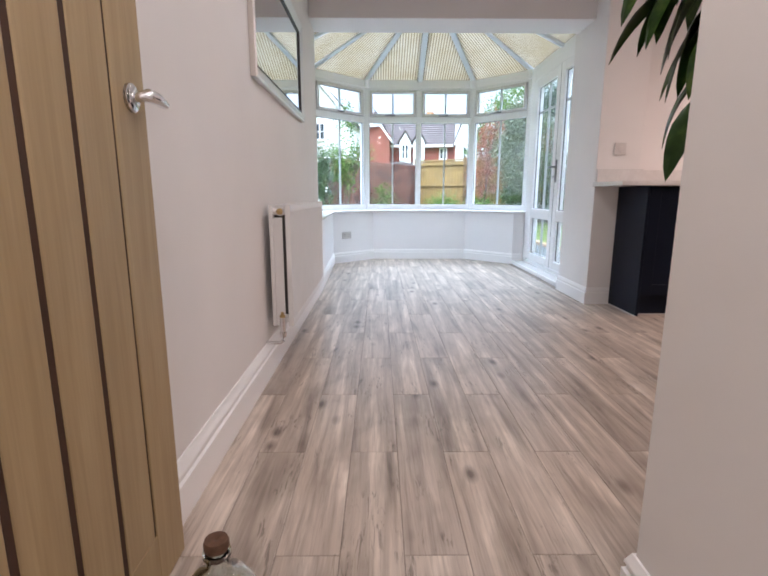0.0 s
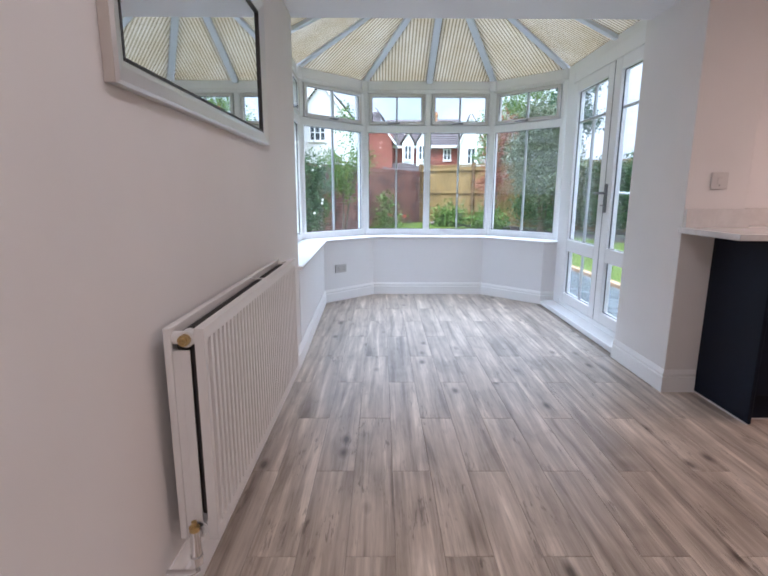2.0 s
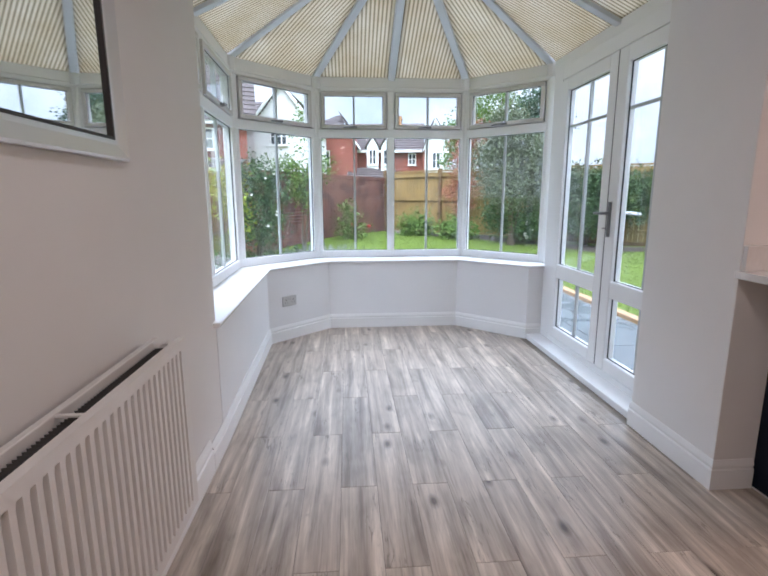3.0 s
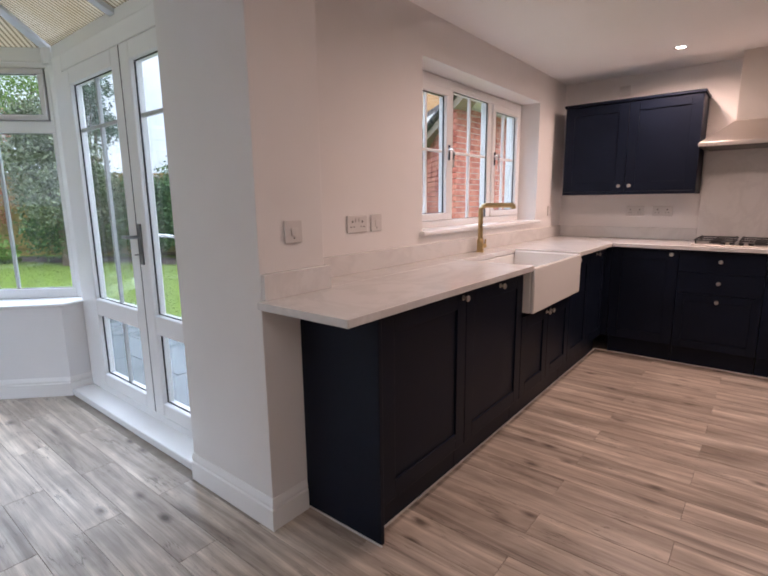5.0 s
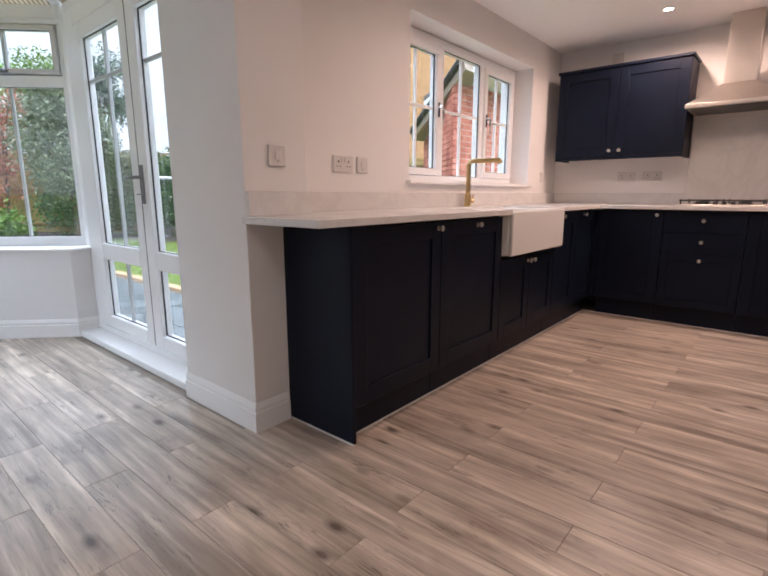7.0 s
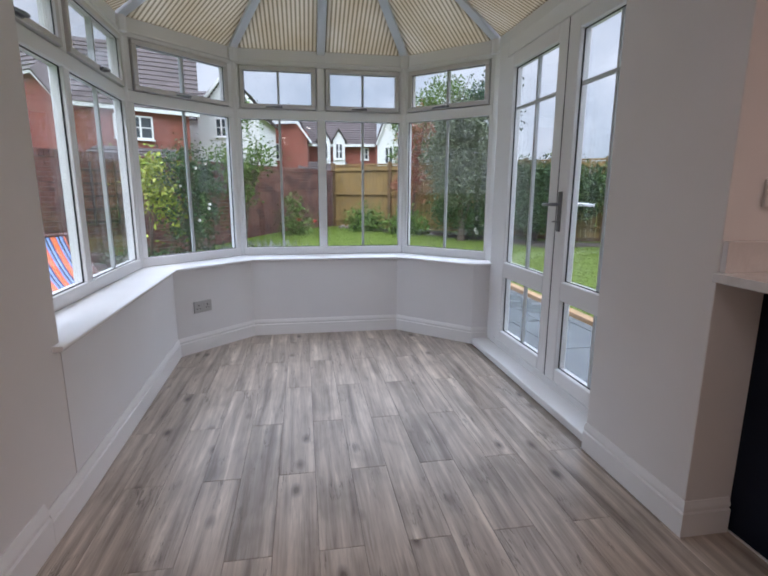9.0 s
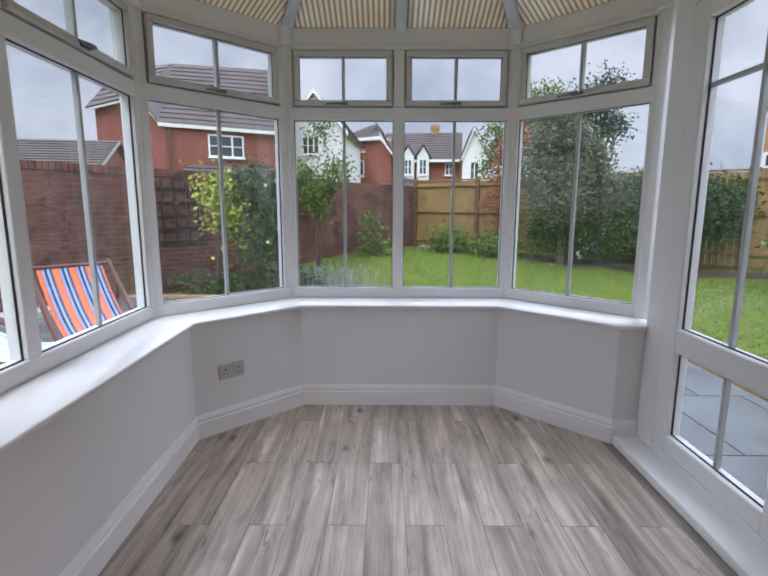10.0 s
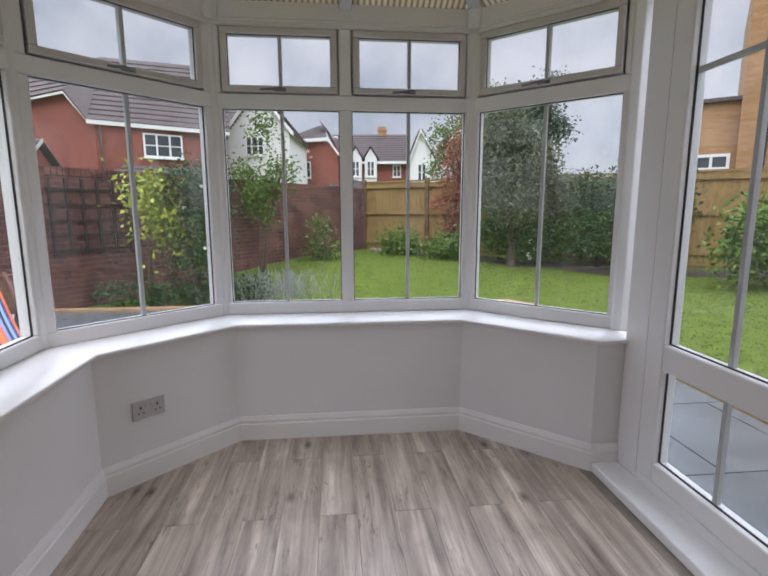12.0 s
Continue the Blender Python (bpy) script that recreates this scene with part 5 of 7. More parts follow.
def strap_leaf(base, az, rise, length, droop, width, twist=0.0):
    bb, n = Build(), 11
    pts, d = [], Vector((math.cos(az) * math.cos(rise), math.sin(az) * math.cos(rise), math.sin(rise)))
    p = Vector(base)
    for i in range(n):
        pts.append(p.copy())
        p += d * (length / (n - 1))
        d = (d + Vector((0, 0, -droop / (n - 1)))).normalized()
    side = Vector((-math.sin(az), math.cos(az), 0))
    vs = []
    for i, q in enumerate(pts):
        f = i / (n - 1)
        w = width * (0.45 + 0.55 * math.sin(min(1, f * 1.6) * math.pi / 2)) * (1 - max(0, f - 0.62) / 0.38) ** 0.7
        tg = (pts[min(i + 1, n - 1)] - pts[max(i - 1, 0)]).normalized()
        sd = (Matrix.Rotation(twist * f, 3, tg) @ side)
        nr = sd.cross(tg)
        vs += [q - sd * w * 0.5, q + nr * w * -0.14, q + sd * w * 0.5, q + nr * (w * -0.14 - 0.0015)]
    fs = []
    for i in range(n - 1):
        a = 4 * i
        fs += [(a, a + 1, a + 5, a + 4), (a + 1, a + 2, a + 6, a + 5), (a, a + 4, a + 7, a + 3), (a + 3, a + 7, a + 6, a + 2)]
    return bb.add(vs, fs)


for (x0, y0), (x1, y1), h in crowns:
    for i in range(58):
        az = radians(137.5 * i) + rng.uniform(-0.3, 0.3)
        f = rng.random() ** 1.3
        strap_leaf((x1 + (x0 - x1) * 0.35 * f, y1 + (y0 - y1) * 0.35 * f, h - 0.38 * f), az, rng.uniform(-0.2, 1.1) - 0.5 * f, rng.uniform(0.24, 0.37), rng.uniform(2.0, 4.0), rng.uniform(0.055, 0.078), rng.uniform(-1.1, 1.1)).ob("leaf", M_DRAC, parent=pt, smooth=True)

# ---- outside ----
M_LAWN = surface("lawn_soil_and_grass", (0.098, 0.140, 0.023), 0.9, vary=0.42, scale=6.5, fine=60, relief=0.8)
M_LAWN.node_tree.nodes["Principled BSDF"].inputs["Specular IOR Level"].default_value = 0.05
M_BLADE = leaf_mat("grass_blade", (0.082, 0.128, 0.018), (0.125, 0.18, 0.028), (0.24, 0.28, 0.065))
M_SLATE = surface("wet_slate_paving", (0.125, 0.14, 0.148), 0.20, vary=0.3, scale=2.5, fine=40, relief=0.25, per_object=True, rough_vary=0.12)
M_JOINT = surface("pale_paving_joint", (0.20, 0.20, 0.19), 0.9, vary=0.2)
M_SLEEPER = surface("fresh_timber_edging", (0.36, 0.225, 0.115), 0.75, vary=0.25, scale=7, fine=90, relief=0.4)
M_FENCE = surface("stained_fence_timber", (0.27, 0.178, 0.060), 0.8, vary=0.35, scale=5, fine=70, relief=0.4, per_object=True)
M_POST = surface("dark_fence_post", (0.14, 0.085, 0.035), 0.8, vary=0.3, scale=6, relief=0.4)
M_GBRICK = brick_mat("garden_wall_brick", (0.075, 0.033, 0.026), (0.135, 0.052, 0.037), (0.19, 0.09, 0.064))
M_RBRICK = brick_mat("red_house_brick", (0.28, 0.072, 0.045), (0.43, 0.135, 0.085), (0.52, 0.21, 0.14))
M_MORTAR = surface("grey_mortar", (0.23, 0.19, 0.16), 0.95, vary=0.2, scale=6, fine=200, relief=0.5)
M_LMORTAR = surface("pale_mortar", (0.52, 0.48, 0.43), 0.95, vary=0.15, scale=6, fine=200, relief=0.4)
M_REDWALL = courses("far_red_brickwork", (0.235, 0.062, 0.042), (0.30, 0.095, 0.064), (0.22, 0.12, 0.09))
M_YELWALL = courses("far_yellow_brickwork", (0.38, 0.19, 0.075), (0.48, 0.27, 0.12), (0.26, 0.205, 0.15))
M_RENDER = surface("white_painted_boards", (0.74, 0.74, 0.73), 0.7, vary=0.05, scale=0.5, fine=6, relief=0.1)
M_ROOF = surface("brown_roof_tile", (0.095, 0.075, 0.072), 0.8, vary=0.3, scale=1.2, fine=5, relief=0.6)
M_BARGE = surface("white_bargeboard", (0.78, 0.78, 0.77), 0.5, vary=0.04)
M_SOFFIT = surface("brown_soffit_board", (0.30, 0.235, 0.18), 0.6, vary=0.1)
M_DARKGLASS = surface("far_window_glass", (0.05, 0.06, 0.07), 0.08, vary=0.4, scale=1.0, relief=0.0)
M_BARK = surface("rough_bark", (0.10, 0.075, 0.05), 0.9, vary=0.35, scale=14, fine=80, relief=0.8)
M_TRELLIS = surface("dark_trellis_timber", (0.035, 0.024, 0.018), 0.8, vary=0.3, scale=10)
M_TEAK = surface("dark_red_hardwood", (0.10, 0.028, 0.016), 0.45, vary=0.3, scale=8, fine=60, relief=0.2)
M_CANVAS1 = stripes("orange_blue_striped_canvas", [(0.75, 0.20, 0.05), (0.62, 0.13, 0.08), (0.20, 0.32, 0.62), (0.03, 0.03, 0.05), (0.26, 0.40, 0.70), (0.05, 0.06, 0.16), (0.70, 0.16, 0.07)], 0.118)
M_CANVAS2 = stripes("pale_blue_striped_canvas", [(0.72, 0.74, 0.72), (0.25, 0.50, 0.66), (0.70, 0.70, 0.62), (0.14, 0.34, 0.60), (0.74, 0.75, 0.74), (0.50, 0.66, 0.70)], 0.12)
M_OLIVE = leaf_mat("grey_green_foliage", (0.045, 0.060, 0.028), (0.12, 0.145, 0.08), (0.29, 0.31, 0.20))
M_DARKLEAF = leaf_mat("dark_laurel_foliage", (0.012, 0.034, 0.010), (0.038, 0.080, 0.025), (0.13, 0.19, 0.065))
M_MIDLEAF = leaf_mat("mid_green_foliage", (0.042, 0.085, 0.012), (0.092, 0.165, 0.026), (0.19, 0.275, 0.055))
M_LIMELEAF = leaf_mat("yellow_green_foliage", (0.14, 0.21, 0.022), (0.30, 0.36, 0.05), (0.55, 0.50, 0.09))
M_COPPER = leaf_mat("copper_foliage", (0.14, 0.045, 0.025), (0.30, 0.10, 0.06), (0.42, 0.22, 0.13))
M_PINE = leaf_mat("blue_green_needles", (0.025, 0.055, 0.033), (0.06, 0.105, 0.065), (0.12, 0.18, 0.11))
M_PETAL = surface("white_petals", (0.80, 0.78, 0.70), 0.6, vary=0.1)
M_LAVENDER = leaf_mat("silvery_lavender", (0.13, 0.15, 0.12), (0.24, 0.26, 0.24), (0.40, 0.38, 0.42))
M_REDPETAL = surface("red_petals", (0.45, 0.01, 0.02), 0.5, vary=0.2)
M_KERB = surface("pale_stone_kerb", (0.40, 0.39, 0.37), 0.85, vary=0.15, scale=4, relief=0.4)


def lift(x, y):
    """Height of the ground: level by the house, rising gently across the lawn."""
    d = max(y - 10.8, (x - 3.5) * 0.7, 0.0)
    f = min(1.0, d / 4.5)
    return -0.155 + 0.34 * f * f * (3 - 2 * f)


xs = [-1500, -300, -90, -40, -22] + [-14 + 0.7 * i for i in range(44)] + [24, 45, 90, 300, 1500]
ys = [-1500, -300, -60, -15, -4] + [3 + 0.7 * i for i in range(30)] + [27, 40, 80, 250, 1500]
gb = Build()
nx = len(xs)
gb.add([(x, y, lift(x, y)) for y in ys for x in xs], [(j * nx + i, j * nx + i + 1, (j + 1) * nx + i + 1, (j + 1) * nx + i) for j in range(len(ys) - 1) for i in range(nx - 1)])
struct(gb.ob("ground", M_LAWN, smooth=True), "green lawn and soil reaching to the horizon", "ground")

# paving and edging
pav = struct(Build().box((-6.5, 4.3, -0.20), (-0.85, 10.62, -0.134)).box((-0.85, 6.85, -0.20), (3.22, 10.62, -0.134)).box((2.07, 4.3, -0.20), (3.22, 6.85, -0.134)).ob("pavement", M_JOINT), "pale bedding under wet slate paving", "paving")
slab_cache = {}
SLX, SLY = 0.60, 0.86
for j in range(8):
    y0 = 4.3 + j * SLY
    for i in range(18):
        x0 = -6.5 + i * SLX - (0.3 if j % 2 else 0.0)
        a, c, d, e = max(x0, -6.5), min(x0 + SLX, 3.22), y0, min(y0 + SLY, 10.62)
        if c - a < 0.08 or e - d < 0.08 or (a > -0.86 and c < 2.08 and d < 6.83):
            continue
        if d < 6.83 and a < 2.08 < c:
            a = 2.08
        if d < 6.83 and a < -0.86 < c:
            c = -0.86
        if c - a < 0.08:
            continue
        key = (round(c - a, 3), round(e - d, 3))
        if key not in slab_cache:
            slab_cache[key] = Build().box((0.005, 0.005, -0.134), (key[0] - 0.005, key[1] - 0.005, -0.12)).mesh("slab", M_SLATE)
        s = new("slab", slab_cache[key])
        s.location, s.parent = (a, d, 0), pav
ed = struct(empty("paving_edge"), "pale orange timber edging along the lawn", "edging")
for a, c in (((-6.5, 10.62), (3.0, 10.72)), ((3.25, 4.3), (3.36, 10.3))):
    Build().box((a[0], a[1], -0.22), (c[0], c[1], -0.085)).ob("sleeper", M_SLEEPER, parent=ed, bevel=0.008)
Build().prism([(3.0, 10.615), (3.245, 10.30), (3.36, 10.30), (3.06, 10.72), (3.0, 10.72)], -0.22, -0.085).ob("sleeper", M_SLEEPER, parent=ed, bevel=0.008)

# garden wall of brick
WC, WE = Vector((1.35, 17.05)), Vector((-6.6, 6.25))
gw_len = (WE - WC).length
wd = (WC - WE).normalized()
MW = Matrix(((wd.x, -wd.y, 0, WE.x), (wd.y, wd.x, 0, WE.y), (0, 0, 1, 0), (0, 0, 0, 1)))
gwall = struct(Build().box((0, 0.006, -0.3), (gw_len, 0.20, 1.70)).ob("garden_wall", M_MORTAR, m=MW), "weathered red-brown brick garden wall", "garden wall")
rng = random.Random(5)
bm_ = Build().box((0, 0, 0), (0.215, 0.1, 0.065)).mesh("brick", M_GBRICK)
rest = Build()
for r in range(26):
    z = -0.25 + 0.075 * r
    n = int(gw_len / 0.225)
    for i in range(n):
        x = i * 0.225 + (0.1125 if r % 2 else 0)
        if x + 0.215 > gw_len:
            continue
        if 4.4 < x < 8.9 and 7 <= r < 21:
            k = new("brick", bm_)
            k.parent = gwall
            k.location = (x, rng.uniform(-0.004, 0.003), z)
        else:
            o = rng.uniform(-0.004, 0.003)
            rest.box((x, o, z), (x + 0.215, 0.1, z + 0.065))
for i in range(int(gw_len / 0.075)):
    rest.box((i * 0.075, -0.012, 1.703), (i * 0.075 + 0.066, 0.21, 1.81))
o = rest.ob("brickwork", M_GBRICK, m=MW)
o.parent = gwall
o.matrix_parent_inverse = MW.inverted()
tagged(o, kind="stuff")
struct(Build().box((0.5, -0.42, -0.2), (5.1, -0.12, -0.05)).ob("kerb", M_KERB, m=MW, bevel=0.02), "pale stone kerb along the garden wall", "kerb")
tl = tagged(empty("trellis"), "dark square timber trellis fixed on brick wall", "trellis")
for i in range(6):
    Build().box((5.62 + 0.21 * i, -0.055, 0.62), (5.655 + 0.21 * i, -0.03, 1.66)).ob("upright", M_TRELLIS, m=MW).parent = tl
for k in range(5):
    Build().box((5.58, -0.03, 0.66 + 0.21 * k), (6.74, -0.010, 0.695 + 0.21 * k)).ob("batten", M_TRELLIS, m=MW).parent = tl

# timber fence
fd = Vector((0.816, -0.578)).normalized()
MF = Matrix(((fd.x, -fd.y, 0, WC.x), (fd.y, fd.x, 0, WC.y), (0, 0, 1, 0), (0, 0, 0, 1)))
fence = struct(empty("fence"), "warm brown featheredge timber garden fence", "fence")
FL = 13.0
bmesh_b = Build().add([(0, 0, 0.12), (0.101, 0.008, 0.12), (0.101, 0.030, 0.12), (0, 0.022, 0.12), (0, 0, 1.93), (0.101, 0.008, 1.93), (0.101, 0.030, 1.93), (0, 0.022, 1.93)],
                      [(0, 3, 2, 1), (4, 5, 6, 7), (0, 1, 5, 4), (1, 2, 6, 5), (2, 3, 7, 6), (3, 0, 4, 7)]).mesh("board", M_FENCE)
for i in range(int(FL / 0.11)):
    k = new("board", bmesh_b)
    k.matrix_world = MF @ Matrix.Translation((i * 0.11, rng.uniform(-0.003, 0.003), rng.uniform(-0.01, 0.01)))
    k.parent = fence
for z in (0.35, 1.12, 1.80):
    Build().box((0, -0.045, z), (FL, -0.003, z + 0.075)).ob("rail", M_FENCE, m=MF).parent = fence
Build().box((0, -0.02, 1.945), (FL, 0.05, 1.985)).ob("cap", M_FENCE, m=MF).parent = fence
Build().box((0, -0.012, 0.0), (FL, 0.03, 0.14)).ob("gravel_board", M_POST, m=MF).parent = fence
for i in range(8):
    Build().box((i * 1.85 - 0.05, -0.07, -0.1), (i * 1.85 + 0.05, 0.03, 2.03)).ob("post", M_POST, m=MF, bevel=0.006).parent = fence


# ---- plants ----
def foliage(mat, blobs, n, size, seed, name="foliage", flat=0.0, clump=26):
    """Small leaf blades in clumps spread through and over rough ellipsoids; an uneven outline with gaps."""
    rg = random.Random(seed)
    bb = Build()
    tot = sum(b[1][0] * b[1][1] * b[1][2] for b in blobs)
    for (c, r) in blobs:
        k = max(1, int(n * (r[0] * r[1] * r[2]) / tot / clump))
        for _ in range(k):
            d = Vector((rg.gauss(0, 1), rg.gauss(0, 1), rg.gauss(0, 1))).normalized()
            rad = rg.uniform(0.25, 1.0) ** 0.6
            cc = Vector(c) + Vector((d.x * r[0], d.y * r[1], d.z * r[2])) * rad
            cs = size * rg.uniform(1.6, 3.6)
            for _ in range(clump):
                p = cc + Vector((rg.gauss(0, cs * 0.55), rg.gauss(0, cs * 0.55), rg.gauss(0, cs * 0.5)))
                t = Vector((rg.gauss(0, 1), rg.gauss(0, 1), rg.gauss(0, 0.8) - flat)).normalized()
                s = t.cross(Vector((rg.gauss(0, 1), rg.gauss(0, 1), rg.gauss(0, 1)))).normalized()
                L = size * rg.uniform(0.6, 1.25)
                w = L * 0.26
                nr = t.cross(s) * L * 0.08
                bb.add([p, p + t * L * 0.5 + s * w + nr, p + t * L, p + t * L * 0.5 - s * w + nr], [(0, 1, 2), (0, 2, 3)])
    o = bb.ob(name, mat)
    return tagged(o, kind="stuff")


def plant(name, label, cat, base, height, blobs, mat, n, size, seed, stems=3, girth=0.05, flat=0.0, extra=None):
    e = tagged(empty(name), label, cat)
    z0 = lift(*base) - 0.03
    rg = random.Random(seed + 1)
    tb = Build()
    for s in range(stems):
        bx, by = base[0] + rg.uniform(-0.05, 0.05), base[1] + rg.uniform(-0.05, 0.05)
        c, r = blobs[s % len(blobs)]
        top = Vector(c) + Vector((rg.uniform(-0.3, 0.3) * r[0], rg.uniform(-0.3, 0.3) * r[1], 0.45 * r[2]))
        mid = Vector((bx + (top.x - bx) * 0.3, by + (top.y - by) * 0.3, z0 + (top.z - z0) * 0.5))
        tb.tube([(bx, by, z0), mid, top], [girth, girth * 0.7, girth * 0.2], 7)
        for _ in range(4):
            a = mid.lerp(top, rg.uniform(0.0, 0.7))
            q = Vector(c) + Vector((rg.uniform(-0.8, 0.8) * r[0], rg.uniform(-0.8, 0.8) * r[1], rg.uniform(-0.4, 0.8) * r[2]))
            tb.tube([a, a.lerp(q, 0.5) + Vector((0, 0, 0.05)), q], [girth * 0.4, girth * 0.25, girth * 0.08], 5)
    tb.ob("trunk", M_BARK, parent=e, smooth=True)
    foliage(mat, blobs, n, size, seed).parent = e
    if extra:
        fm, k, fs = extra
        fl = Build()
        for _ in range(k):
            c, r = rg.choice(blobs)
            d = Vector((rg.gauss(0, 1), -abs(rg.gauss(0, 1)), rg.gauss(0, 1))).normalized()
            p = Vector(c) + Vector((d.x * r[0], d.y * r[1], d.z * r[2]))
            for a in range(5):
                t = 2 * math.pi * a / 5
                fl.lathe([(0.0, -fs * 0.3), (fs * 0.5, 0), (0.0, fs * 0.4)], (p.x + math.cos(t) * fs * 0.5, p.y, p.z + math.sin(t) * fs * 0.5), 6)
        fl.ob("flower", fm, parent=e, smooth=True)
    return e


plant("olive_tree", "bushy grey-green tree beside the lawn", "tree", (4.15, 13.5), 3.8, [((3.95, 13.4, 2.75), (0.5, 0.5, 0.55)), ((3.75, 13.4, 2.05), (0.55, 0.5, 0.6)), ((4.45, 13.4, 2.2), (0.5, 0.5, 0.55)), ((4.75, 13.35, 1.75), (0.4, 0.4, 0.4)), ((4.0, 13.3, 1.4), (0.6, 0.5, 0.45)), ((4.95, 13.5, 1.25), (0.45, 0.4, 0.5))], M_OLIVE, 21000, 0.075, 21, 5)
plant("laurel", "dense dark green evergreen shrub against fence", "shrub", (5.95, 13.35), 2.2, [((5.65, 13.4, 1.35), (0.5, 0.45, 0.6)), ((6.3, 13.0, 1.45), (0.55, 0.45, 0.55)), ((5.9, 13.0, 0.75), (0.8, 0.45, 0.42)), ((6.85, 12.6, 1.2), (0.5, 0.4, 0.6))], M_DARKLEAF, 13000, 0.085, 22, 4)
# dark shrub added to stand for the brown shade under the olive
plant("evergreen", "low dark shrub added as shade under the grey-green tree", "shrub", (4.3, 13.9), 1.0, [((4.0, 13.75, 0.72), (0.5, 0.35, 0.4)), ((4.75, 13.5, 0.70), (0.5, 0.35, 0.38)), ((5.2, 13.35, 0.62), (0.4, 0.3, 0.32))], M_DARKLEAF, 6000, 0.075, 36, 4, 0.02)
plant("copper_shrub", "loose shrub with coppery red leaves", "shrub", (3.3, 15.0), 3.2, [((3.3, 14.9, 2.3), (0.38, 0.4, 0.6)), ((3.2, 14.9, 1.3), (0.45, 0.4, 0.55)), ((3.55, 14.8, 2.9), (0.35, 0.3, 0.45))], M_COPPER, 3200, 0.07, 24, 3, 0.03)
plant("leafy_tree", "leafy green tree rising behind the fence", "tree", (5.0, 19.0), 5.0, [((4.6, 18.6, 3.4), (1.1, 0.8, 1.0)), ((5.4, 18.8, 4.2), (0.9, 0.8, 0.9)), ((4.0, 18.6, 2.6), (0.7, 0.6, 0.7))], M_MIDLEAF, 7000, 0.10, 25, 3, 0.09)
plant("pine_tree", "tall loose blue-green conifer behind the shrubs", "tree", (5.9, 16.6), 5.3, [((5.8, 16.5, 3.9), (0.5, 0.45, 0.4)), ((6.25, 16.6, 4.35), (0.36, 0.35, 0.28)), ((5.3, 16.5, 3.25), (0.6, 0.5, 0.5)), ((6.3, 16.5, 3.3), (0.4, 0.4, 0.3))], M_PINE, 6500, 0.10, 26, 2, 0.08)
plant("sapling", "slender young fruit tree with light green leaves", "tree", (-0.85, 13.2), 3.1, [((-0.85, 13.2, 1.55), (0.32, 0.3, 0.38)), ((-0.42, 13.15, 1.95), (0.24, 0.2, 0.26)), ((-1.22, 13.2, 1.9), (0.27, 0.2, 0.22)), ((-0.78, 13.25, 2.65), (0.15, 0.15, 0.55)), ((-0.80, 13.2, 1.1), (0.16, 0.16, 0.22))], M_MIDLEAF, 3300, 0.075, 27, 2, 0.03)
plant("vine", "yellow-green climbing vine on garden wall", "climber", (-2.15, 11.0), 1.8, [((-2.05, 11.0, 1.5), (0.30, 0.2, 0.22)), ((-1.9, 11.0, 1.1), (0.2, 0.18, 0.34)), ((-1.75, 10.95, 0.8), (0.13, 0.13, 0.15))], M_LIMELEAF, 1150, 0.10, 28, 2, 0.02)
plant("rose_bush", "dark green rose bush with white flowers", "shrub", (-1.5, 11.1), 2.0, [((-1.5, 11.05, 1.5), (0.42, 0.32, 0.42)), ((-1.45, 10.95, 0.8), (0.45, 0.35, 0.5)), ((-1.2, 11.0, 1.2), (0.3, 0.3, 0.5))], M_DARKLEAF, 5200, 0.06, 29, 3, 0.025, extra=(M_PETAL, 7, 0.03))
plant("rose_bush", "small rose bush with red flowers", "shrub", (0.15, 14.6), 0.9, [((0.15, 14.55, 0.75), (0.25, 0.2, 0.35)), ((0.3, 14.5, 0.4), (0.45, 0.3, 0.2))], M_MIDLEAF, 900, 0.08, 30, 3, 0.012, extra=(M_REDPETAL, 3, 0.05))
plant("perennial", "low leafy green border plant", "plant", (2.05, 15.2), 0.5, [((2.05, 15.2, 0.40), (0.42, 0.36, 0.28))], M_MIDLEAF, 1500, 0.10, 31, 4, 0.012)
plant("perennial", "low leafy green border plant", "plant", (3.05, 14.5), 0.5, [((3.05, 14.5, 0.36), (0.45, 0.36, 0.24))], M_MIDLEAF, 1500, 0.10, 32, 4, 0.012)
plant("hydrangea", "green hydrangea with pale flower heads", "shrub", (4.5, 13.6), 0.8, [((4.5, 13.55, 0.48), (0.36, 0.28, 0.28))], M_DARKLEAF, 1100, 0.10, 33, 4, 0.015, extra=(M_PETAL, 6, 0.06))
plant("fern_bush", "feathery bright green shrub by the fence", "shrub", (7.3, 10.4), 1.4, [((7.1, 10.4, 0.85), (0.65, 0.6, 0.5)), ((7.7, 10.2, 0.6), (0.6, 0.6, 0.5)), ((6.7, 10.5, 0.6), (0.45, 0.4, 0.3))], M_MIDLEAF, 5200, 0.11, 34, 5, 0.02, flat=0.7)
plant("ground_cover", "low green ground cover along garden wall", "plant", (-1.9, 11.05), 0.3, [((-2.3, 11.1, 0.0), (0.7, 0.25, 0.18)), ((-1.2, 11.3, 0.02), (0.8, 0.35, 0.18))], M_DARKLEAF, 2600, 0.07, 35, 4, 0.008)

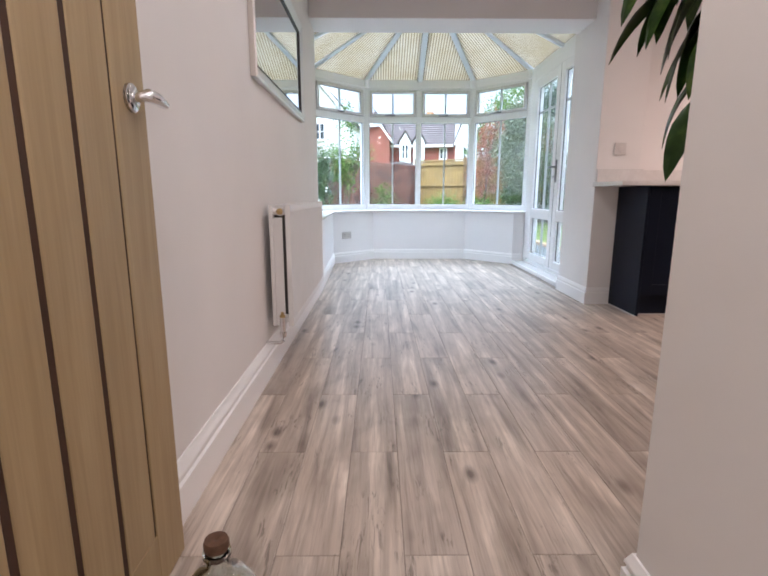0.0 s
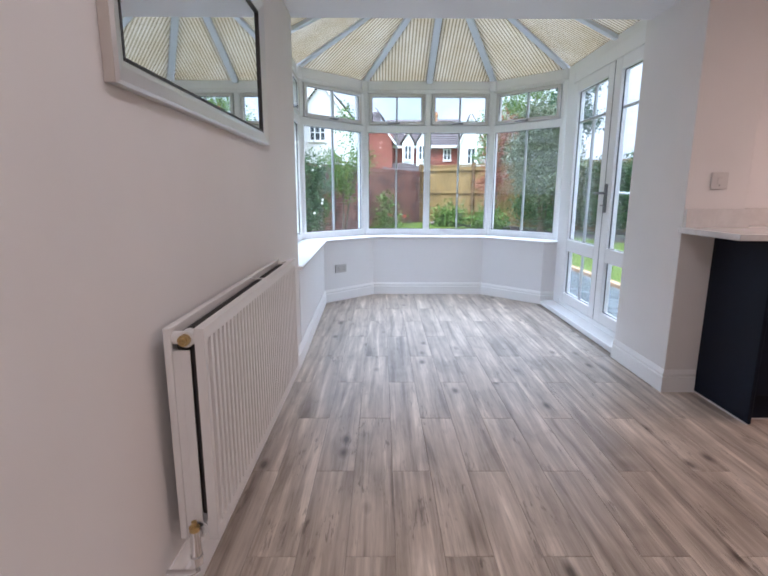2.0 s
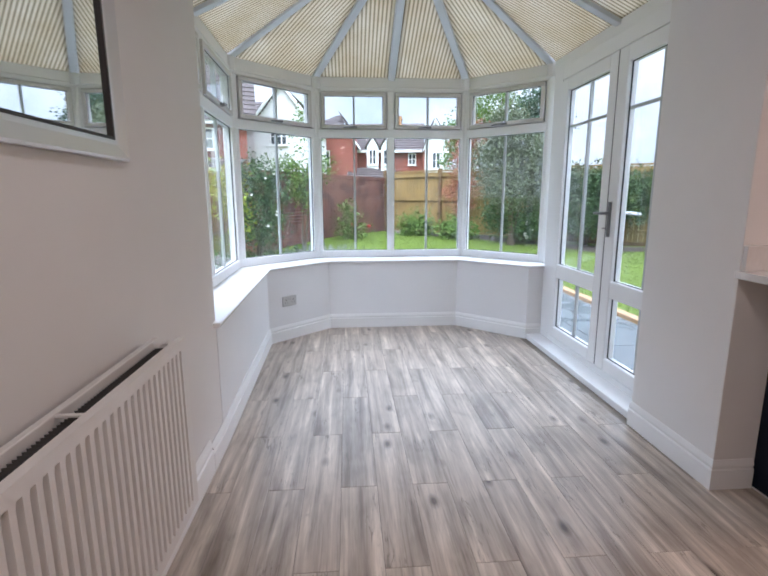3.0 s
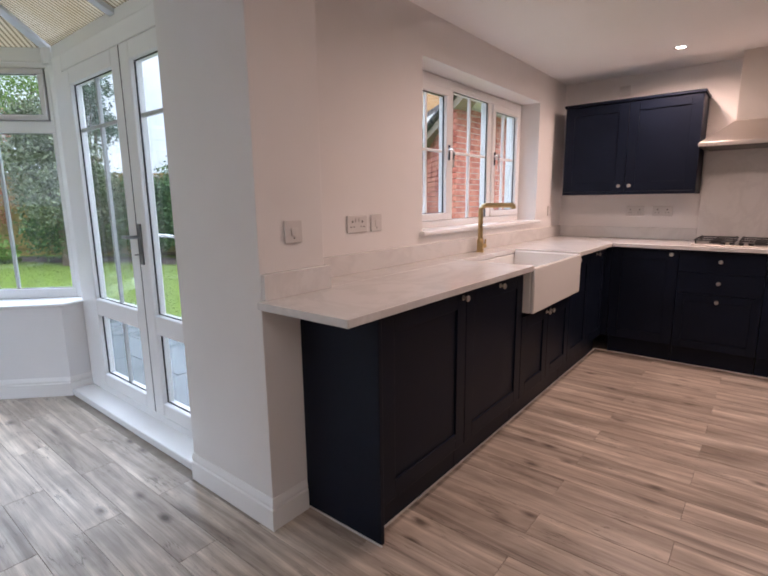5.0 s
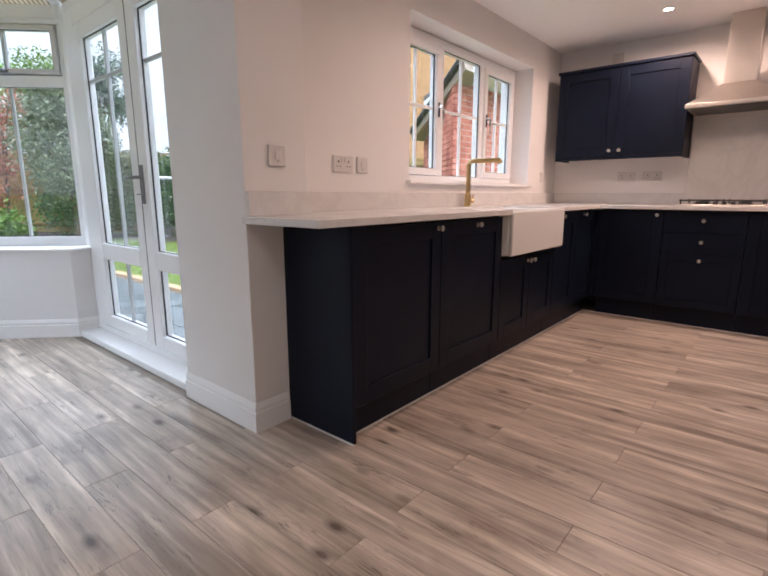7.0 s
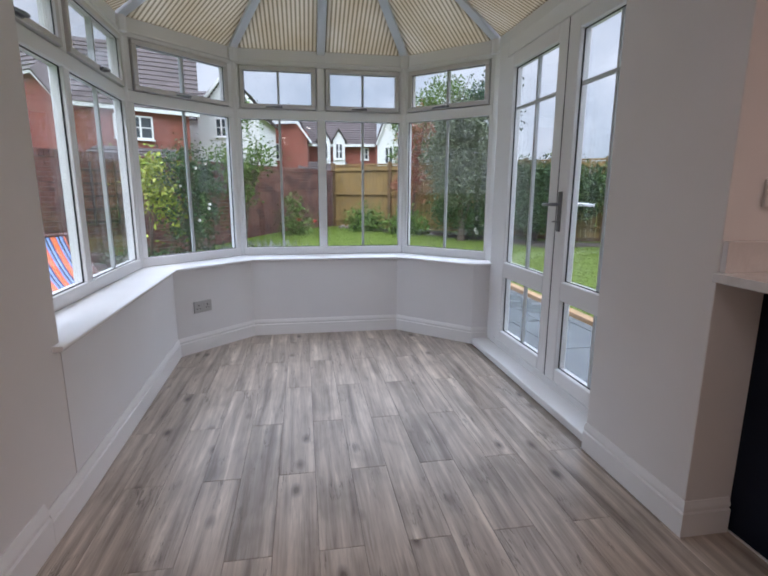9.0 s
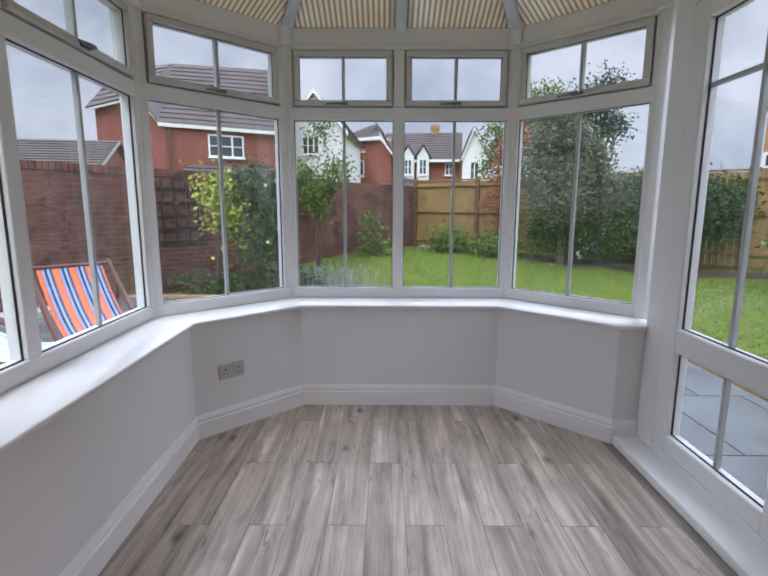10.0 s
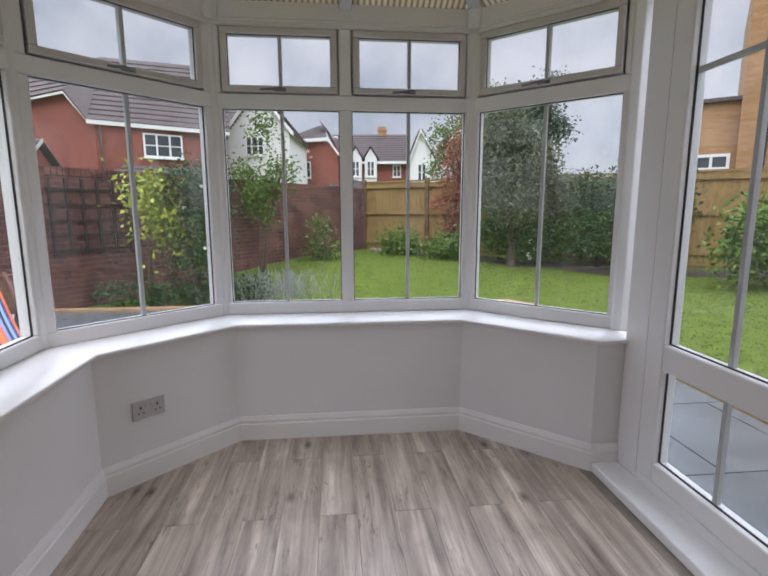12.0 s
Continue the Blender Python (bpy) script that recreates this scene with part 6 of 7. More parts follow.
lv = Build()
rg = random.Random(40)
for _ in range(420):
    x, y = rg.gauss(-0.55, 0.42), rg.gauss(11.6, 0.28)
    z, h = lift(x, y), rg.uniform(0.12, 0.38)
    dx, dy = rg.gauss(0, 0.07), rg.gauss(0, 0.07)
    lv.tube([(x, y, z), (x + dx * 0.4, y + dy * 0.4, z + h * 0.6), (x + dx, y + dy, z + h)], [0.004, 0.003, 0.002], 3)
    lv.tube([(x + dx * 0.8, y + dy * 0.8, z + h * 0.82), (x + dx * 1.1, y + dy * 1.1, z + h * 1.08)], [0.007, 0.003], 4)
tagged(lv.ob("lavender", M_LAVENDER), "pale silvery lavender with many fine spikes", "plant", kind="stuff")

# grass blades of the lawn
gr = Build()
rg = random.Random(41)
cnt = 0
while cnt < 44000:
    x, y = rg.uniform(-2.6, 9.0), rg.uniform(6.2, 16.8)
    if y < 10.75 and x < 3.4:
        continue
    if (y - 17.05) > (x - 1.35) * 1.36 - 0.3 or (y - 17.05) > (x - 1.35) * -0.708 - 0.3:
        continue
    if rg.random() < (y - 7) / 22:
        continue
    z, h, a = lift(x, y), rg.uniform(0.010, 0.026), rg.uniform(0, 6.28)
    w = 0.007
    ca, sa = math.cos(a), math.sin(a)
    lx, ly = rg.gauss(0, 0.02), rg.gauss(0, 0.02)
    gr.add([(x - ca * w, y - sa * w, z), (x + ca * w, y + sa * w, z), (x + lx, y + ly, z + h)], [(0, 1, 2)])
    cnt += 1
tagged(gr.ob("lawn_grass", M_BLADE), "short bright green lawn grass", "grass", kind="stuff")

# dark soil border under the shrubs
sb = Build()
pts = [(2.4 + 0.55 * i, 15.75 - 0.39 * i) for i in range(12)]
vs = []
for i, (x, y) in enumerate(pts):
    for k in range(6):
        f = k / 5
        xx, yy = x - 0.578 * 0.6 * f * (1 + 0.2 * math.sin(i * 2.1)), y - 0.816 * 0.6 * f * (1 + 0.2 * math.sin(i * 2.1))
        vs.append((xx, yy, lift(xx, yy) + 0.012 + 0.05 * math.sin(math.pi * f) * (1 + 0.3 * math.sin(i * 3.7 + k))))
sb.add(vs, [(i * 6 + k, (i + 1) * 6 + k, (i + 1) * 6 + k + 1, i * 6 + k + 1) for i in range(11) for k in range(5)])
struct(sb.ob("soil_border", M_SOIL, smooth=True), "dark brown soil border under the shrubs", "soil")

# stones and pots in the fence corner
for i in range(7):
    x, y = 1.55 + 0.13 * i + rg.uniform(-0.05, 0.05), 16.1 - 0.09 * i + rg.uniform(-0.1, 0.1)
    s = rg.uniform(0.09, 0.15)
    st = Build().lathe([(0.0, 0.0), (s * 0.9, 0.02), (s, s * 0.5), (s * 0.7, s * 0.95), (s * 0.2, s * 1.1), (0, s * 1.12)], (x, y, lift(x, y) - 0.02), 9)
    tagged(st.ob("stone", M_POST if i > 4 else M_MORTAR, smooth=True), "dark rounded stone in the garden border", "stone", "border stones")


# ---- deckchairs ----
def deckchair(m, canvas, label):
    e = tagged(empty("deckchair"), label, "deckchair", "deckchairs on the patio")
    w = 0.29
    fr = Build()
    for s in (-1, 1):
        for (a, c, o) in (((-0.42, 0.90), (0.50, 0.02), 0.0), ((0.52, 0.44), (-0.40, 0.02), -0.032)):
            p, q = Vector((a[0], s * (w + o), a[1])), Vector((c[0], s * (w + o), c[1]))
            fr.tube([p, q], 0.023, 6)
        fr.tube([(-0.30, s * (w + 0.02), 0.70), (-0.52, s * (w + 0.02), 0.03)], 0.015, 6)
    for x, z, ww in ((-0.40, 0.88, w + 0.04), (0.50, 0.43, w), (0.46, 0.05, w), (-0.38, 0.04, w), (-0.51, 0.06, w + 0.03)):
        fr.tube([(x, -ww, z), (x, ww, z)], 0.016, 8)
    o = fr.ob("frame", M_TEAK, smooth=True)
    cb, n = Build(), 16
    vs = []
    for i in range(n + 1):
        f = i / n
        x = -0.40 + 0.90 * f
        z = 0.885 - 0.44 * f - 0.30 * math.sin(math.pi * f ** 0.8) * (0.6 + 0.5 * f)
        vs += [(-0.235, x, z), (0.235, x, z), (0.235, x, z - 0.004), (-0.235, x, z - 0.004)]
    fs = []
    for i in range(n):
        a = 4 * i
        fs += [(a, a + 1, a + 5, a + 4), (a + 2, a + 3, a + 7, a + 6), (a + 1, a + 2, a + 6, a + 5), (a + 3, a, a + 4, a + 7)]
    cb.add(vs, fs)
    k = cb.ob("canvas", canvas, smooth=True)
    k.matrix_world = m @ Matrix(((0, 1, 0, 0), (1, 0, 0, 0), (0, 0, 1, 0), (0, 0, 0, 1)))
    o.matrix_world = m
    o.parent = e
    k.parent = e
    return e


deckchair(pose(-1.72, 7.12, -0.12, 0, 0, -38), M_CANVAS1, "wooden deckchair with orange and blue striped canvas")
deckchair(pose(-2.36, 6.90, -0.12, 0, 0, 6) @ Matrix.Diagonal((1.12, 1.0, 0.80, 1.0)), M_CANVAS2, "wooden deckchair with pale blue striped canvas")


# ---- neighbouring houses ----
MP = Matrix(((0.995, 0.103, 0, 0.51), (-0.103, 0.995, 0, 3.93), (0, 0, 1, 0), (0, 0, 0, 1)))


def slab3(bb, pts, t=0.14, mi=0):
    """A thick flat piece through 3 or 4 corners in space."""
    p = [Vector(q) for q in pts]
    n = (p[1] - p[0]).cross(p[2] - p[0]).normalized()
    if n.z < 0:
        n = -n
    k = len(p)
    bb.add(p + [q + n * t for q in p], [tuple(range(k - 1, -1, -1)), tuple(range(k, 2 * k))] + [(i, (i + 1) % k, k + (i + 1) % k, k + i) for i in range(k)], mi)


def tiled(bb, a, c, d, b, rows):
    """Roof plane from eaves a-b to ridge c..d laid as overlapping courses: a, b eaves ends; d, c ridge ends over a and b."""
    a, b, c, d = Vector(a), Vector(b), Vector(c), Vector(d)
    n = (b - a).cross(d - a).normalized()
    if n.z < 0:
        n = -n
    for r in range(rows):
        f0, f1 = r / rows, (r + 1.12) / rows
        p, q, s, t = a.lerp(d, f0), b.lerp(c, f0), b.lerp(c, f1), a.lerp(d, f1)
        bb.add([p + n * 0.10, q + n * 0.10, s + n * 0.05, t + n * 0.05, p, q, s, t], [(0, 1, 2, 3), (0, 4, 5, 1), (4, 7, 6, 5), (0, 3, 7, 4), (1, 5, 6, 2)])


def house_window(parent, p, q, z0, z1, lights=2):
    """A white framed window on the wall between plan points p and q."""
    p, q = Vector(p), Vector(q)
    u = (q - p).normalized()
    m = MP @ Matrix(((u.x, -u.y, 0, p.x), (u.y, u.x, 0, p.y), (0, 0, 1, 0), (0, 0, 0, 1)))
    w = (q - p).length
    e = new("window")
    e.parent = parent
    g = Build().box((0.03, -0.015, z0 + 0.03), (w - 0.03, 0.05, z1 - 0.03)).ob("glass", M_DARKGLASS, m=m)
    f = Build().box((0, -0.06, z0), (w, 0.02, z0 + 0.09)).box((0, -0.05, z1 - 0.08), (w, 0.02, z1)).box((0, -0.05, z0 + 0.09), (0.09, 0.02, z1 - 0.08)).box((w - 0.09, -0.05, z0 + 0.09), (w, 0.02, z1 - 0.08))
    for i in range(1, lights):
        f.box((w * i / lights - 0.045, -0.05, z0 + 0.09), (w * i / lights + 0.045, 0.02, z1 - 0.08))
    f.box((0.09, -0.035, (z0 + z1) / 2 - 0.025), (w - 0.09, 0.0, (z0 + z1) / 2 + 0.025))
    f.box((-0.06, -0.12, z0 - 0.07), (w + 0.06, 0.02, z0 - 0.002))
    f = f.ob("frame", M_BARGE, m=m)
    g.parent = f.parent = e
    return e


# big brick house
ha = tagged(empty("brick_house"), "two-storey red brick house with brown tiled roof", "house")
C, L, R = (-14.0, 24.0), (-19.4, 26.2), (-9.2, 27.6)
wb = Build().prism([C, R, (-12.0, 34.0), (-22.0, 32.0), L], 0, 5.55)
wb.add([(*C, 5.55), (-15.5, 24.6, 6.95), (*L, 6.75), (*L, 5.55), (-13.9, 24.3, 5.55), (-15.4, 24.9, 6.95), (-19.3, 26.5, 6.75), (-19.3, 26.5, 5.55)], [(0, 1, 2, 3), (4, 7, 6, 5), (0, 4, 5, 1), (1, 5, 6, 2)])
wb.ob("wall", M_REDWALL, m=MP).parent = ha
rb = Build()
tiled(rb, (-14.2, 23.75, 5.5), (-9.6, 30.9, 9.7), (-15.9, 28.6, 9.7), (-8.6, 27.6, 5.5), 14)
tiled(rb, (-19.8, 26.0, 6.75), (-15.9, 28.6, 9.7), (-20.0, 29.6, 9.7), (-15.5, 24.3, 6.95), 7)
slab3(rb, [(-14.2, 23.75, 5.5), (-15.55, 24.3, 6.95), (-15.9, 28.6, 9.7)], 0.1)
rb.ob("roof", M_ROOF, m=MP).parent = ha
bg = Build()
for p, q in (((-14.2, 23.7, 5.35), (-8.6, 27.55, 5.35)), ((-14.15, 23.75, 5.4), (-15.55, 24.3, 6.85)), ((-15.55, 24.3, 6.85), (-19.8, 26.0, 6.65))):
    p, q = Vector(p), Vector(q)
    bg.add([p, q, q + Vector((0, 0, 0.2)), p + Vector((0, 0, 0.2)), p + Vector((0, 0.1, 0)), q + Vector((0, 0.1, 0)), q + Vector((0, 0.1, 0.2)), p + Vector((0, 0.1, 0.2))], [(0, 1, 2, 3), (4, 7, 6, 5), (0, 4, 5, 1), (3, 2, 6, 7), (0, 3, 7, 4), (1, 5, 6, 2)])
bg.ob("bargeboard", M_BARGE, m=MP).parent = ha
Build().tube([(-13.75, 24.0, 5.3), (-13.75, 24.0, 0.2)], 0.05, 8).ob("drainpipe", M_ROOF, m=MP).parent = ha
house_window(ha, (-12.3, 25.25), (-10.75, 26.35), 3.95, 5.15, 3)
house_window(ha, (-12.3, 25.25), (-10.9, 26.25), 1.6, 2.6, 2)
pr = Build()
tiled(pr, (-13.4, 23.7, 2.9), (-9.3, 27.5, 3.45), (-13.0, 24.6, 3.45), (-9.6, 26.6, 2.9), 3)
pr.ob("porch_roof", M_ROOF, m=MP).parent = ha

# white boarded gable house
hb_ = tagged(empty("white_house"), "white boarded gabled house with brown roof", "house")
u0, u1, vd = -10.05, -6.1, 32.0
um = (u0 + u1) / 2
wb = Build()
for i in range(31):
    z = 0.2 * i
    wb.box((u0, vd - 0.02, z), (u1, vd, z + 0.185))
wb.box((u0, vd, 0), (u1, vd + 7, 6.2))
for i in range(12):
    f0 = i / 12
    wb.box((u0 + (um - u0) * (f0 + 0.04), vd - 0.02, 6.2 + 2.4 * f0), (u1 + (um - u1) * (f0 + 0.04), vd + 0.2, 6.2 + 2.4 * (f0 + 1 / 12.5)))
wb.ob("wall", M_RENDER, m=MP).parent = hb_
rb = Build()
tiled(rb, (u0 - 0.3, vd - 0.25, 6.0), (um, vd + 7, 8.75), (um, vd - 0.25, 8.75), (u0 - 0.3, vd + 7, 6.0), 11)
tiled(rb, (u1 + 0.3, vd - 0.25, 6.0), (um, vd + 7, 8.75), (um, vd - 0.25, 8.75), (u1 + 0.3, vd + 7, 6.0), 11)
tiled(rb, (-13.6, vd + 0.9, 5.9), (u0 + 0.5, vd + 4, 8.3), (-13.6, vd + 4, 8.3), (u0 + 0.2, vd + 0.9, 5.9), 10)
rb.ob("roof", M_ROOF, m=MP).parent = hb_
Build().box((-13.6, vd + 1.1, 0), (u0, vd + 7, 5.95)).ob("wing", M_RENDER, m=MP).parent = hb_
bw = Build()
for p, q in (((u0 - 0.3, vd - 0.3, 5.9), (um, vd - 0.3, 8.65)), ((um, vd - 0.3, 8.65), (u1 + 0.3, vd - 0.3, 5.9))):
    p, q = Vector(p), Vector(q)
    d, z = Vector((0, 0.12, 0)), Vector((0, 0, 0.3))
    bw.add([p, q, q + z, p + z, p + d, q + d, q + z + d, p + z + d], [(0, 1, 2, 3), (4, 7, 6, 5), (0, 4, 5, 1), (3, 2, 6, 7), (0, 3, 7, 4), (1, 5, 6, 2)])
bw.ob("bargeboard", M_BARGE, m=MP).parent = hb_
house_window(hb_, (-8.95, vd - 0.02), (-7.75, vd - 0.02), 4.75, 5.95, 3)

# red house with white dormers
hc = tagged(empty("dormer_house"), "red brick house with white gabled dormers", "house")
v = 40.0
wb = Build().box((-8.2, v, 0), (-3.7, v + 7, 6.1)).box((-3.7, v + 1.5, 0), (2.0, v + 8, 5.4)).box((2.0, v + 0.4, 0), (2.15, v + 7, 5.2))
wb.ob("wall", M_REDWALL, m=MP).parent = hc
wg = Build().box((2.15, v + 0.3, 0), (4.2, v + 7, 5.3))
wg.add([(2.15, v + 0.3, 5.3), (4.2, v + 0.3, 5.3), (3.0, v + 0.3, 7.55), (2.15, v + 0.5, 5.3), (4.2, v + 0.5, 5.3), (3.0, v + 0.5, 7.55)], [(0, 1, 2), (3, 5, 4), (0, 2, 5, 3), (1, 4, 5, 2)])
wg.ob("gable", M_RENDER, m=MP).parent = hc
rb = Build()
tiled(rb, (-8.5, v - 0.3, 6.65), (-5.2, v + 3.5, 8.5), (-5.6, v + 3.5, 8.5), (-4.6, v - 0.3, 6.95), 9)
tiled(rb, (-3.4, v - 0.3, 5.2), (-5.2, v + 6, 8.5), (-5.3, v + 1.2, 8.5), (-3.4, v + 6, 5.2), 12)
tiled(rb, (-4.3, v + 1.1, 5.2), (2.3, v + 4.6, 7.9), (-4.6, v + 4.6, 7.9), (2.1, v + 1.1, 5.2), 12)
tiled(rb, (2.0, v + 0.1, 5.1), (2.95, v + 6, 7.7), (2.95, v + 0.1, 7.7), (2.0, v + 6, 5.1), 9)
tiled(rb, (4.5, v + 0.1, 5.1), (3.05, v + 6, 7.7), (3.05, v + 0.1, 7.7), (4.5, v + 6, 5.1), 9)
tiled(rb, (-4.6, v - 0.7, 2.7), (-0.4, v + 1.5, 3.7), (-4.4, v + 0.4, 3.7), (-0.2, v + 0.6, 2.7), 5)
rb.ob("roof", M_ROOF, m=MP).parent = hc
sg = Build()
sg.add([(-8.2, v, 6.1), (-3.7, v, 6.1), (-3.7, v, 5.6), (-4.6, v, 6.75), (-8.2, v, 6.6), (-8.2, v + 0.2, 6.1), (-3.7, v + 0.2, 6.1), (-4.6, v + 0.2, 6.75), (-8.2, v + 0.2, 6.6)], [(0, 1, 3, 4), (5, 8, 7, 6), (3, 1, 6, 7), (4, 3, 7, 8)])
sg.ob("gable_brick", M_REDWALL, m=MP).parent = hc
bg = Build()


def board(bb, p, q, h=0.22):
    p, q = Vector(p), Vector(q)
    d, z = Vector((0, 0.09, 0)), Vector((0, 0, h))
    bb.add([p, q, q + z, p + z, p + d, q + d, q + z + d, p + z + d], [(0, 1, 2, 3), (4, 7, 6, 5), (0, 4, 5, 1), (3, 2, 6, 7), (0, 3, 7, 4), (1, 5, 6, 2)])


for p, q in (((-8.5, v - 0.36, 6.5), (-4.55, v - 0.36, 6.8)), ((-4.55, v - 0.36, 6.8), (-3.3, v - 0.36, 5.1)), ((2.0, v + 0.02, 5.0), (3.0, v + 0.02, 7.5)), ((3.0, v + 0.02, 7.5), (4.5, v + 0.02, 5.0)), ((-4.6, v - 0.78, 2.6), (-3.0, v - 0.78, 1.9)), ((-3.7, v + 1.0, 5.05), (2.0, v + 1.0, 5.05))):
    board(bg, p, q)
bg.ob("bargeboard", M_BARGE, m=MP).parent = hc
dm, dr_ = Build(), Build()
for uc in (-2.35, -1.1):
    dm.box((uc - 0.5, v + 0.9, 3.5), (uc + 0.5, v + 3, 5.5))
    dm.add([(uc - 0.5, v + 0.9, 5.5), (uc + 0.5, v + 0.9, 5.5), (uc, v + 0.9, 6.35), (uc - 0.5, v + 3, 5.5), (uc + 0.5, v + 3, 5.5), (uc, v + 3, 6.35)], [(0, 1, 2), (3, 5, 4), (0, 2, 5, 3), (1, 4, 5, 2)])
    slab3(dr_, [(uc - 0.66, v + 0.75, 5.42), (uc, v + 0.75, 6.45), (uc, v + 3.6, 6.45), (uc - 0.66, v + 3.6, 5.42)], 0.08)
    slab3(dr_, [(uc + 0.66, v + 0.75, 5.42), (uc, v + 0.75, 6.45), (uc, v + 3.6, 6.45), (uc + 0.66, v + 3.6, 5.42)], 0.08)
    house_window(hc, (uc - 0.34, v + 0.9), (uc + 0.34, v + 0.9), 4.0, 5.3, 2)
dm.ob("dormer", M_RENDER, m=MP).parent = hc
dr_.ob("dormer_roof", M_ROOF, m=MP).parent = hc
Build().box((-0.5, v + 4.3, 7.3), (0.2, v + 5.0, 8.6)).box((-0.57, v + 4.25, 8.25), (0.27, v + 5.05, 8.42)).ob("chimney", M_YELWALL, m=MP).parent = hc
house_window(hc, (-6.75, v), (-5.95, v), 3.85, 5.15, 2)
house_window(hc, (0.75, v + 1.5), (1.45, v + 1.5), 4.0, 5.0, 2)
house_window(hc, (2.75, v + 0.3), (3.5, v + 0.3), 3.6, 5.0, 2)

# garages beyond the wall
for nm, gx, gy, w in (("garage", -14.4, 24.3, 4.6), ("garage", -19.6, 23.6, 4.4)):
    g = tagged(empty(nm), "red brick garage with grey tiled gable roof", "garage", "brick garages")
    mg = pose(gx, gy, 0, 0, 0, 8)
    bb = Build().box((-w / 2, 0, 0), (w / 2, 5, 2.75))
    bb.add([(-w / 2, 0.15, 2.75), (-w / 2, 4.85, 2.75), (-w / 2, 2.5, 4.1), (-w / 2 + 0.2, 0.15, 2.75), (-w / 2 + 0.2, 4.85, 2.75), (-w / 2 + 0.2, 2.5, 4.1)], [(0, 1, 2), (3, 5, 4), (0, 2, 5, 3), (1, 4, 5, 2)])
    bb.add([(w / 2, 0.15, 2.75), (w / 2, 4.85, 2.75), (w / 2, 2.5, 4.1), (w / 2 - 0.2, 0.15, 2.75), (w / 2 - 0.2, 4.85, 2.75), (w / 2 - 0.2, 2.5, 4.1)], [(0, 1, 2), (3, 5, 4), (0, 2, 5, 3), (1, 4, 5, 2)])
    o = bb.ob("wall", M_REDWALL, m=mg)
    o.parent = g
    rb = Build()
    tiled(rb, (-w / 2 - 0.25, -0.3, 2.7), (w / 2 + 0.25, 2.5, 4.3), (-w / 2 + 0.35, 2.5, 4.3), (w / 2 + 0.25, -0.3, 2.7), 12)
    tiled(rb, (-w / 2 - 0.25, 5.3, 2.7), (w / 2 + 0.25, 2.5, 4.3), (-w / 2 + 0.35, 2.5, 4.3), (w / 2 + 0.25, 5.3, 2.7), 12)
    o = rb.ob("roof", M_ROOF, m=mg)
    o.parent = g
    bg = Build()
    board(bg, (-w / 2 - 0.3, -0.35, 2.6), (-w / 2 + 0.3, 2.4, 4.2), 0.16)
    board(bg, (w / 2 + 0.3, -0.35, 2.6), (w / 2 + 0.3, 2.4, 4.2), 0.16)
    bg.ob("bargeboard", M_BARGE, m=mg).parent = g

# yellow brick house beyond the fence
hy = tagged(empty("yellow_house"), "tall yellow brick house behind the fence", "house")
my = pose(10.77, 17.0, 0, 0, 0, -40)
Build().box((0, 0, 0), (0.98, 5, 4.15)).box((0.98, -0.3, 0), (8, 6, 7.6)).ob("wall", M_YELWALL, m=my).parent = hy
rb = Build().box((-0.12, -0.12, 4.15), (0.98, 5, 4.25))
tiled(rb, (1.2, -0.9, 7.5), (8, 3, 10), (1.4, 3, 10), (8, -0.9, 7.5), 10)
rb.ob("roof", M_ROOF, m=my).parent = hy
f = Build().box((0.0, -0.04, 2.32), (0.85, -0.001, 2.40)).box((0.0, -0.04, 2.68), (0.85, -0.001, 2.76)).box((0.0, -0.04, 2.4), (0.08, -0.001, 2.68)).box((0.77, -0.04, 2.4), (0.85, -0.001, 2.68)).box((0.38, -0.03, 2.4), (0.45, -0.001, 2.68))
f.ob("window_frame", M_BARGE, m=my).parent = hy
Build().box((0.06, -0.015, 2.38), (0.80, -0.0005, 2.7)).ob("window_glass", M_DARKGLASS, m=my).parent = hy
Build().tube([(1.55, -0.36, 7.4), (1.55, -0.36, 2.0)], 0.05, 8).ob("drainpipe", M_SEAL, m=my).parent = hy

# brick wing outside the kitchen window
wing = tagged(empty("brick_wing"), "red brick house wing with pale mortar joints", "house wing")
PX, PY = 6.19, 5.55
fx, fy = PX + 1.68, PY + 1.68
Build().prism([(PX + 0.004, PY + 0.005), (9.6, PY + 0.005), (9.6, fy), (fx + 0.004, fy)], -0.2, 2.5).ob("wall", M_LMORTAR).parent = wing
bm2 = Build().box((0, 0, 0), (0.215, 0.1, 0.065)).mesh("brick", M_RBRICK)
bm2h = Build().box((0, 0, 0), (0.1025, 0.1, 0.065)).mesh("brick", M_RBRICK)
for r in range(23):
    if r % 2:
        k = new("brick", bm2h)
        k.location = (PX, PY, 0.75 + 0.075 * r)
        k.parent = wing
    for i in range(11):
        k = new("brick", bm2)
        k.location = (PX + i * 0.225 + (0.1125 if r % 2 else 0), PY + rng.uniform(-0.002, 0.002), 0.75 + 0.075 * r)
        k.parent = wing
sd = Build()
mdg = Matrix.Translation((PX, PY, 0)) @ Matrix.Rotation(radians(45), 4, 'Z')
for r in range(25):
    for i in range(-1, 11):
        x0 = i * 0.225 + (0.1125 if r % 2 else 0.0)
        x, e = max(0.0, x0), min(2.376, x0 + 0.215)
        if e - x > 0.02:
            sd.box((x, -0.004, 0.6 + 0.075 * r), (e, 0.05, 0.665 + 0.075 * r))
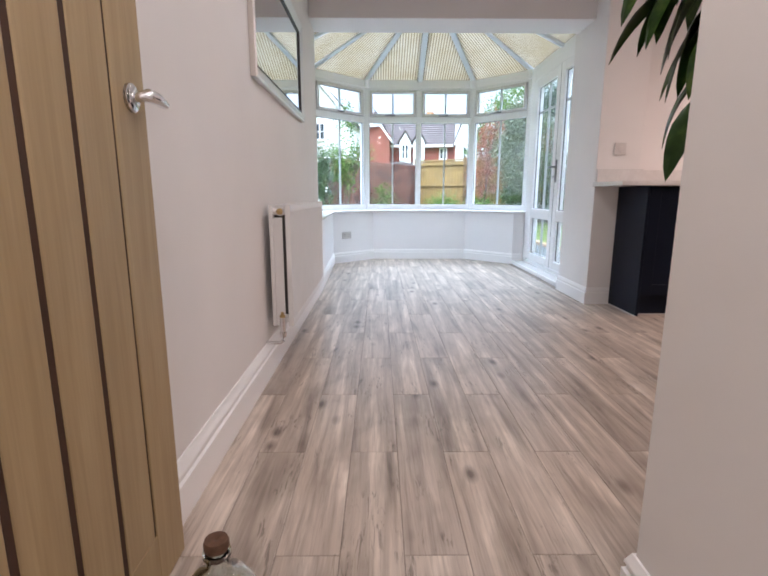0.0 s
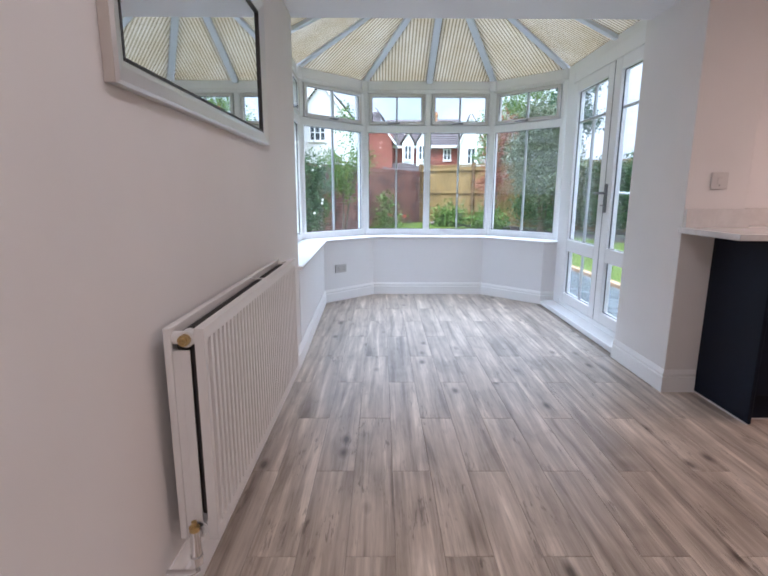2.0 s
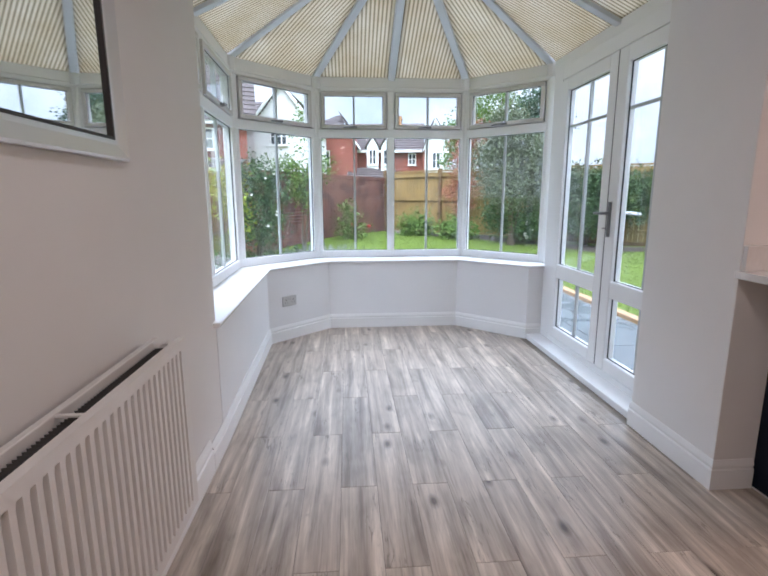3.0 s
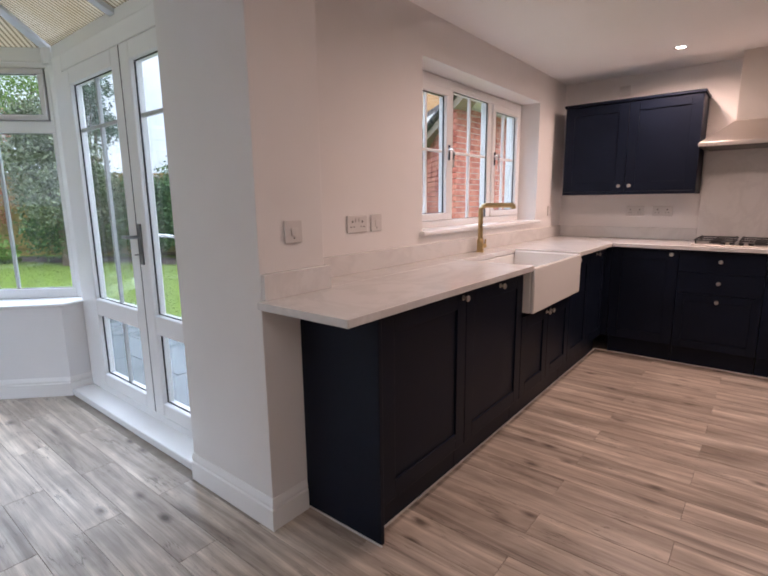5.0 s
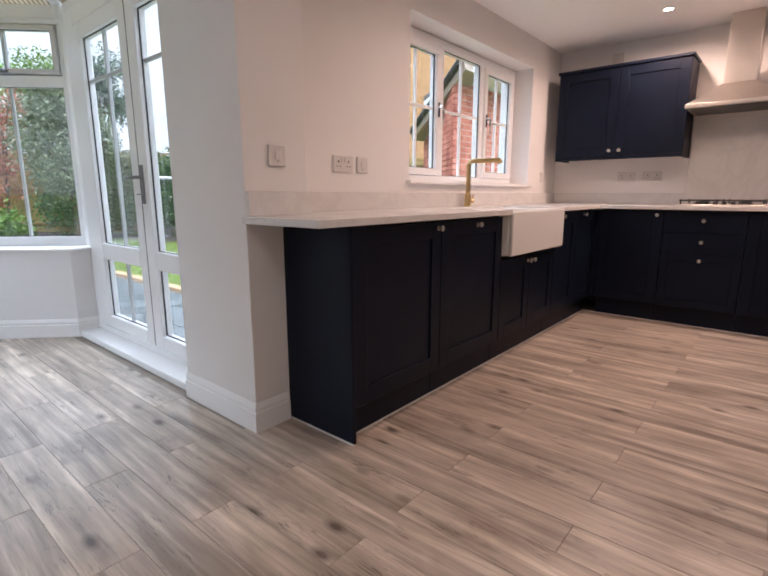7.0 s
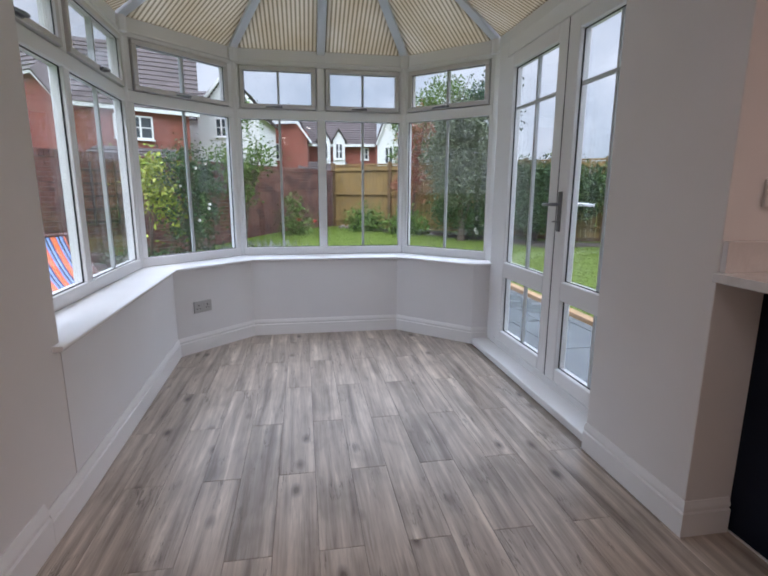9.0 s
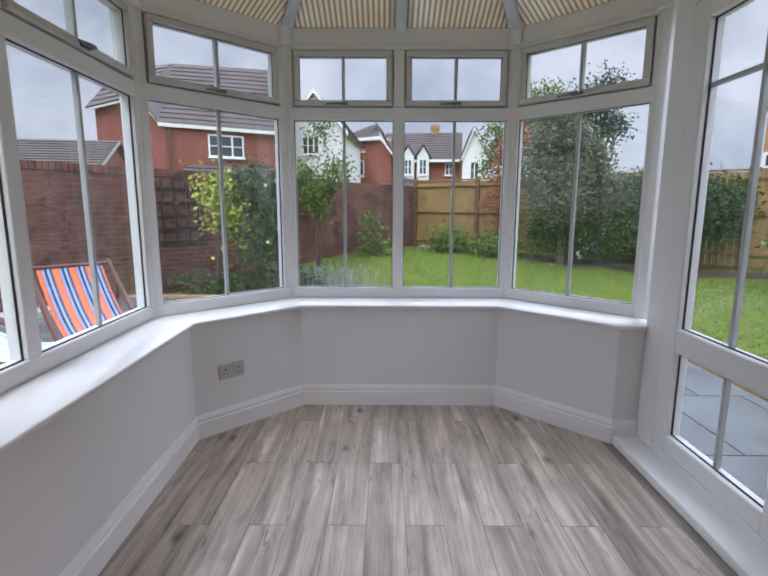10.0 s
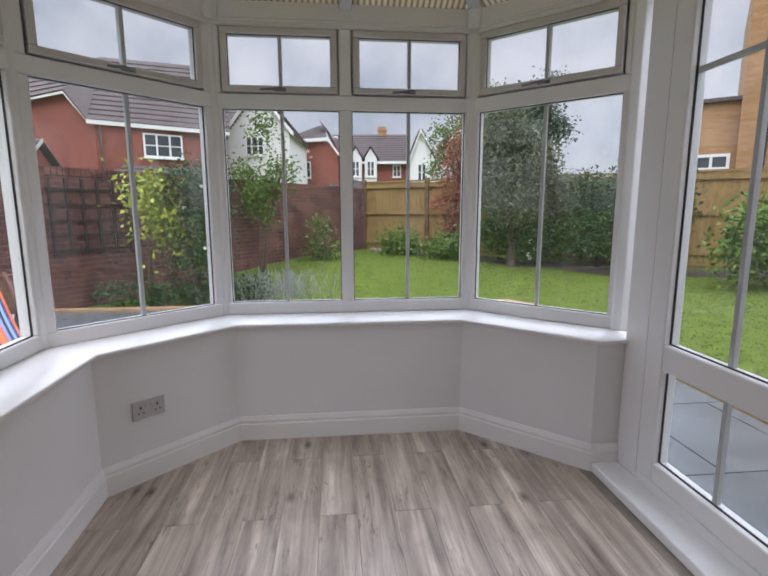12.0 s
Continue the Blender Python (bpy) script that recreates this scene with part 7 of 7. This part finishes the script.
o = sd.ob("side_bricks", M_RBRICK, m=mdg)
o.parent = wing
tagged(o, kind="stuff")
Build().prism([(PX - 0.12, PY - 0.28), (9.8, PY - 0.28), (9.8, fy), (fx - 0.1, fy)], 2.5, 2.62).ob("fascia", M_BARGE).parent = wing
vg = Build()
slab3(vg, [(PX - 0.30, PY - 0.28, 2.50), (PX + 0.02, PY - 0.28, 2.50), (fx + 0.1, fy - 0.1, 1.95), (fx - 0.3, fy + 0.1, 1.95)], 0.12)
vg.ob("verge", M_SOFFIT).parent = wing
Build().prism([(PX - 0.12, PY - 0.30), (9.8, PY - 0.30), (9.8, fy), (fx - 0.1, fy)], 2.621, 2.70).ob("roof", M_ROOF).parent = wing
gu = Build()
for i in range(7):
    p, q = Vector((PX - 0.31, PY - 0.26, 2.64)), Vector((fx - 0.32, fy + 0.1, 2.09))
    gu.tube([p.lerp(q, i / 7), p.lerp(q, (i + 0.9) / 7)], 0.055, 8)
gu.ob("gutter", M_SEAL).parent = wing
yn = tagged(empty("yellow_neighbour"), "yellow brick house seen past the wing", "house")
Build().box((13.2, 12.8, -0.2), (20, 14, 7.5)).ob("wall", M_YELWALL).parent = yn

# ---- floor tiles, half bond, 153 x 920 mm ----
TW, TL = 0.1535, 0.93
CX, CY = 0.122, 3.855
gap = 0.0017
room = [(LEFT, 0.58, -1.6, 0.9), (LEFT, 5.4, 0.9, 3.95), (-0.48, 1.70, 3.95, 5.95)]


def tile_mesh(w, n):
    g = gap / 2
    e = 0.0012
    o = [(g, g), (w - g, g), (w - g, n - g), (g, n - g)]
    i = [(g + e, g + e), (w - g - e, g + e), (w - g - e, n - g - e), (g + e, n - g - e)]
    vs = [(x, y, -0.012) for x, y in o] + [(x, y, -0.0012) for x, y in o] + [(x, y, 0.0) for x, y in i]
    fs = [(8, 9, 10, 11)] + [(k, (k + 1) % 4, 4 + (k + 1) % 4, 4 + k) for k in range(4)] + [(4 + k, 4 + (k + 1) % 4, 8 + (k + 1) % 4, 8 + k) for k in range(4)]
    return Build().add(vs, fs).mesh("floor_tile", M_TILE)


floor = bpy.data.objects["floor"]
cache = {}


def bay_limit(x):
    """How far the floor reaches in y at x."""
    if x < -0.03:
        return 5.93 + (x + 0.49) + 0.02
    if x > 1.17:
        return 6.41 - (x - 1.19) * 0.97 + 0.02
    return 6.425


def lay(x0, y0, y1):
    n = round(y1 - y0, 4)
    if n < 0.02:
        return
    if n not in cache:
        cache[n] = tile_mesh(TW, n)
    t = new("tile", cache[n])
    t.location = (x0, y0, 0.0)
    t.parent = floor


for k in range(-4, 35):
    x0 = CX + k * TW
    xm = x0 + TW / 2
    off = CY if k % 2 == 0 else CY - TL / 2
    if xm < 0.58:
        lo, hi = -1.62, bay_limit(xm + (TW / 2 if xm < 0.5 else -TW / 2))
    elif xm < 1.70:
        lo, hi = 0.90, bay_limit(xm - TW / 2)
    else:
        lo, hi = 0.90, 3.80
    r = math.floor((lo - off) / TL)
    y = off + r * TL
    while y < hi:
        lay(x0, max(y, lo), min(y + TL, hi))
        y += TL
